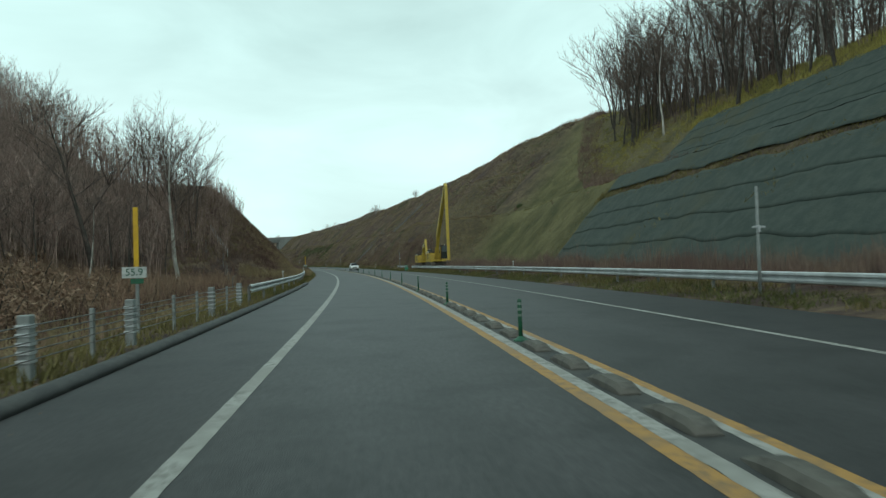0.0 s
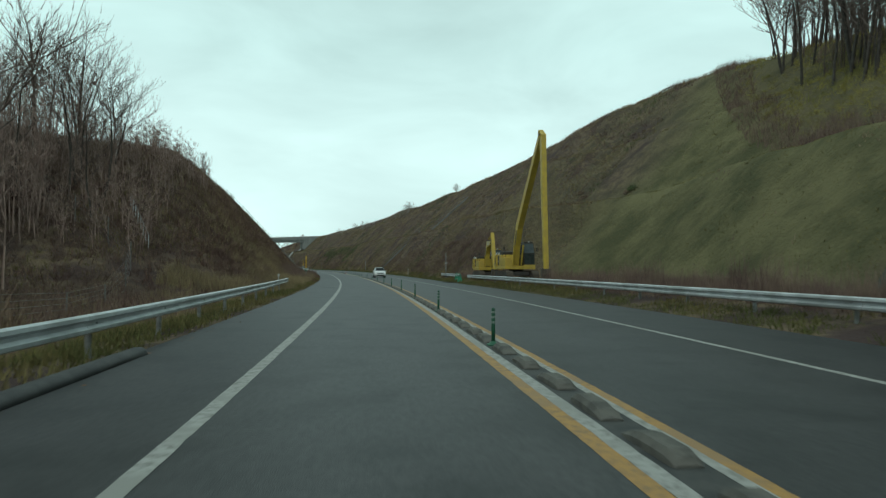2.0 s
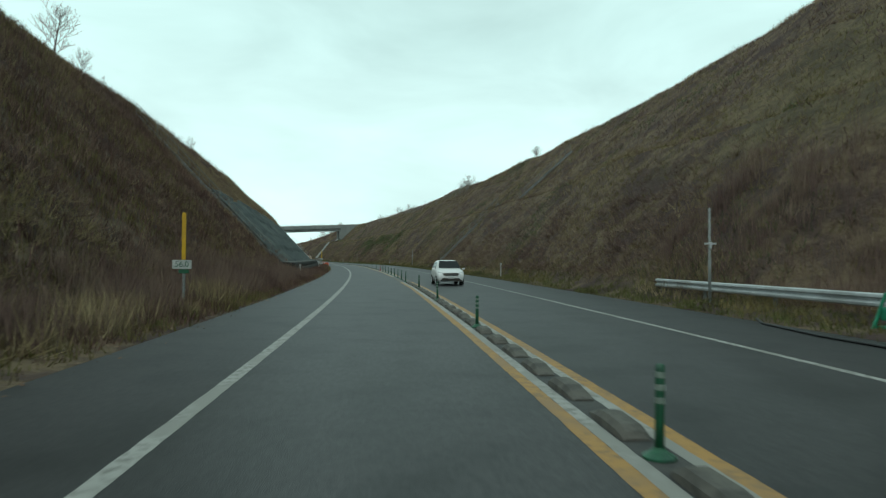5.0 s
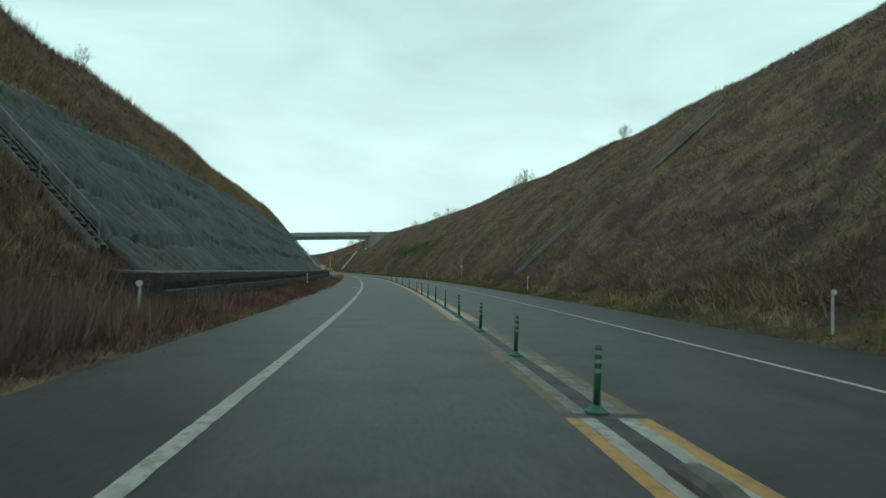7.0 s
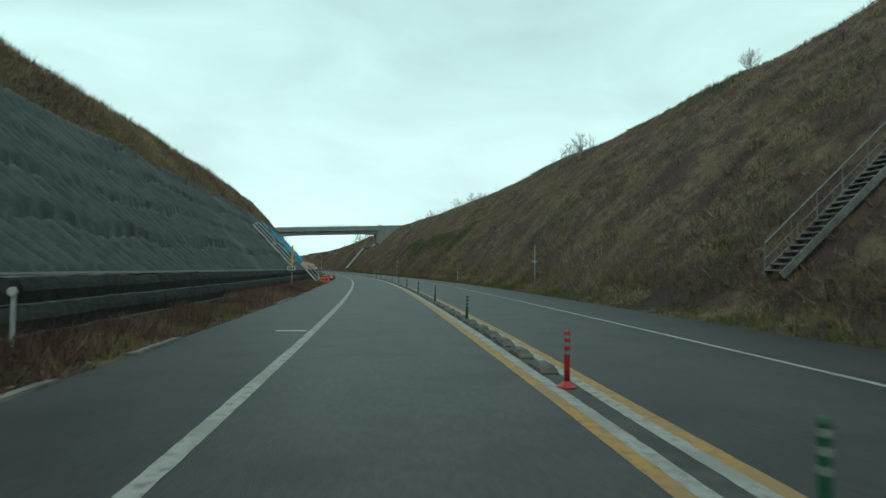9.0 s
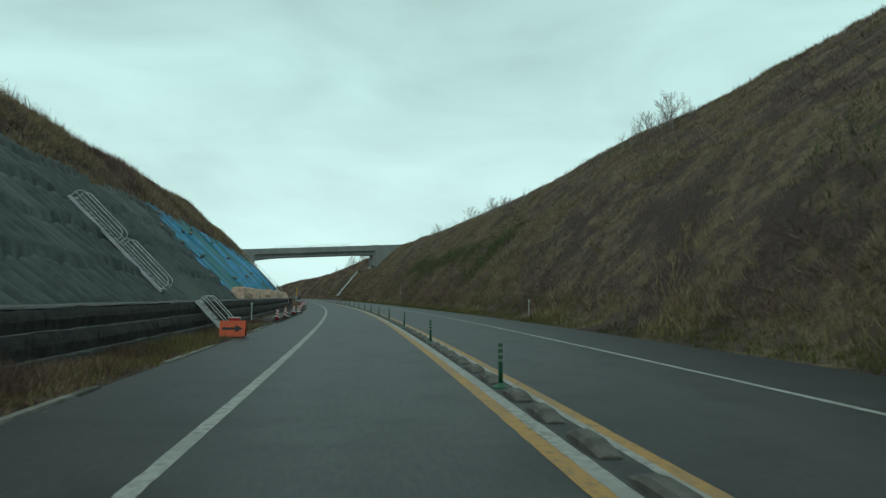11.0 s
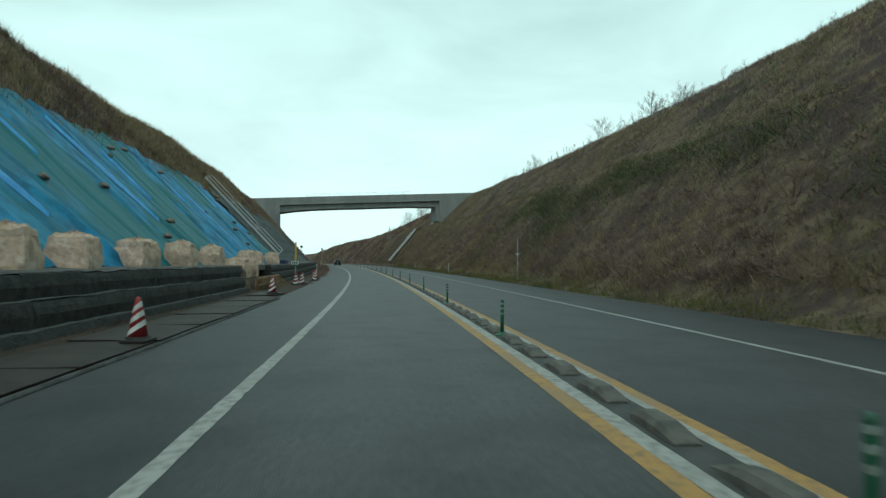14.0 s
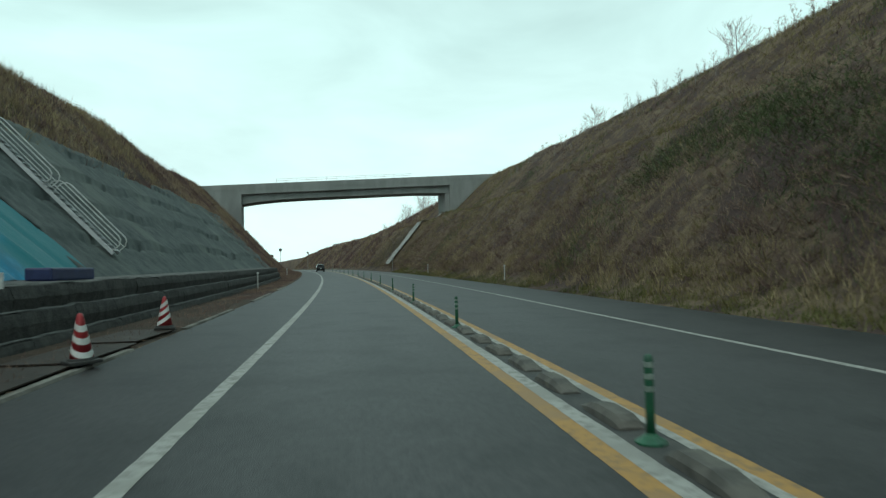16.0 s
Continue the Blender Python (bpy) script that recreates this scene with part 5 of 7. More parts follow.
def excavator(m, boom, boom_d, stick, stick_d, bucket, rams, lab, wide=0.45, faded=False):
    ob = placed("excavator", m, lab, "excavator", "parked excavators")
    bx = 0.35
    for x in (-1.15, 1.15):
        bm = bmesh.new()
        outline = [(2.0 * math.cos(q) * 0.22 + (1.75 if math.cos(q) > 0 else -1.75), 0.44 + 0.42 * math.sin(q)) for q in np.arange(0, 24) * math.pi / 12]
        prism(bm, outline, x - 0.3, x + 0.3)
        for k, (y, z) in enumerate(outline):
            d = Vector((0, y - (1.75 if y > 0 else -1.75), z - 0.44))
        track = part("track", bm, mud_steel, ob, "muddy steel crawler track")
        for y in np.arange(-1.7, 1.75, 0.19):
            for z in (0.015, 0.875):
                part("track_shoe", box(bmesh.new(), (0.6, 0.05, 0.04), (x, y, z)), mud_steel, track)
        for y in (-1.75, -0.9, -0.3, 0.3, 0.9, 1.75):
            r = 0.32 if abs(y) > 1.5 else 0.15
            bm = bmesh.new()
            tube(bm, [(x - 0.33, y, 0.44 if r > 0.2 else 0.24), (x + 0.33, y, 0.44 if r > 0.2 else 0.24)], r, 14)
            part("roller", bm, machine_dark, track)
    bm = bmesh.new()
    box(bm, (1.9, 2.4, 0.35), (0, 0, 0.62), bevel=0.05)
    lathe(bm, [(0.65, 0.78), (0.65, 1.02)], 24)
    part("undercarriage", bm, machine_dark, ob)
    # upper house
    bm = bmesh.new()
    box(bm, (2.75, 3.5, 0.3), (0, -0.45, 1.16), bevel=0.04)
    part("platform", bm, machine_yellow, ob)
    bm = bmesh.new()
    out = [(-2.55, 1.05), (-2.75, 1.3), (-2.75, 2.1), (-2.6, 2.32), (-1.75, 2.36), (-1.7, 1.05)]
    prism(bm, out, -1.4, 1.4)
    bmesh.ops.recalc_face_normals(bm, faces=bm.faces[:])
    bmesh.ops.bevel(bm, geom=[e for e in bm.edges if abs(e.verts[0].co.x - e.verts[1].co.x) < 0.01], offset=0.1, segments=2, affect="EDGES")
    part("counterweight", bm, machine_yellow, ob)
    bm = bmesh.new()
    box(bm, (2.6, 1.5, 1.0), (0, -1.05, 1.82), bevel=0.05)
    house = part("engine_house", bm, machine_yellow, ob)
    bm = bmesh.new()
    box(bm, (1.9, 1.35, 0.34), (0.1, -1.3, 2.47), bevel=0.1)
    part("hood", bm, machine_dark, house)
    bm = bmesh.new()
    box(bm, (0.7, 0.42, 0.22), (0.95, -2.25, 2.44), bevel=0.07)
    part("air_filter_cap", bm, reflective, house, "pale rounded cap on the rear deck")
    bm = bmesh.new()
    box(bm, (2.5, 0.72, 0.02), (0, -2.18, 2.365), bevel=0.006)
    part("deck_plate", bm, faded_paint, house, "sun-bleached top of the counterweight")
    for x in (-1.405, 1.405):
        bm = bmesh.new()
        box(bm, (0.012, 0.2, 0.62), (x, -2.25, 1.7), bevel=0.004)
        part("decal", bm, machine_dark, house, "dark vertical lettering panel")
    for z in (1.6, 1.72, 1.84, 1.96, 2.08):
        for x in (-1.31, 1.31):
            part("grille_slat", box(bmesh.new(), (0.05, 0.44, 0.03), (x, -1.3, z)), machine_dark, house)
    for x in (-1.315, 1.315):
        bm = bmesh.new()
        box(bm, (0.012, 0.5, 0.62), (x, -0.66, 1.8), bevel=0.004)
        part("side_door", bm, machine_yellow, house)
    for x, y in ((0.9, -0.5), (0.9, -1.7), (-0.9, -1.7)):
        part("lifting_eye", tube(bmesh.new(), [(x - 0.05, y, 2.32), (x, y, 2.5), (x + 0.05, y, 2.32)], 0.03, 6), machine_dark, house)
    part("exhaust", lathe(bmesh.new(), [(0.06, 2.4), (0.06, 2.95), (0.075, 2.96), (0.075, 3.05)], 10, (0.75, -1.5, 0)), machine_dark, ob)
    bm = bmesh.new()
    box(bm, (0.75, 1.5, 0.75), (1.0, 0.5, 1.68), bevel=0.05)
    part("tank_box", bm, machine_yellow, ob)
    part("hand_rail", tube(bmesh.new(), [(1.3, 1.2, 1.3), (1.3, 1.2, 2.75), (1.3, 0.2, 2.75), (1.3, 0.2, 2.1)], 0.02, 6), machine_dark, ob)
    part("hand_rail", tube(bmesh.new(), [(1.25, -1.9, 2.3), (1.25, -1.9, 2.85), (1.25, -0.5, 2.85), (1.25, -0.5, 2.3)], 0.02, 6), machine_dark, ob)
    # cab on the machine's left
    cab = new("cab")
    cab.parent = ob
    bm = bmesh.new()
    side = [(-0.55, 1.3), (-0.55, 3.3), (0.85, 3.36), (1.22, 2.4), (1.22, 1.3)]
    prism(bm, [(y * 0.98, z) for y, z in side], -1.36, -0.36)
    bmesh.ops.recalc_face_normals(bm, faces=bm.faces[:])
    bmesh.ops.bevel(bm, geom=bm.edges[:], offset=0.06, segments=2, affect="EDGES")
    part("cab_frame", bm, machine_dark, cab)
    part("work_lamp", tube(bmesh.new(), [(-0.86, 0.92, 3.42), (-0.86, 1.04, 3.42)], 0.08, 10), lamp_glass, cab)
    part("wiper", tube(bmesh.new(), [(-0.9, 1.23, 2.0), (-0.6, 1.1, 2.75)], 0.014, 5), machine_dark, cab)
    for x, n in ((-1.372, -1), (-0.348, 1)):
        bm = bmesh.new()
        prism(bm, [(-0.42, 1.95), (-0.42, 3.15), (0.15, 3.18), (0.15, 1.95)], x - 0.006, x + 0.006)
        part("pane", bm, glass_dark, cab)
        bm = bmesh.new()
        prism(bm, [(0.22, 1.75), (0.22, 3.18), (0.76, 3.2), (1.08, 2.38), (1.08, 1.75)], x - 0.006, x + 0.006)
        part("pane", bm, glass_dark, cab)
    bm = bmesh.new()
    vs = [bm.verts.new(p) for p in ((-1.28, 1.215, 1.5), (-0.44, 1.215, 1.5), (-0.44, 1.215, 2.38), (-1.28, 1.215, 2.38))]
    bm.faces.new(vs)
    vs = [bm.verts.new(p) for p in ((-1.28, 1.2, 2.44), (-0.44, 1.2, 2.44), (-0.44, 0.89, 3.24), (-1.28, 0.89, 3.24))]
    bm.faces.new(vs)
    part("windscreen", bm, glass_dark, cab)
    bm = bmesh.new()
    box(bm, (1.06, 0.16, 0.1), (-0.86, 1.16, 1.36), bevel=0.02)
    part("cab_sill", bm, machine_yellow, cab)
    bm = bmesh.new()
    box(bm, (0.9, 1.3, 0.08), (-0.86, 0.15, 3.4), bevel=0.03)
    part("roof", bm, machine_yellow if wide < 0.46 else machine_dark, cab)
    bm = bmesh.new()
    box(bm, (0.06, 0.24, 0.34), (-1.55, 1.15, 2.75), bevel=0.02)
    tube(bm, [(-1.36, 1.1, 2.6), (-1.55, 1.15, 2.6)], 0.015, 5)
    part("mirror", bm, machine_dark, cab)
    # front gear
    part("boom", beam(bmesh.new(), boom, boom_d, wide, bx), machine_yellow, ob)
    part("stick", beam(bmesh.new(), stick, stick_d, wide * 0.8, bx), machine_yellow, ob)
    for (p, q), dx in rams:
        mid = Vector(p).lerp(Vector(q), 0.58)
        r = part("ram", tube(bmesh.new(), [(bx + dx, *p), (bx + dx, *mid)], 0.075, 10), machine_yellow, ob)
        part("rod", tube(bmesh.new(), [(bx + dx, *mid), (bx + dx, *q)], 0.042, 10), chrome, r)
    for y, z in (boom[0], boom[-1], stick[-1]):
        part("pin", tube(bmesh.new(), [(bx - wide * 0.62, y, z), (bx + wide * 0.62, y, z)], 0.09, 12), machine_dark, ob)
    bm = bmesh.new()
    prism(bm, bucket, bx - 0.36, bx + 0.36)
    bmesh.ops.recalc_face_normals(bm, faces=bm.faces[:])
    bk = part("bucket", bm, mud_steel, ob, "worn steel bucket")
    for k in range(5):
        bm = bmesh.new()
        y, z = bucket[-1]
        box(bm, (0.07, 0.12, 0.16), (bx - 0.3 + 0.15 * k, y, z - 0.06), bevel=0.01)
        part("tooth", bm, mud_steel, bk)
    if faded:
        bm = bmesh.new()
        for side in (-1, 1):
            beam(bm, [(1.75, 4.0), (2.6, 4.02), (3.4, 4.03)], [0.5, 0.52, 0.34], 0.012, bx + side * (wide / 2 + 0.008))
        part("faded_panel", bm, faded_paint, ob, "sun-bleached paint on the boom")
    for x in (-1.31, 1.31):
        bm = bmesh.new()
        box(bm, (0.03, 0.42, 0.86), (x, -1.3, 1.84), bevel=0.008)
        part("vent_panel", bm, machine_dark, house)
        bm = bmesh.new()
        box(bm, (0.012, 0.26, 0.16), (x * 1.014, -1.3, 1.72), bevel=0.004)
        part("sticker", bm, reflective, house, "small pale sticker")
    # hydraulic lines along the boom
    line = [(bx + wide * 0.4, y, z + boom_d[k] * 0.62) for k, (y, z) in enumerate(boom)]
    part("hose", tube(bmesh.new(), line, 0.03, 6), machine_dark, ob)
    part("hose", tube(bmesh.new(), [(p[0] - 0.12, p[1], p[2]) for p in line], 0.03, 6), machine_dark, ob)
    return ob


excavator(stand(102.0, 13.9, 0.46, 180), [(1.0, 1.5), (1.55, 3.2), (2.35, 4.75), (8.75, 11.3)], [0.5, 0.62, 0.66, 0.4], [(8.35, 11.62), (8.95, 11.2), (9.15, 7.5), (9.6, 1.0)], [0.32, 0.5, 0.42, 0.24], [(9.45, 1.1), (9.75, 1.05), (9.85, 0.6), (9.75, 0.2), (9.5, 0.15)], [(((1.5, 1.35), (2.75, 4.35)), -0.38), (((1.5, 1.35), (2.75, 4.35)), 0.38), (((5.2, 8.1), (8.3, 11.55)), 0.0)], "yellow long-reach excavator with its arm folded down", 0.46)
excavator(stand(111.6, 13.6, 0.46, 180) @ Matrix.Diagonal((0.9, 0.8, 0.9, 1)), [(1.0, 1.5), (1.15, 2.9), (1.85, 3.95), (3.9, 4.0)], [0.5, 0.62, 0.72, 0.42], [(3.72, 5.15), (4.0, 4.2), (4.5, 2.6), (5.0, 1.05)], [0.3, 0.55, 0.46, 0.28], [(4.85, 1.1), (5.2, 1.05), (5.3, 0.5), (5.1, 0.1), (4.75, 0.05)], [(((1.5, 1.35), (2.1, 3.6)), -0.38), (((1.5, 1.35), (2.1, 3.6)), 0.38), (((2.0, 4.5), (3.75, 5.05)), 0.0)], "yellow crawler excavator with its bucket resting low", 0.45, faded=True)

# ---------------------------------------------------------------- road bridge over the cutting
bridge = placed("road_bridge", stand(440, 0), "grey concrete road bridge across the cutting", "bridge")


def b_top(x):
    return 17.82 + 0.055 * x


def slab(xs, top, low, y0, y1):
    bm = bmesh.new()
    rows = []
    for x in xs:
        rows.append([bm.verts.new((x, y0, low(x))), bm.verts.new((x, y0, top(x))), bm.verts.new((x, y1, top(x))), bm.verts.new((x, y1, low(x)))])
    for a, b in zip(rows, rows[1:]):
        for k in range(4):
            bm.faces.new((a[k], a[(k + 1) % 4], b[(k + 1) % 4], b[k]))
    bm.faces.new(rows[0])
    bm.faces.new(rows[-1][::-1])
    bmesh.ops.recalc_face_normals(bm, faces=bm.faces[:])
    return bm


soffit = lambda x: float(np.interp(x, [-15, -12, -8, -3, 5, 14, 20, 25.8], [13.25, 13.75, 14.2, 14.55, 14.95, 15.45, 15.72, 15.75]))
part("deck", slab(np.linspace(-15, 25.8, 24), lambda x: b_top(x) - 1.0, lambda x: b_top(x) - 1.9, 0.0, 7.0), concrete, bridge)
for y in (0.0, 6.75):
    part("parapet", slab(np.linspace(-25, 36, 24), b_top, lambda x: b_top(x) - 1.0 if -15 < x < 25.8 else b_top(x) - 1.0, y - 0.03, y + 0.25), concrete, bridge)
part("girder", slab(np.linspace(-15, 25.8, 40), lambda x: b_top(x) - 1.9, soffit, 0.75, 6.25), concrete, bridge, "arched concrete girder in shade")
part("road_slab", slab([-60, -25, 36, 60], lambda x: b_top(x) - 0.95 - 0.02 * max(0, -x - 25), lambda x: b_top(x) - 1.5 - 0.02 * max(0, -x - 25), 0.25, 6.75), concrete, bridge)
part("abutment", slab([-25.0, -15.0], lambda x: b_top(x) - 1.0, lambda x: 2.0, 0.03, 6.97), concrete, bridge, "blunt concrete abutment in the bank")
part("abutment", slab([25.8, 36.0], lambda x: b_top(x) - 1.0, lambda x: 3.0, 0.03, 6.97), concrete, bridge, "blunt concrete abutment in the bank")
part("bearing_shelf", slab([24.9, 25.9], lambda x: 15.65, lambda x: 12.0, 0.4, 6.6), concrete, bridge)
for y in (0.1, 6.87):
    for x in np.arange(-8.5, 18.0, 1.9):
        part("railing_post", tube(bmesh.new(), [(x, y, b_top(x)), (x, y, b_top(x) + 0.75)], 0.03, 5), galvanised, bridge)
    for h in (0.4, 0.75):
        part("railing_bar", tube(bmesh.new(), [(x, y, b_top(x) + h) for x in (-8.5, 17.9)], 0.022, 5), galvanised, bridge)

# stone-faced channel down the bank below the bridge
chute = sheet("drain_channel", np.array([0.0, 0.12, 0.3, 2.2, 2.38, 2.5]), np.arange(12.2, 29.0, 0.4), lambda s, la: 0 * s, pale_concrete, label="rough pale concrete drain channel down the bank", category="drain channel")
_u, _l = np.meshgrid(np.array([0.0, 0.12, 0.3, 2.2, 2.38, 2.5]), np.arange(12.2, 29.0, 0.4), indexing="ij")
_s = 434.2 + 2.1 * _u + 0.88 * (_l - 12.2) + 0.2 * (clouds(_u * 3, _l, 83, 0.7) - 0.5)
_h = ground_up(_s, _l) + np.where((_u < 0.2) | (_u > 2.3), 0.62, 0.42) + (clouds(_u, _l, 85, 0.5) - 0.5) * 0.3
chute.data.vertices.foreach_set("co", on_road(_s, _l, _h).astype(np.float32).ravel())
chute.data.update()


# ---------------------------------------------------------------- cars
car_glass = material("dark_car_glass", (0.012, 0.014, 0.016), 0.12, spec=0.1)


def car(m, paint, lab, rear):
    """A small car; its own y points the way it drives. rear: whether its tail lamps are the ones that show."""
    ob = placed("car", m, lab, "car")
    rows = []
    bm = bmesh.new()
    # y, bottom, waist, top, half-width below, half-width at the top
    for y, z0, z1, z2, w1, w2 in ((-1.98, 0.38, 0.62, 0.98, 0.74, 0.66), (-1.9, 0.28, 0.72, 1.12, 0.82, 0.68), (-1.62, 0.24, 0.86, 1.44, 0.845, 0.63), (-1.0, 0.22, 0.9, 1.55, 0.85, 0.6), (-0.2, 0.22, 0.92, 1.57, 0.85, 0.6), (0.42, 0.22, 0.94, 1.5, 0.85, 0.6), (1.2, 0.22, 0.93, 1.02, 0.845, 0.68), (1.6, 0.24, 0.86, 0.93, 0.835, 0.68), (1.88, 0.26, 0.72, 0.8, 0.8, 0.68), (1.98, 0.3, 0.55, 0.62, 0.74, 0.62)):
        rows.append([bm.verts.new(p) for p in ((-w1 * 0.94, y, z0), (-w1, y, (z0 + z1) / 2), (-w1 * 0.985, y, z1), (-w2, y, z2 - 0.03), (-w2 * 0.7, y, z2), (w2 * 0.7, y, z2), (w2, y, z2 - 0.03), (w1 * 0.985, y, z1), (w1, y, (z0 + z1) / 2), (w1 * 0.94, y, z0))])
    for a, b in zip(rows, rows[1:]):
        for k in range(10):
            bm.faces.new((a[k], a[(k + 1) % 10], b[(k + 1) % 10], b[k]))
    bm.faces.new(rows[0][::-1])
    bm.faces.new(rows[-1])
    bmesh.ops.recalc_face_normals(bm, faces=bm.faces[:])
    part("body", bm, paint, ob, smooth=True)

    def panel(name, pts, mat, parent=ob, label=""):
        b2 = bmesh.new()
        vs = [b2.verts.new(p) for p in pts]
        f = b2.faces.new(vs)
        r = bmesh.ops.extrude_face_region(b2, geom=[f])
        c = sum((Vector(p) for p in pts), Vector()) / len(pts)
        n = (Vector(pts[1]) - Vector(pts[0])).cross(Vector(pts[2]) - Vector(pts[0])).normalized()
        n = n if n.dot(c - Vector((0, 0, 0.7))) > 0 else -n
        for v in r["geom"]:
            if isinstance(v, bmesh.types.BMVert):
                v.co += n * 0.022
        bmesh.ops.recalc_face_normals(b2, faces=b2.faces[:])
        return part(name, b2, mat, parent, label)

    panel("windscreen", ((-0.68, 1.16, 1.06), (0.68, 1.16, 1.06), (0.57, 0.46, 1.5), (-0.57, 0.46, 1.5)), car_glass)
    panel("rear_window", ((-0.62, -1.9, 1.14), (0.62, -1.9, 1.14), (0.54, -1.66, 1.43), (-0.54, -1.66, 1.43)), car_glass)
    for x in (-1, 1):
        panel("side_window", ((x * 0.825, 0.42, 0.98), (x * 0.825, -0.35, 0.97), (x * 0.645, -0.3, 1.46), (x * 0.645, 0.25, 1.43)), glass_dark)
        panel("side_window", ((x * 0.825, -0.42, 0.97), (x * 0.825, -1.35, 0.95), (x * 0.66, -1.25, 1.4), (x * 0.645, -0.38, 1.46)), glass_dark)
        panel("headlight", ((x * 0.46, 1.97, 0.62), (x * 0.79, 1.9, 0.64), (x * 0.81, 1.72, 0.83), (x * 0.52, 1.88, 0.78)), lamp_glass)
        panel("tail_lamp", ((x * 0.62, -1.96, 0.7), (x * 0.8, -1.9, 0.72), (x * 0.72, -1.84, 1.05), (x * 0.6, -1.9, 1.03)), lamp_red)
        b2 = bmesh.new()
        box(b2, (0.18, 0.1, 0.13), (x * 0.95, 0.72, 1.02), bevel=0.03)
        part("mirror", b2, paint, ob)
        for y in (-1.25, 1.25):
            wh = part("wheel", tube(bmesh.new(), [(x * 0.66, y, 0.3), (x * 0.86, y, 0.3)], 0.3, 20), rubber, ob, "black tyre")
            part("rim", tube(bmesh.new(), [(x * 0.86, y, 0.3), (x * 0.868, y, 0.3)], 0.2, 14), galvanised, wh)
    panel("grille", ((-0.44, 2.0, 0.6), (0.44, 2.0, 0.6), (0.5, 1.93, 0.76), (-0.5, 1.93, 0.76)), machine_dark)
    panel("air_intake", ((-0.68, 2.0, 0.28), (0.68, 2.0, 0.28), (0.5, 2.01, 0.46), (-0.5, 2.01, 0.46)), machine_dark)
    panel("number_plate", ((-0.17, 2.03, 0.42), (0.17, 2.03, 0.42), (0.17, 2.03, 0.53), (-0.17, 2.03, 0.53)), reflective)
    panel("number_plate", ((-0.17, -1.99, 0.62), (0.17, -1.99, 0.62), (0.17, -1.985, 0.76), (-0.17, -1.985, 0.76)), reflective)
    return ob


car(stand(145.0, 4.8, 0.004, 180), car_white, "white small hatchback car in the oncoming lane", False)
car(stand(452.0, 0.1, 0.004, 0), car_dark, "dark car far ahead in the lane", True)

# far roadside signs and lamp posts beyond the bridge
for s, la, h in ((520, -6.5, 7.0), (560, -7.0, 6.0), (600, 11.5, 8.0), (640, -7.0, 7.0)):
    ob = placed("road_lamp", stand(s, la), "thin grey lamp post far down the road", "lamp post", "far lamp posts")
    part("pole", tube(bmesh.new(), [(0, 0, -0.3), (0, 0, h)], [0.09, 0.06], 6), grey_paint, ob)
    bm = bmesh.new()
    box(bm, (0.9, 0.1, 0.8), (0, 0, h - 0.5), bevel=0.02)
    part("sign_board", bm, machine_dark, ob)


# ---------------------------------------------------------------- trees
def tubes_mesh(name, segs, sides, mat):
    """Tapered bars from rows of start, end and their radii, as one mesh."""
    a, b = np.array([s[0] for s in segs]), np.array([s[1] for s in segs])
    r0, r1 = np.array([s[2] for s in segs]), np.array([s[3] for s in segs])
    d = b - a
    d /= np.linalg.norm(d, axis=1, keepdims=True) + 1e-9
    ref = np.where(np.abs(d[:, 2:3]) > 0.9, np.array([[1.0, 0, 0]]), np.array([[0, 0, 1.0]]))
    u = np.cross(d, ref)
    u /= np.linalg.norm(u, axis=1, keepdims=True) + 1e-9
    w = np.cross(d, u)
    q = np.arange(sides) * 2 * np.pi / sides
    ring = np.cos(q)[None, :, None] * u[:, None] + np.sin(q)[None, :, None] * w[:, None]
    v = np.concatenate([a[:, None] + ring * r0[:, None, None], b[:, None] + ring * r1[:, None, None]], 1)
    n, base = len(segs), np.arange(len(segs))[:, None] * 2 * sides
    k = np.arange(sides)[None]
    k1 = (k + 1) % sides
    t = np.concatenate([np.stack([base + k, base + k1, base + sides + k1], -1), np.stack([base + k, base + sides + k1, base + sides + k], -1)], 1)
    me = triangles(name, v.reshape(-1, 3), t.reshape(-1, 3))
    me.materials.append(mat)
    return me


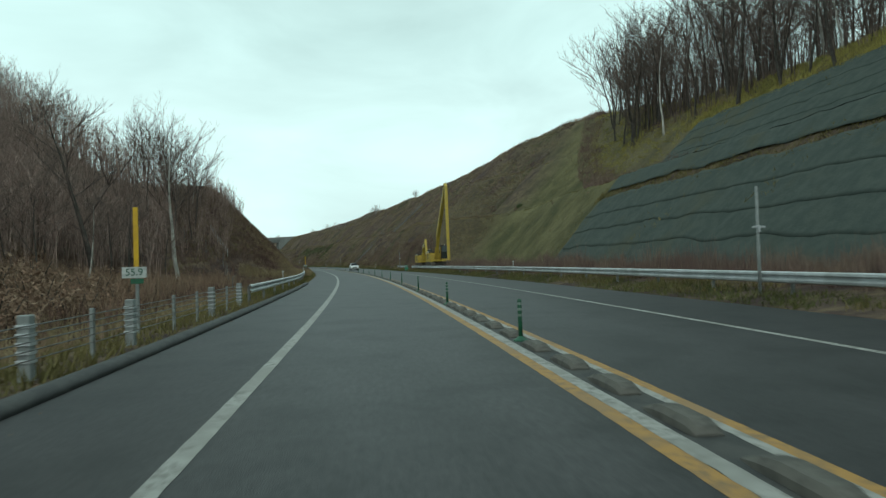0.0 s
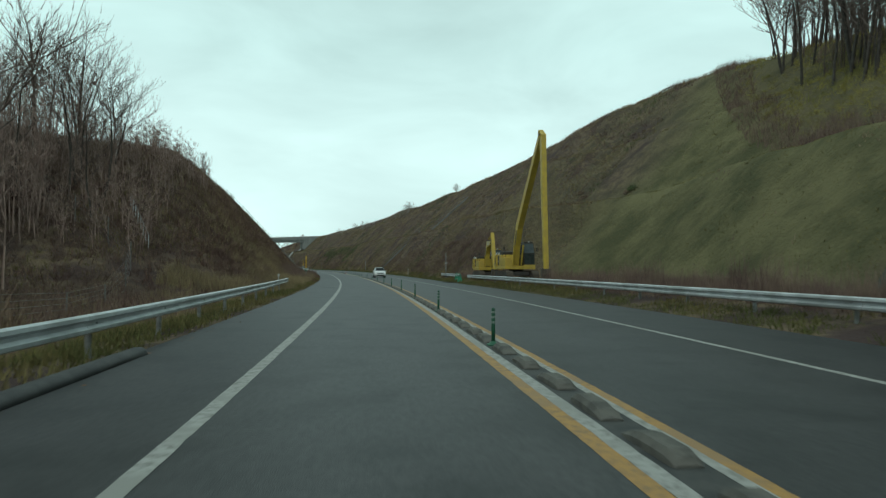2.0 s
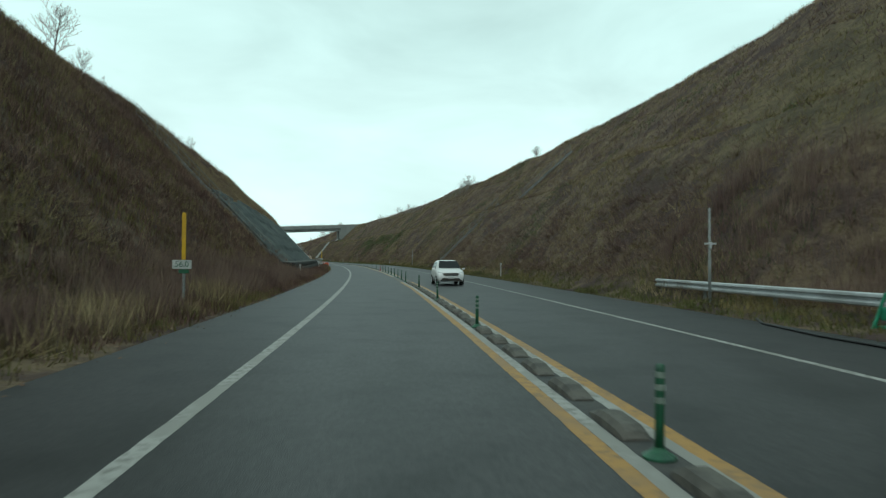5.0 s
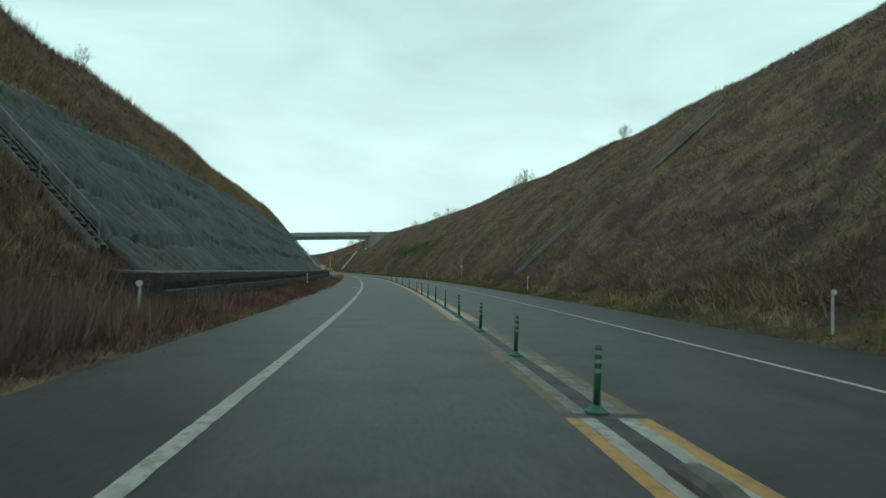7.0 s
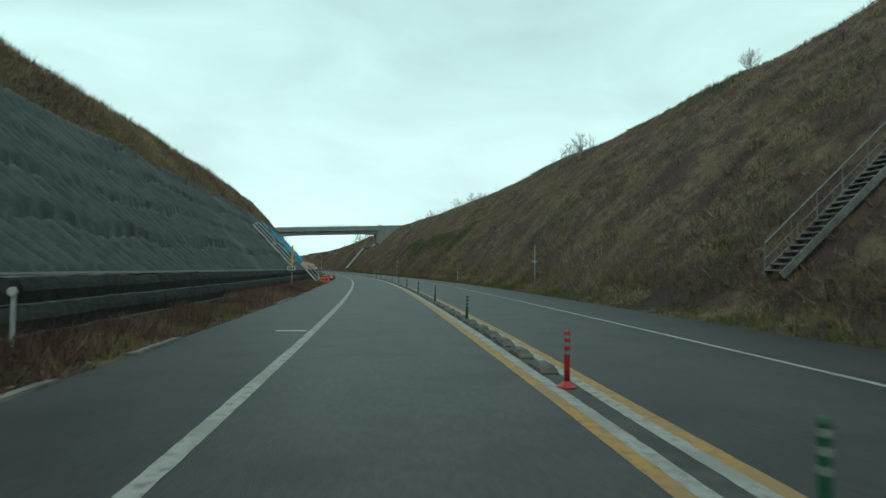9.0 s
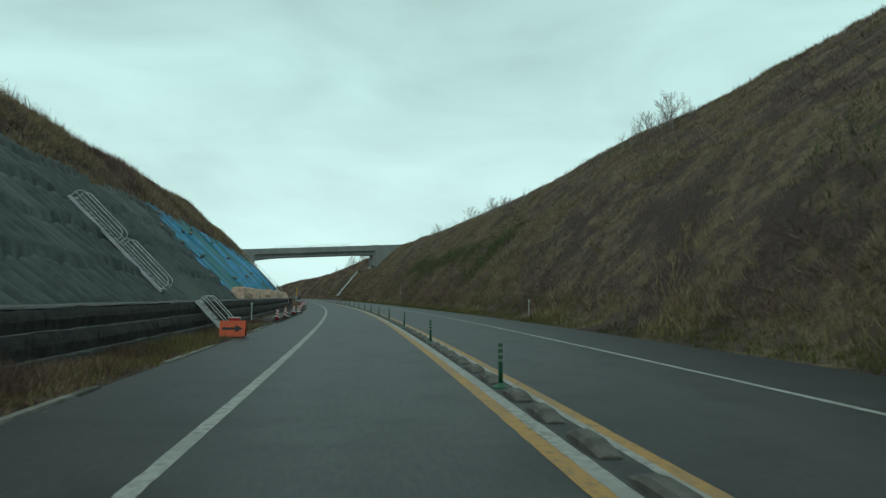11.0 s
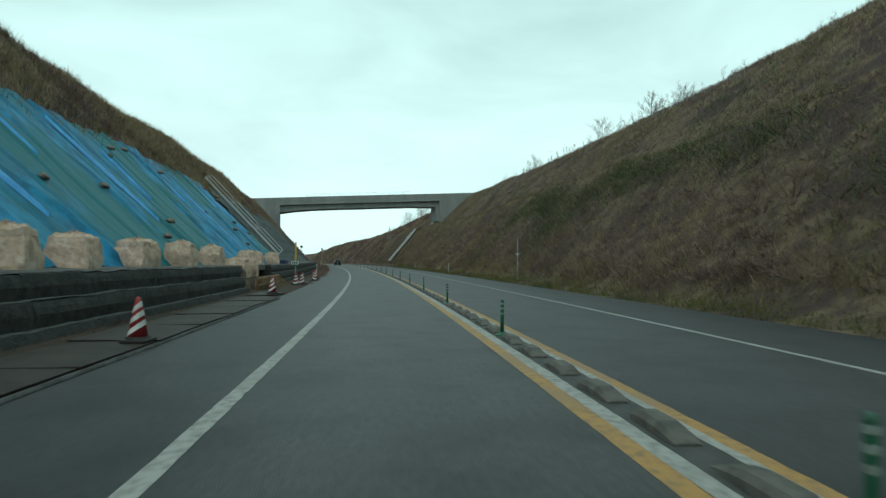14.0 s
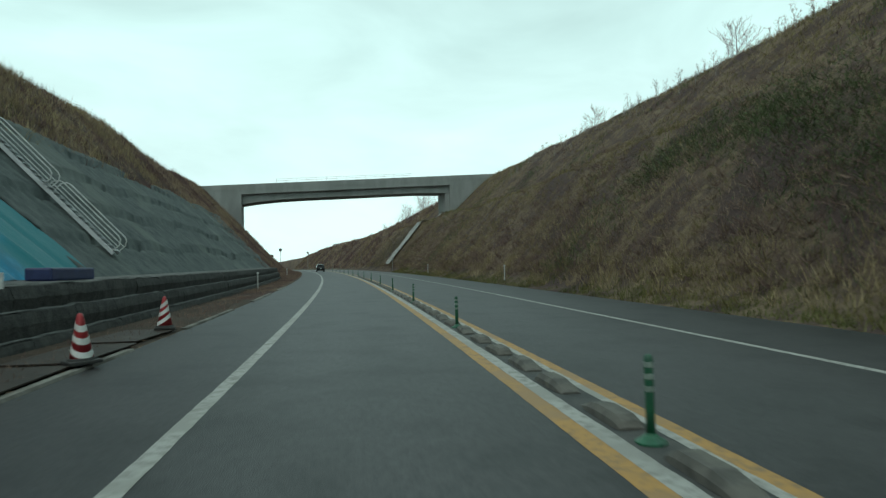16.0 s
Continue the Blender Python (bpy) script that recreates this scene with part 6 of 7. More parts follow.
def grow(rng, height, spread, trunk_r, fork=0.35, limbs=9, twigs=5, lean=0.06):
    """Bars of the trunk and of the crown of a bare tree."""
    trunk, crown, fine = [], [], []
    p, d, n = np.zeros(3), np.array([rng.uniform(-lean, lean), rng.uniform(-lean, lean), 1.0]), 9
    spine = [p.copy()]
    p = p - np.array([0, 0, 0.4])
    for k in range(n):
        d = d + np.array([rng.uniform(-0.1, 0.1), rng.uniform(-0.1, 0.1), 0])
        d /= np.linalg.norm(d)
        q = p + d * (height * 0.9 + 0.4) / n
        trunk.append((p, q, trunk_r * (1 - k / n) ** 0.8 + 0.012, trunk_r * (1 - (k + 1) / n) ** 0.8 + 0.012))
        p = q
        spine.append(p.copy())

    def shoot(p, d, length, r, level):
        steps = 4 if level == 0 else 3 if level == 1 else 2
        for k in range(steps):
            d = d + np.array([rng.uniform(-0.22, 0.22), rng.uniform(-0.22, 0.22), rng.uniform(-0.06, 0.2)])
            d /= np.linalg.norm(d)
            q = p + d * length / steps
            (crown if level < 2 else fine).append((p, q, r * (1 - k / steps) + 0.010, r * (1 - (k + 1) / steps) + 0.010))
            p = q
            if level < 2:
                for _ in range(2):
                    side = np.array([rng.uniform(-1, 1), rng.uniform(-1, 1), rng.uniform(-0.1, 0.9)])
                    shoot(p, d * 0.7 + side * 0.75, length * rng.uniform(0.38, 0.6), r * 0.5, level + 1)

    for k in range(limbs):
        f = fork + (1 - fork) * (k + rng.random()) / limbs
        i = min(n - 1, int(f * n))
        at = spine[i] + (spine[i + 1] - spine[i]) * (f * n - i)
        q = k * 2.4 + rng.uniform(-0.5, 0.5)
        d = np.array([math.cos(q), math.sin(q), rng.uniform(0.5, 1.3)])
        shoot(at, d / np.linalg.norm(d), spread * (1.15 - 0.75 * f) * rng.uniform(0.8, 1.15), trunk_r * 0.42 * (1.15 - f), 0)
    return trunk, crown, fine


def slivers(segs):
    """One thin triangle for each fine twig."""
    a, b = np.array([x[0] for x in segs]), np.array([x[1] for x in segs])
    w = np.cross(b - a, np.random.default_rng(len(segs)).normal(0, 1, a.shape))
    w *= (np.array([x[2] for x in segs]) * 1.1)[:, None] / (np.linalg.norm(w, axis=1, keepdims=True) + 1e-9)
    return np.stack([a - w, a + w, b], 1).reshape(-1, 3)


def branches_mesh(name, segs, fine, mat):
    """Stout branches as bars, fine twigs as slivers, in one mesh."""
    me = tubes_mesh(name, segs, 3, mat)
    v = np.empty(len(me.vertices) * 3, np.float32)
    me.vertices.foreach_get("co", v)
    t = np.empty(len(me.polygons) * 3, np.int32)
    me.loops.foreach_get("vertex_index", t)
    bpy.data.meshes.remove(me)
    v, t, s = v.reshape(-1, 3), t.reshape(-1, 3), slivers(fine)
    me = triangles(name, np.concatenate([v, s]), np.concatenate([t, np.arange(len(s)).reshape(-1, 3) + len(v)]))
    me.materials.append(mat)
    return me


def bare_tree(seed, height, spread, r, bark, twig, lab, group, **more):
    rng = random.Random(seed)
    trunk, crown, fine = grow(rng, height, spread, r, **more)
    ob = thing("bare_tree", lab, "tree", group)
    new("trunk", tubes_mesh("trunk", trunk, 7, bark)).parent = ob
    new("crown", branches_mesh("crown", crown, fine, twig)).parent = ob
    return ob


def plant(kinds, spots, rng, lift=-0.1):
    for k, (s, la, size) in enumerate(spots):
        src = kinds[k % len(kinds)]
        m = Matrix.Translation(ground_point(s, la, lift)) @ Matrix.Rotation(rng.uniform(0, 6.28), 4, "Z") @ Matrix.Diagonal((size, size, size, 1))
        if "placed" not in src:
            src["placed"] = 1
            ob = src
        else:
            ob = copy_thing(src, m)
        ob.matrix_world = m


WOOD = "bare trees of the hillside wood"
woods = [bare_tree(100 + k, 11.5 + k % 3, 4.8 + 0.6 * (k % 4), 0.105 + 0.02 * (k % 3), bark_grey, twig_brown, "bare grey-barked tree in the hillside wood", WOOD, fork=0.27 + 0.05 * (k % 3), limbs=10, lean=0.14) for k in range(7)]
woods += [bare_tree(140 + k, 11 + k, 3.0, 0.11, bark_birch, twig_brown, "slim bare birch with a white trunk in the wood", WOOD, fork=0.5, limbs=8) for k in range(1)]
rng = random.Random(77)
spots = []
while len(spots) < 100:                       # left hill
    s, la = rng.uniform(8, 112), -rng.uniform(24, 66)
    if -la < 0.37 * (s - 37):
        continue
    spots.append((s, la, rng.uniform(0.5, 0.8)))
while len(spots) < 220:                      # right hill
    s = rng.uniform(12, 118)
    back = float(np.interp(s, SETBACK_S, SETBACK))
    la = max(back + 31.5, float(hollow_edge(s)) + 6.5) + 26 * rng.random() ** 1.5
    spots.append((s, la, rng.uniform(1.0, 1.5)))
spots += [(98, 44.6, 0.8), (95.5, 43.2, 0.7), (152.9, 73.9, 0.8), (150.5, 76, 0.65), (92, 41, 0.75), (101, 48, 0.9), (118, 52.5, 0.8), (122, 55, 0.9), (113, 51, 0.75), (108, 49, 0.85), (146, 72, 0.6)]
spots += [(52, -17.5, 0.6), (61, -19, 0.65), (67, -16.5, 0.5), (72, -21, 0.7), (56, -22, 0.7)]
spots += [(98, -20.2, 0.62), (101, -20.4, 0.7), (104, -20.8, 0.75), (107, -21.6, 0.7), (110, -22.6, 0.75), (100, -22.6, 0.7), (102, -22.9, 0.8), (104, -23.2, 0.85), (106, -24.0, 0.8), (108, -24.8, 0.9), (111, -26, 0.85), (104, -27, 1.0), (99, -26, 0.95), (111, -30, 0.9), (107, -28, 0.9)]
plant(woods, spots, rng)


def thicket(name, spots, mat, lab, seed):
    """Many slender stems with a few forks each, as one mass."""
    rng = random.Random(seed)
    segs, fine = [], []
    for s, la, h in spots:
        p = np.array(ground_point(s, la, -0.2))
        d = np.array([rng.uniform(-0.08, 0.08), rng.uniform(-0.08, 0.08), 1.0])
        r = 0.012 * h
        for k in range(5):
            d = d + np.array([rng.uniform(-0.09, 0.09), rng.uniform(-0.09, 0.09), 0])
            q = p + d * h / 5
            segs.append((p, q, r * (1 - k / 5) + 0.008, r * (1 - (k + 1) / 5) + 0.008))
            for _ in range(0 if k < 1 else 5):
                e = np.array([rng.uniform(-1, 1), rng.uniform(-1, 1), rng.uniform(0.4, 1.5)])
                e /= np.linalg.norm(e)
                m = q + e * h * rng.uniform(0.12, 0.26)
                fine.append((q, m, 0.016, 0.010))
                for _ in range(3):
                    g = e + np.array([rng.uniform(-0.8, 0.8), rng.uniform(-0.8, 0.8), rng.uniform(0, 0.6)])
                    fine.append((m, m + g * h * rng.uniform(0.06, 0.14), 0.012, 0.005))
            p = q
    tagged(new(name, branches_mesh(name, segs, fine, mat)), lab, "thicket", kind="stuff")


near = []
for _ in range(1100):
    s, la = rng.uniform(4, 112), -(19 + 42 * rng.random())
    if -la < 0.37 * (s - 37) + 1 or s < 70 and -la < 27:
        continue
    near.append((s, la, rng.uniform(2.8, 7.2)))
for _ in range(1000):
    s, la = rng.uniform(50, 114), -rng.uniform(23, 52)
    if -la > 0.34 * (s - 37):
        near.append((s, la, rng.uniform(3.4, 7.2)))
near += [(rng.uniform(62, 112), -rng.uniform(26, 52), rng.uniform(3.5, 7.5)) for _ in range(650)]
thicket("bare_thicket", near, twig_red, "dense bare young trees filling the hillside wood", 5)
near = []
for _ in range(1250):
    s = rng.uniform(0, 120)
    back = float(np.interp(s, SETBACK_S, SETBACK))
    near.append((s, max(back + 33, float(hollow_edge(s)) + 8) + 26 * rng.random(), rng.uniform(3.5, 9.0)))
thicket("bare_thicket", near, twig_brown, "dense bare young trees along the top of the bank", 6)
near = [(rng.uniform(94, 118), -rng.uniform(15.5, 27), rng.uniform(1.0, 3.4)) for _ in range(420)]
thicket("bare_thicket", near, twig_red, "low bare brush over the end of the wooded hill", 8)
birch = bare_tree(9, 16.2, 9.0, 0.23, bark_birch, twig_brown, "tall lone birch with a white trunk and bare crown", "", fork=0.45, limbs=13)
birch.matrix_world = Matrix.Translation(ground_point(80.0, -18.3, -0.1)) @ Matrix.Rotation(1.2, 4, "Z")
big = bare_tree(31, 15.5, 6.5, 0.24, bark_grey, twig_brown, "large bare tree at the edge of the wood", "", fork=0.35, limbs=11)
big.matrix_world = Matrix.Translation(ground_point(66, -22.0, -0.1))
saplings = [bare_tree(60 + k, 4.2, 2.4, 0.06, twig_brown, twig_pale, "small bare sapling on the skyline of the bank", "saplings on the bank", fork=0.15, limbs=12) for k in range(3)]
plant(saplings, [(231.3, 52.7, 0.7), (252, 46.7, 0.72), (251.4, 46.5, 0.6), (290, 40.0, 1.05), (296, 40.6, 0.75), (345, 37, 0.7), (352, 36.5, 0.9), (366, 36, 0.8), (392, 34, 0.7), (153, -22.8, 0.95), (158, -22.9, 0.5), (190, -21.8, 0.4), (470, 32, 1.2), (490, 32, 1.3), (505, 30, 1.1), (478, 34, 1.0), (205, 57, 0.5)], rng)


# ---------------------------------------------------------------- shrubs, weeds and grass
def tufts(name, s, lat, height, width, blades, mat, lab, seed, lean=0.35, lift=0.0, leafy=0, over=None, leaf=0.6):
    """Upright blades in tufts; height an array, leafy the number of small leaves on each blade."""
    g = np.random.default_rng(seed)
    n = len(s)
    s, lat, height = np.repeat(s, blades), np.repeat(lat, blades), np.repeat(height, blades)
    m = len(s)
    s, lat = s + g.normal(0, 0.12, m), lat + g.normal(0, 0.12, m)
    base = on_road(s, lat, (over or ground_up)(s, lat) + lift - 0.05)
    h = height * g.uniform(0.45, 1.1, m)
    tip = base + np.stack([g.normal(0, lean, m) * h, g.normal(0, lean, m) * h, h], -1)
    q = g.uniform(0, np.pi, m)
    w = (np.repeat(np.broadcast_to(width, n), blades) * g.uniform(0.5, 1.3, m))[:, None] * np.stack([np.cos(q), np.sin(q), 0 * q], -1)
    v = [np.stack([base - w, base + w, tip], 1)]
    for k in range(leafy):
        f = g.uniform(0.3, 1.0, m)[:, None]
        c = base + (tip - base) * f
        e = g.normal(0, 1, (m, 3)) * (0.025 + 0.03 * height[:, None]) * leaf
        e2 = g.normal(0, 1, (m, 3)) * (0.012 + 0.012 * height[:, None]) * leaf
        v.append(np.stack([c, c + e + e2, c + e - e2], 1))
    v = np.concatenate(v, 0).reshape(-1, 3)
    me = triangles(name, v, np.arange(len(v)).reshape(-1, 3))
    me.materials.append(mat)
    return tagged(new(name, me), lab, name.replace("_", " "), kind="stuff")


def clumps(name, s, lat, size, blades, mat, lab, seed, lift=0.0, wide=0.013):
    """Rounded tussocks and low bushes: slivers that spread from one root, as one mass."""
    g = np.random.default_rng(seed)
    root = on_road(s, lat, ground_up(s, lat) + lift - 0.08)
    m = len(s) * blades
    size = np.repeat(size * g.uniform(0.6, 1.25, len(s)), blades)
    root = np.repeat(root, blades, 0)
    az, up = g.uniform(0, 2 * np.pi, m), np.arcsin(g.uniform(0.12, 1.0, m))
    d = np.stack([np.cos(az) * np.cos(up), np.sin(az) * np.cos(up), 0.85 * np.sin(up)], -1)
    start = root + d * [1, 1, 0.2] * (size * g.uniform(0.0, 0.5, m))[:, None]
    tip = root + d * (size * g.uniform(0.55, 1.05, m))[:, None]
    side = np.cross(d, g.normal(0, 1, (m, 3)))
    side *= (wide * size * g.uniform(0.5, 1.4, m) / (np.linalg.norm(side, axis=1) + 1e-9))[:, None]
    v = np.stack([start - side, start + side, tip], 1).reshape(-1, 3)
    me = triangles(name, v, np.arange(3 * m).reshape(-1, 3))
    me.materials.append(mat)
    return tagged(new(name, me), lab, name.replace("_", " "), kind="stuff")


def scatter(count, s0, s1, l0, l1, seed, keep=None):
    g = np.random.default_rng(seed)
    s, la = g.uniform(s0, s1, count), g.uniform(l0, l1, count)
    if keep is not None:
        ok = keep(s, la)
        s, la = s[ok], la[ok]
    return s, la


def patchy(seed, size, a, z):
    return lambda s, la: clouds(s, la, seed, size) > a + (z - a) * np.random.default_rng(seed).random(len(s))


def soft_patch(seed, size, level, soft=0.1):
    """Keeps places inside large soft-edged patches."""
    return lambda s, la: clouds(s, la, seed, size) > level + np.random.default_rng(seed).normal(0, soft, len(s))


# verges
s, la = scatter(15000, 0, 420, 10.2, 12.0, 1, lambda s, la: clouds(s, la, 5, 3.0) > 0.35)
tufts("verge_grass", s, la, 0.10 + 0.30 * clouds(s, la, 6, 2.5), 0.02, 6, grass_green, "short green verge grass beside the road", 2)
s, la = scatter(11000, 0, 420, 10.8, 12.8, 3, lambda s, la: clouds(s, la, 8, 3.5) > 0.5)
tufts("verge_grass", s, la, 0.2 + 0.35 * clouds(s, la, 9, 2.0), 0.02, 5, grass_olive, "olive and yellow verge grass", 4)
s, la = scatter(5200, 0, 136, -7.5, -4.3, 5)
tufts("verge_grass", s, la, 0.12 + 0.3 * clouds(s, la, 12, 2.5), 0.02, 6, grass_olive, "olive and yellow verge grass", 6)
s, la = scatter(3400, 40, 136, -7.0, -4.4, 7, lambda s, la: clouds(s, la, 14, 4.0) > 0.45)
tufts("verge_grass", s, la, 0.15 + 0.25 * clouds(s, la, 12, 2.5), 0.02, 6, grass_green, "short green verge grass beside the road", 8)
s, la = scatter(13000, 112, 257, -6.2, -4.35, 9, lambda s, la: np.random.default_rng(6).random(len(s)) < ease(110, 126, s))
tufts("roadside_weeds", s, la, (0.12 + 0.85 * clouds(s, la, 15, 2.0)) * (0.4 + 0.6 * ease(4.3, 5.4, -la)) * (1 - 0.6 * ease(228, 240, s)), 0.012, 7, weed_red, "reddish brown dead weeds along the verge", 10, lean=0.42, leafy=1, leaf=0.35)
s, la = scatter(5000, 126, 257, -6.1, -4.3, 109, soft_patch(15, 5.0, 0.5))
tufts("verge_grass", s, la, 0.12 + 0.4 * clouds(s, la, 12, 2.5), 0.014, 6, grass_olive, "olive grass among the verge weeds", 110)
s, la = scatter(900, 262, 306, -6.25, -5.7, 11)
tufts("roadside_weeds", s, la, 0.08 + 0.22 * clouds(s, la, 15, 3.0), 0.010, 6, weed_dark, "reddish brown dead weeds along the verge", 12)
s, la = scatter(3600, 319, 425, -6.2, -4.5, 13)
tufts("roadside_weeds", s, la, (0.12 + 0.5 * clouds(s, la, 16, 3.0)) * (0.5 + 0.9 * ease(375, 395, s)), 0.012, 6, weed_dark, "reddish brown dead weeds along the verge", 14)
s, la = scatter(5200, 114, 168, -8.2, -5.0, 209, soft_patch(56, 4.0, 0.4, 0.08))
tufts("roadside_weeds", s, la, 0.5 + 0.9 * clouds(s, la, 57, 2.5), 0.013, 8, weed_dark, "tall dark brushwood along the foot of the bank", 210, lean=0.24)
# tall weeds behind the long rail
s, la = scatter(13000, 0, 132, 12.4, 17.5, 15, lambda s, la: (clouds(s, la, 18, 4.0) > 0.3) & ~((s > 90) & (s < 118) & (la < 17)))
tufts("tall_weeds", s, la, 0.4 + 2.6 * clouds(s, la, 19, 1.3) ** 2.5, 0.014, 7, weed_dark, "tall reddish dead weeds behind the guard rail", 16, lean=0.16)
# left bank: pale tall grass at its foot, red-brown weeds above
s, la = scatter(7500, 90, 130, -13.5, -4.9, 117, lambda s, la: clouds(s, la, 27, 4.0) > 0.46 + 0.03 * (-la - 5) + 0.006 * (s - 112))
tufts("bank_grass", s, la, 0.45 + 0.8 * clouds(s, la, 20, 3.0), 0.014, 8, grass_dry, "tall pale dry grass at the foot of the bank", 118, lean=0.25)
s, la = scatter(21000, 96, 166, -27, -6.2, 17)
tufts("bank_weeds", s, la, 0.3 + 0.6 * clouds(s, la, 20, 4.0), 0.018, 6, weed_red, "reddish brown dead weeds over the bank", 18)
s, la = scatter(9000, 100, 166, -26, -6.6, 19, soft_patch(22, 6.0, 0.54, 0.06))
tufts("bank_grass", s, la, 0.35 + 0.5 * clouds(s, la, 20, 4.0), 0.02, 5, grass_dry, "dry yellow grass over the bank", 20)
s, la = scatter(14000, 110, 166, -26, -6.0, 21, soft_patch(23, 6.0, 0.46, 0.06))
tufts("bank_grass", s, la, 0.25 + 0.4 * clouds(s, la, 20, 4.0), 0.022, 5, grass_olive, "olive autumn grass over the bank", 22)
s, la = scatter(21000, 166, 430, -26, -13.6, 23)
tufts("bank_weeds", s, la, 0.3 + 0.65 * clouds(s, la, 20, 4.0), 0.025, 4, weed_brown, "brown dead weeds over the bank", 24)
s, la = scatter(16000, 166, 430, -22, -13.8, 25, soft_patch(24, 9.0, 0.52, 0.06))
tufts("bank_grass", s, la, 0.35 + 0.6 * clouds(s, la, 26, 4.0), 0.022, 5, grass_dry, "dry yellow grass over the bank", 26)
s, la = scatter(12000, 386, 470, -26, -6.0, 27)
tufts("bank_weeds", s, la, 0.3 + 0.6 * clouds(s, la, 20, 4.0), 0.04, 4, weed_brown, "brown dead weeds over the bank", 28)


# right bank
def right_side(count, s0, s1, seed, keep, far=42):
    """Places on the right bank, denser towards its foot."""
    g = np.random.default_rng(seed)
    s, la = g.uniform(s0, s1, count), 12.1 + far * g.random(count) ** 1.6
    ok = keep(s, la)
    return s[ok], la[ok]


def mown(s, la):
    return (s > 66) & (la > 18) & (s < 112 + 0.62 * (la - 16) + 14 * (clouds(s, la, 21, 9.0) - 0.5)) & (la < hollow_edge(s))


unmown = lambda s, la: ~((s < 72) & (la - np.interp(s, SETBACK_S, SETBACK) < 31.5)) & ~mown(s, la) & ~((s < 130) & (la > hollow_edge(s)))
brush_h = lambda s, la: (0.22 + 0.5 * clouds(s, la, 34, 3.0)) * (1 + 0.7 * (1 - ease(12, 16, la)) * clouds(s, la, 31, 6.0))
s, la = right_side(85000, 66, 480, 29, lambda s, la: unmown(s, la) & ((s < 350) | (np.random.default_rng(12).random(len(s)) < 0.55)))
tufts("bank_weeds", s, la, brush_h(s, la), 0.010 + 0.0008 * (la - 12), 3, weed_brown, "brown dead weeds over the bank", 30, lean=0.6)
dry = soft_patch(35, 8.0, 0.57, 0.06)
bench = lambda s, la: (np.abs(la - 23.6) < 1.4) & (clouds(s, la, 37, 10.0) > 0.45) | (np.abs(la - 36.2) < 1.3) & (clouds(s, la, 40, 10.0) > 0.4)
s, la = right_side(66000, 110, 470, 31, lambda s, la: unmown(s, la) & (dry(s, la) | bench(s, la)))
tufts("bank_grass", s, la, 0.28 + 0.45 * clouds(s, la, 36, 4.0), 0.009 + 0.0006 * (la - 12), 4, grass_dry, "dry yellow grass over the bank", 32, lean=0.55)
olive = soft_patch(43, 10.0, 0.54, 0.06)
s, la = right_side(60000, 110, 470, 33, lambda s, la: unmown(s, la) & olive(s, la))
tufts("bank_grass", s, la, 0.22 + 0.4 * clouds(s, la, 36, 4.0), 0.012 + 0.0007 * (la - 12), 4, grass_olive, "olive autumn grass over the bank", 34, lean=0.4)
green = soft_patch(38, 7.0, 0.64, 0.04)
s, la = right_side(90000, 105, 440, 133, lambda s, la: unmown(s, la) & green(s, la))
tufts("leafy_brambles", s, la, 0.25 + 0.4 * clouds(s, la, 36, 3.0), 0.014 + 0.0007 * (la - 12), 3, leaf_dark, "patches of low green brambles on the bank", 134, lean=0.5, leafy=2)
# clumps of pale grass along the foot of the bank
s, la = scatter(9000, 120, 400, 11.2, 15.5, 151, soft_patch(52, 4.0, 0.62, 0.04))
tufts("bank_grass", s, la, 0.4 + 0.6 * clouds(s, la, 36, 3.0), 0.016, 6, grass_dry, "clumps of pale dry grass at the foot of the bank", 152, lean=0.45)
g = np.random.default_rng(160)
BRAMBLES = [(334, 17.5), (331, 15.3), (343.6, 18.1), (340.6, 18.5), (337, 18), (347, 17.4), (310, 18.9), (322.8, 19), (316, 19), (304.5, 18.4), (321, 18.6), (327, 17.4), (329.9, 15.7), (293.2, 18.7), (288.8, 19), (292, 15.6), (290, 17)]
at = np.array(BRAMBLES)[g.integers(0, len(BRAMBLES), 6500)]
s, la = at[:, 0] + g.normal(0, 2.2, 6500), at[:, 1] + g.normal(0, 0.9, 6500)
tufts("leafy_brambles", s, la, 0.25 + 0.35 * clouds(s, la, 36, 2.0), 0.022, 3, leaf_dark, "dense green brambles in streaks on the bank", 161, lean=1.1, leafy=2, leaf=1.0)
# mown slope
s, la = scatter(19000, 66, 160, 14, 58, 35, lambda s, la: (mown(s, la) | (s > 110) & (la < 50)) & (clouds(s, la, 39, 3.0) > 0.35))
tufts("bank_grass", s, la, 0.07 + 0.18 * clouds(s, la, 36, 4.0), 0.03, 4, grass_olive, "short olive grass on the mown bank", 36, lean=0.6)
s, la = scatter(2600, 74, 160, 18, 52, 139, lambda s, la: mown(s, la) & (clouds(s, la, 44, 6.0) > 0.62 + np.random.default_rng(4).normal(0, 0.07, len(s))))
tufts("bank_weeds", s, la, 0.15 + 0.35 * clouds(s, la, 36, 2.0), 0.03, 4, weed_brown, "brown weeds between the mown grass", 140, lean=0.5)
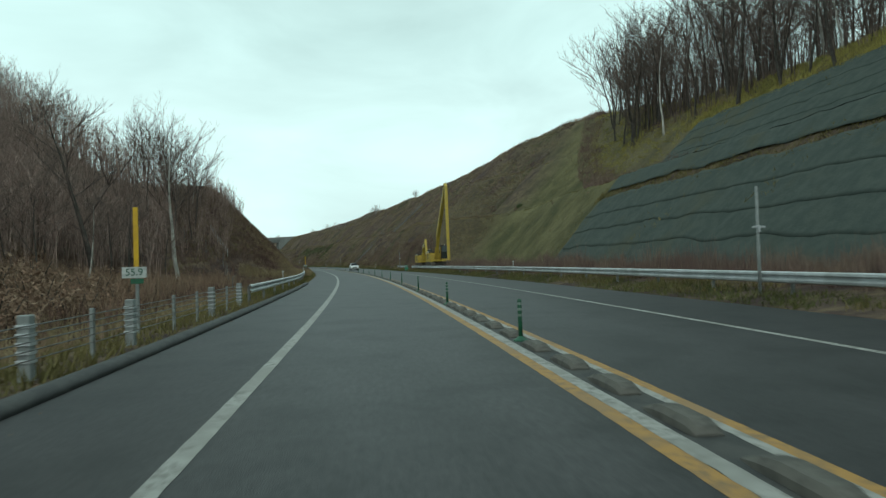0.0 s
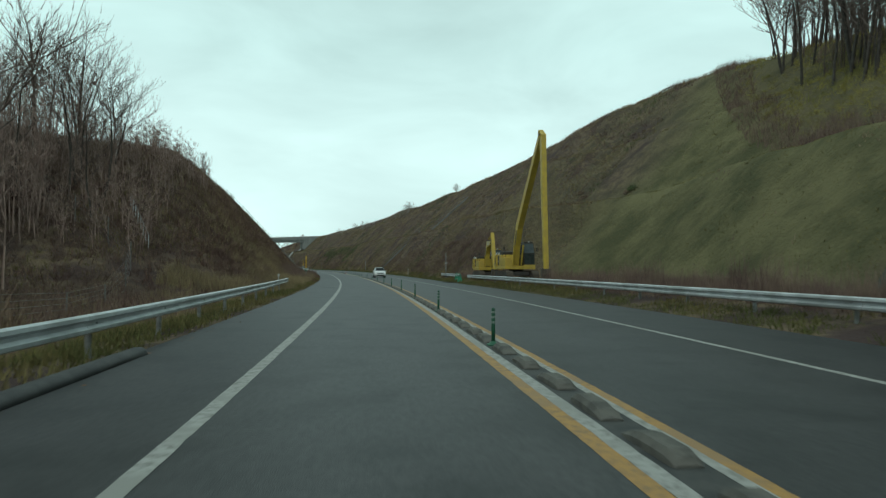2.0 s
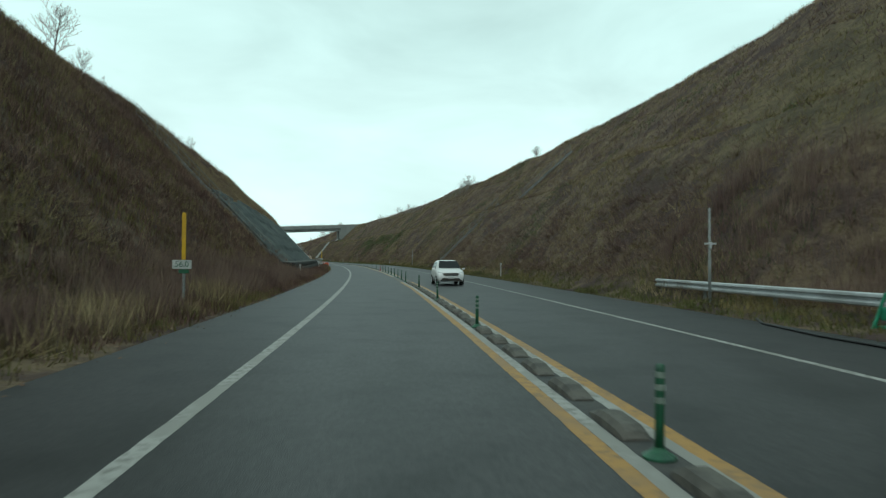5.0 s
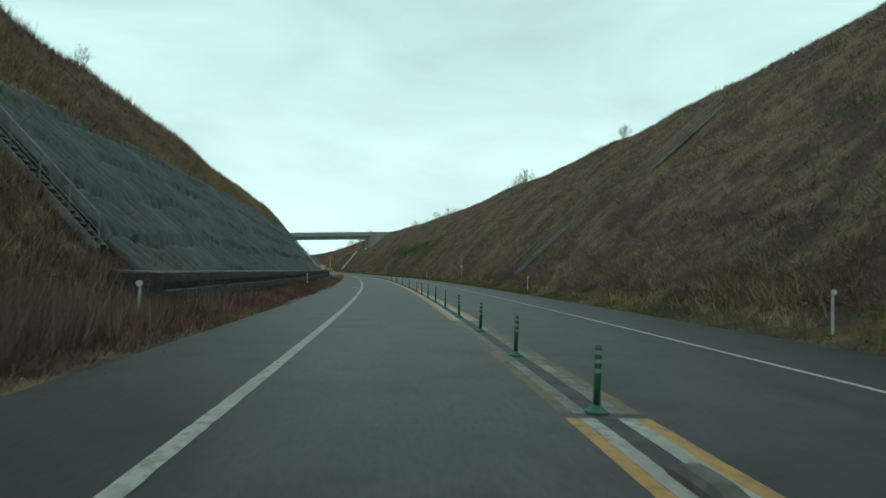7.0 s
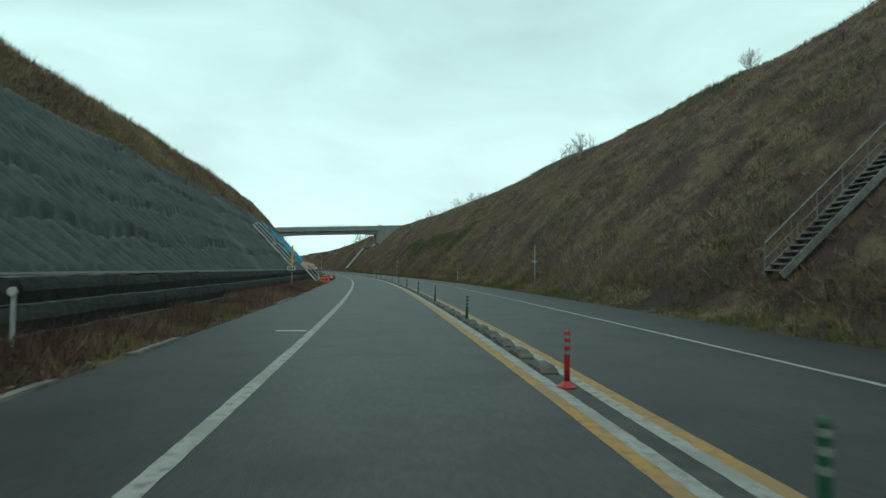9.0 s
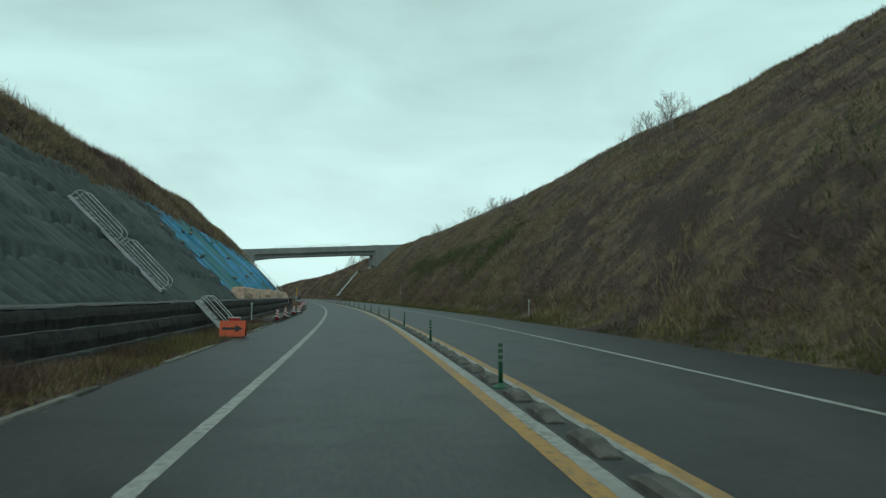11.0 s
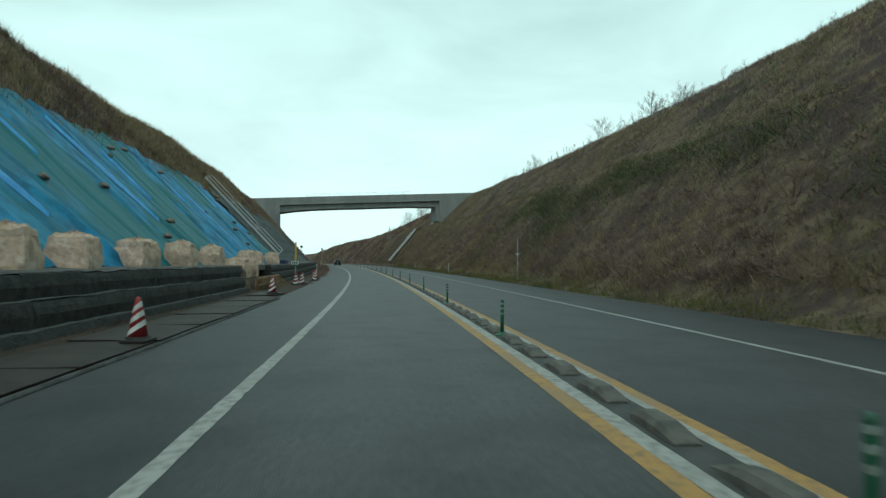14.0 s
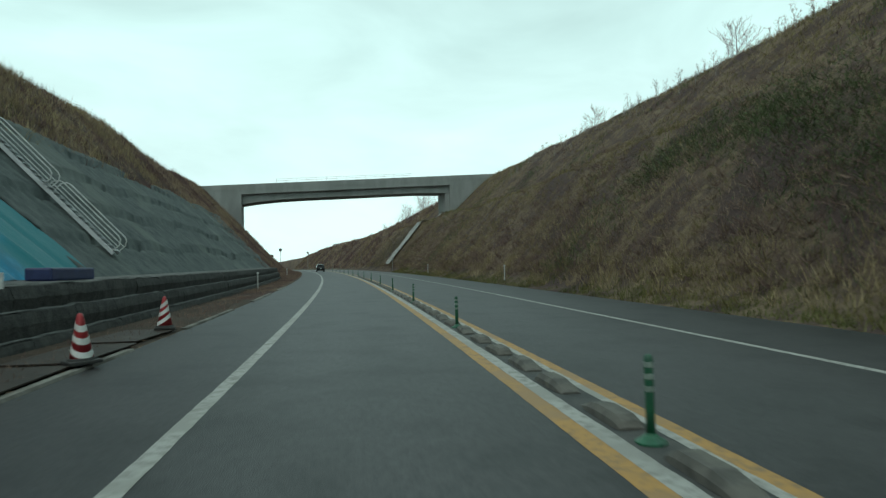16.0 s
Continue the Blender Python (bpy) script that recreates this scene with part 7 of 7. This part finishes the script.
# brush round the hollow, and the grass in it
s, la = scatter(16000, 62, 134, 28, 62, 141, lambda s, la: (la > hollow_edge(s) - 0.3) & (la < hollow_edge(s) + 7.0 * (clouds(s, la, 45, 5.0) - 0.12)))
tufts("brush", s, la, 0.7 + 1.0 * clouds(s, la, 46, 3.0), 0.022, 4, weed_dark, "dark red-brown brush round the hollow", 142, lean=0.25, leafy=2)
s, la = scatter(15000, 20, 128, 30, 62, 143, lambda s, la: (la > np.maximum(hollow_edge(s) + 2.5, np.interp(s, SETBACK_S, SETBACK) + 31.2)) & (clouds(s, la, 47, 6.0) > 0.4))
tufts("bank_grass", s, la, 0.3 + 0.5 * clouds(s, la, 36, 4.0), 0.035, 4, grass_yellow, "yellow grass in the hollow below the wood", 144, lean=0.4)
s, la = scatter(9000, -20, 92, 36, 60, 37, lambda s, la: la - np.interp(s, SETBACK_S, SETBACK) > 31.2)
tufts("bank_grass", s, la, 0.3 + 0.4 * clouds(s, la, 36, 4.0), 0.03, 4, grass_olive, "olive grass along the top of the net", 38)
s, la = scatter(9000, -20, 76, 38.6, 42.4, 137)
tufts("bank_grass", s, la, 0.3 + 0.3 * clouds(s, la, 36, 4.0), 0.035, 5, grass_yellow, "bright yellow grass along the top edge of the net", 138)
s, la = scatter(5000, -20, 72, 25.4, 26.6, 39)
tufts("bank_grass", s, la, 0.12 + 0.25 * clouds(s, la, 36, 4.0), 0.03, 4, grass_olive, "dry grass along the bench between nets", 40, lean=0.5)
s, la = scatter(2600, -10, 70, 20, 39, 239, soft_patch(48, 6.0, 0.66, 0.04))
tufts("bank_grass", s, la, 0.2 + 0.3 * clouds(s, la, 36, 4.0), 0.03, 4, grass_olive, "tufts of grass grown through the net", 240, lean=0.5, lift=0.15)
s, la = scatter(9000, 470, 640, 11.5, 45, 131)
tufts("bank_weeds", s, la, 0.5 + 0.9 * clouds(s, la, 34, 4.0), 0.09, 4, weed_brown, "brown dead weeds over the bank", 132)
s, la = scatter(4000, 470, 640, 11.5, 45, 233, lambda s, la: clouds(s, la, 38, 11.0) > 0.5)
tufts("bank_grass", s, la, 0.4 + 0.6 * clouds(s, la, 36, 4.0), 0.08, 4, grass_olive, "olive autumn grass over the bank", 234)
# undergrowth of the woods
s, la = scatter(13000, 0, 122, -52, -8, 41)
tufts("undergrowth", s, la, (0.5 + 1.2 * clouds(s, la, 42, 4.0)) * np.where(s > 62, 0.75, 1.0), 0.028, 4, weed_red, "red-brown tangled undergrowth below the trees", 42, lean=0.3, leafy=1, leaf=0.35)
s, la = scatter(5200, 10, 66, -28, -9.5, 43, lambda s, la: clouds(s, la, 44, 8.0) > 0.4)
tufts("leafy_scrub", s, la, 0.8 + 1.6 * clouds(s, la, 45, 5.0), 0.025, 4, leaf_rust, "scrub with rusty dead leaves beyond the fence", 44, lean=0.3, leafy=6, leaf=0.3)
s, la = scatter(9000, 12, 112, -21, -6.3, 45, lambda s, la: clouds(s, la, 46, 5.0) > 0.47 + 0.08 * ease(48, 60, s) + 0.02 * (-la - 6) + 0.1 * ease(80, 90, s) * (-la > 9))
tufts("bank_grass", s, la, 0.4 + 0.6 * clouds(s, la, 36, 4.0), 0.02, 6, grass_dry, "dry yellow grass beyond the guard rail", 46)
s, la = scatter(4000, 50, 112, -22, -8, 145, soft_patch(49, 7.0, 0.55))
tufts("bank_grass", s, la, 0.3 + 0.4 * clouds(s, la, 36, 4.0), 0.025, 5, grass_olive, "olive grass below the wood", 146)
s, la = scatter(7000, 20, 118, 38, 75, 47, lambda s, la: la > np.maximum(hollow_edge(s) + 9, np.interp(s, SETBACK_S, SETBACK) + 33))
tufts("undergrowth", s, la, 0.5 + 1.0 * clouds(s, la, 47, 5.0), 0.035, 4, weed_brown, "brown tangled undergrowth below the trees", 48, lean=0.3, leafy=1)
# tussocks and low bushes that break up the banks
s, la = right_side(9500, 112, 430, 301, lambda s, la: unmown(s, la) & soft_patch(61, 9.0, 0.43, 0.08)(s, la), 36)
clumps("low_brush", s, la, 0.45 + 0.75 * clouds(s, la, 62, 5.0), 30, weed_dark, "dark purple-brown low brush in patches on the bank", 302)
s, la = right_side(7000, 112, 430, 303, lambda s, la: unmown(s, la) & (soft_patch(63, 7.0, 0.58, 0.06)(s, la) | bench(s, la)), 36)
clumps("grass_tussocks", s, la, 0.35 + 0.5 * clouds(s, la, 64, 4.0), 30, grass_dry, "pale dry grass tussocks in patches on the bank", 304)
s, la = right_side(6000, 100, 430, 305, lambda s, la: ((s > 112) & unmown(s, la) | (s < 150) & (la > 20)) & soft_patch(65, 8.0, 0.53, 0.07)(s, la), 36)
clumps("grass_tussocks", s, la, 0.35 + 0.5 * clouds(s, la, 64, 4.0), 30, grass_olive, "olive grass tussocks in patches on the bank", 306)
s, la = scatter(3400, 296, 430, 11.8, 18.5, 325, lambda s, la: np.random.default_rng(9).random(len(s)) < 1.1 - (la - 11.8) / 8)
clumps("low_brush", s, la, 0.4 + 0.6 * clouds(s, la, 62, 4.0), 30, weed_dark, "dark purple-brown brush along the foot of the bank", 326)
s, la = scatter(1500, 128, 200, 11.9, 16.5, 327, soft_patch(76, 6.0, 0.45, 0.08))
clumps("low_brush", s, la, 0.5 + 0.6 * clouds(s, la, 62, 4.0), 30, weed_dark, "dark purple-brown brush along the foot of the bank", 328)
s, la = scatter(1100, 94, 128, -10.5, -5.0, 329, soft_patch(77, 4.0, 0.4, 0.08))
clumps("grass_tussocks", s, la, 0.45 + 0.5 * clouds(s, la, 64, 4.0), 30, grass_dry, "tall pale grass tussocks at the foot of the bank", 333)
s, la = scatter(1500, 284, 348, -20, -14.4, 335, soft_patch(80, 6.0, 0.42, 0.08))
clumps("grass_tussocks", s, la, 0.35 + 0.45 * clouds(s, la, 64, 4.0), 30, grass_green, "green and olive grass above the blue sheets", 336)
s, la = scatter(5200, 96, 168, -25, -6.4, 307, soft_patch(66, 6.0, 0.48, 0.08))
clumps("low_brush", s, la, 0.4 + 0.6 * clouds(s, la, 62, 4.0), 30, weed_dark, "dark purple-brown low brush in patches on the bank", 308)
s, la = scatter(2600, 100, 168, -23, -6.4, 309, soft_patch(67, 5.0, 0.56, 0.06))
clumps("grass_tussocks", s, la, 0.35 + 0.5 * clouds(s, la, 64, 4.0), 30, grass_dry, "pale dry grass tussocks in patches on the bank", 310)
s, la = scatter(4200, 160, 262, -19.5, -14.0, 311, soft_patch(68, 7.0, 0.42, 0.08))
clumps("grass_tussocks", s, la, 0.4 + 0.5 * clouds(s, la, 64, 4.0), 30, grass_dry, "tall pale dry grass above the erosion mat", 312)
s, la = scatter(4600, 160, 430, -21, -14.2, 313, soft_patch(69, 8.0, 0.46, 0.08))
clumps("low_brush", s, la, 0.35 + 0.5 * clouds(s, la, 62, 4.0), 30, weed_red, "reddish brown weeds above the works", 314)
s, la = scatter(5200, 44, 112, -27, -6.6, 315, lambda s, la: clouds(s, la, 70, 6.0) > 0.36)
clumps("low_brush", s, la, 0.5 + 0.9 * clouds(s, la, 62, 4.0), 30, weed_dark, "dark red-brown brush behind the guard rail", 316)
s, la = scatter(1500, 14, 60, -20, -6.2, 317, soft_patch(71, 6.0, 0.45, 0.08))
clumps("low_brush", s, la, 0.5 + 0.9 * clouds(s, la, 62, 4.0), 30, leaf_rust, "rusty leafy brush beyond the cable fence", 318)
s, la = scatter(900, 36, 66, -13, -6.0, 319, soft_patch(73, 4.0, 0.5, 0.06))
clumps("grass_tussocks", s, la, 0.5 + 0.5 * clouds(s, la, 64, 4.0), 30, grass_yellow, "yellow grass tussocks behind the guard rail", 320)
s, la = scatter(9000, 130, 420, 18.6, 22.2, 321, lambda s, la: (clouds(s, la, 37, 10.0) > 0.4) & (np.abs(la - 19.3 - 0.8 * (clouds(s, 0 * la, 74, 12.0) - 0.5)) < 0.7))
clumps("grass_tussocks", s[::3], la[::3], 0.35 + 0.4 * clouds(s[::3], la[::3], 64, 4.0), 30, grass_dry, "pale dry grass along the bench of the bank", 322)
s, la = scatter(2600, 74, 118, 30, 50, 323, lambda s, la: (la > hollow_edge(s) + 2.0) & (clouds(s, la, 75, 5.0) > 0.42))
clumps("grass_tussocks", s, la, 0.5 + 0.6 * clouds(s, la, 64, 4.0), 24, grass_yellow, "yellow grass tussocks in the hollow below the wood", 324)
# thin weeds that stand against the sky
g = np.random.default_rng(330)
s = g.uniform(108, 430, 5200)
la = -(7.4 + (np.interp(s, CREST_L_S, CREST_L) - 0.45) / 1.05) - g.normal(0.4, 0.9, len(s))
tufts("skyline_weeds", s, la, 0.25 + 1.3 * clouds(s, la, 81, 3.0) ** 2, 0.02, 3, weed_brown, "thin dead weeds along the top of the bank", 331, lean=0.16, leafy=1)
s = g.uniform(125, 430, 5200)
la = np.interp(np.interp(s, CREST_R_S, CREST_R), BENCH_UP, BENCH_LAT) + np.interp(s, SETBACK_S, SETBACK) + g.normal(0.3, 1.3, len(s))
tufts("skyline_weeds", s, la, 0.2 + 1.3 * clouds(s, la, 82, 4.0) ** 2, 0.025, 3, weed_brown, "thin dead weeds along the top of the bank", 332, lean=0.2, leafy=1)
# bushes along the far skyline
rng = random.Random(303)
clump = []
for s0, la0, n, h in ((231, 52.7, 10, 1.4), (290, 40.3, 26, 3.0), (297, 40.4, 22, 2.4), (306, 39.6, 14, 1.6), (318, 38.4, 16, 1.8), (328, 38, 14, 1.6), (338, 37.6, 18, 2.0), (348, 36.8, 24, 2.4), (357, 36.2, 22, 2.4), (368, 35.6, 22, 2.2), (382, 34.6, 18, 2.0), (396, 33.6, 18, 2.0), (410, 32.4, 16, 1.8), (478, 33, 26, 3.4), (492, 32, 26, 3.6), (506, 30, 22, 3.0), (520, 27, 20, 2.6), (153, -22.8, 8, 1.4)):
    for _ in range(n):
        clump.append((s0 + rng.gauss(0, 3.4), la0 + rng.gauss(0, 1.4), 0.8 * h * rng.uniform(0.4, 1.15)))
thicket("crest_bushes", clump, twig_pale, "pale bare bushes along the skyline of the bank", 7)


# dead leaves and grit along the edges of the asphalt
s, la = scatter(2600, 0, 350, -4.5, -3.4, 51, lambda s, la: (np.random.default_rng(8).random(len(s)) < ease(-3.4, -4.4, la) + 0.04))
g = np.random.default_rng(52)
c = on_road(s, la, np.where(la > -4.2, 0.006, 0.05))
v = np.stack([c + np.stack([g.uniform(-0.05, 0.05, len(s)), g.uniform(-0.05, 0.05, len(s)), g.uniform(0.0, 0.03, len(s))], -1) for _ in range(3)], 1).reshape(-1, 3)
me = triangles("fallen_leaves", v, np.arange(len(v)).reshape(-1, 3))
me.materials.append(leaf_rust)
tagged(new("fallen_leaves", me), "scattered dead leaves along the road edge", "fallen leaves", kind="stuff")

# dark shrubs on the banks
def shrub(seed, size, mat, lab):
    g = np.random.default_rng(seed)
    n = int(900 * size)
    d = g.normal(0, 1, (n, 3))
    d /= np.linalg.norm(d, axis=1, keepdims=True)
    c = d * np.array([0.6, 0.6, 0.5]) * size * g.uniform(0.35, 1.0, (n, 1)) ** 0.6 * (0.75 + 0.5 * g.random((n, 1)))
    c[:, 2] = np.abs(c[:, 2]) * 1.3
    e = g.normal(0, 0.05 * size ** 0.3, (n, 3))
    e2 = g.normal(0, 0.05 * size ** 0.3, (n, 3))
    v = np.stack([c, c + e, c + e2], 1).reshape(-1, 3)
    ob = thing("shrub", lab, "shrub", "shrubs on the banks")
    me = triangles("foliage", v, np.arange(len(v)).reshape(-1, 3))
    me.materials.append(mat)
    f = new("foliage", me)
    f.parent = ob
    stems = [(np.zeros(3) - np.array([0, 0, 0.2]), np.array([0.35 * math.cos(q), 0.35 * math.sin(q), 0.6]) * size, 0.03 * size, 0.008) for q in np.arange(6) * 1.05 + seed]
    o = new("stems", tubes_mesh("stems", stems, 4, bark_grey))
    o.parent = ob
    return ob


greens = [shrub(k, 1.5, leaf_dark, "low dark green shrub on the bank") for k in range(2)]
plant(greens, [(260, 49.4, 0.7), (116, 32, 0.8), (134, 21, 0.5)], rng)
browns = [shrub(10 + k, 1.8, weed_brown, "brown leafless bramble shrub on the bank") for k in range(3)]
rusts = [shrub(20 + k, 3.0, leaf_rust, "tall shrub with rusty dead leaves beyond the fence") for k in range(3)]
plant(rusts, [(27, -10.5, 0.85), (30, -12.5, 1.0), (33, -10.8, 0.8), (36, -13.5, 1.1), (39, -11.2, 0.75), (43, -14, 1.0), (24, -13.5, 1.1), (47, -12.2, 0.7), (51, -15.5, 0.9), (34, -16.5, 1.2), (28, -17, 1.2), (41, -18, 1.2), (57, -13.5, 0.6), (48, -19, 1.1)], rng)
spots = []
for s, la in ((127, 30.5), (128.6, 30.9), (116.6, 31.6), (138, 27), (300, 24)):
    spots.append((s, la, rng.uniform(0.5, 0.7)))
plant(browns, spots, rng)
for ob in bpy.data.objects:
    if "placed" in ob:
        del ob["placed"]
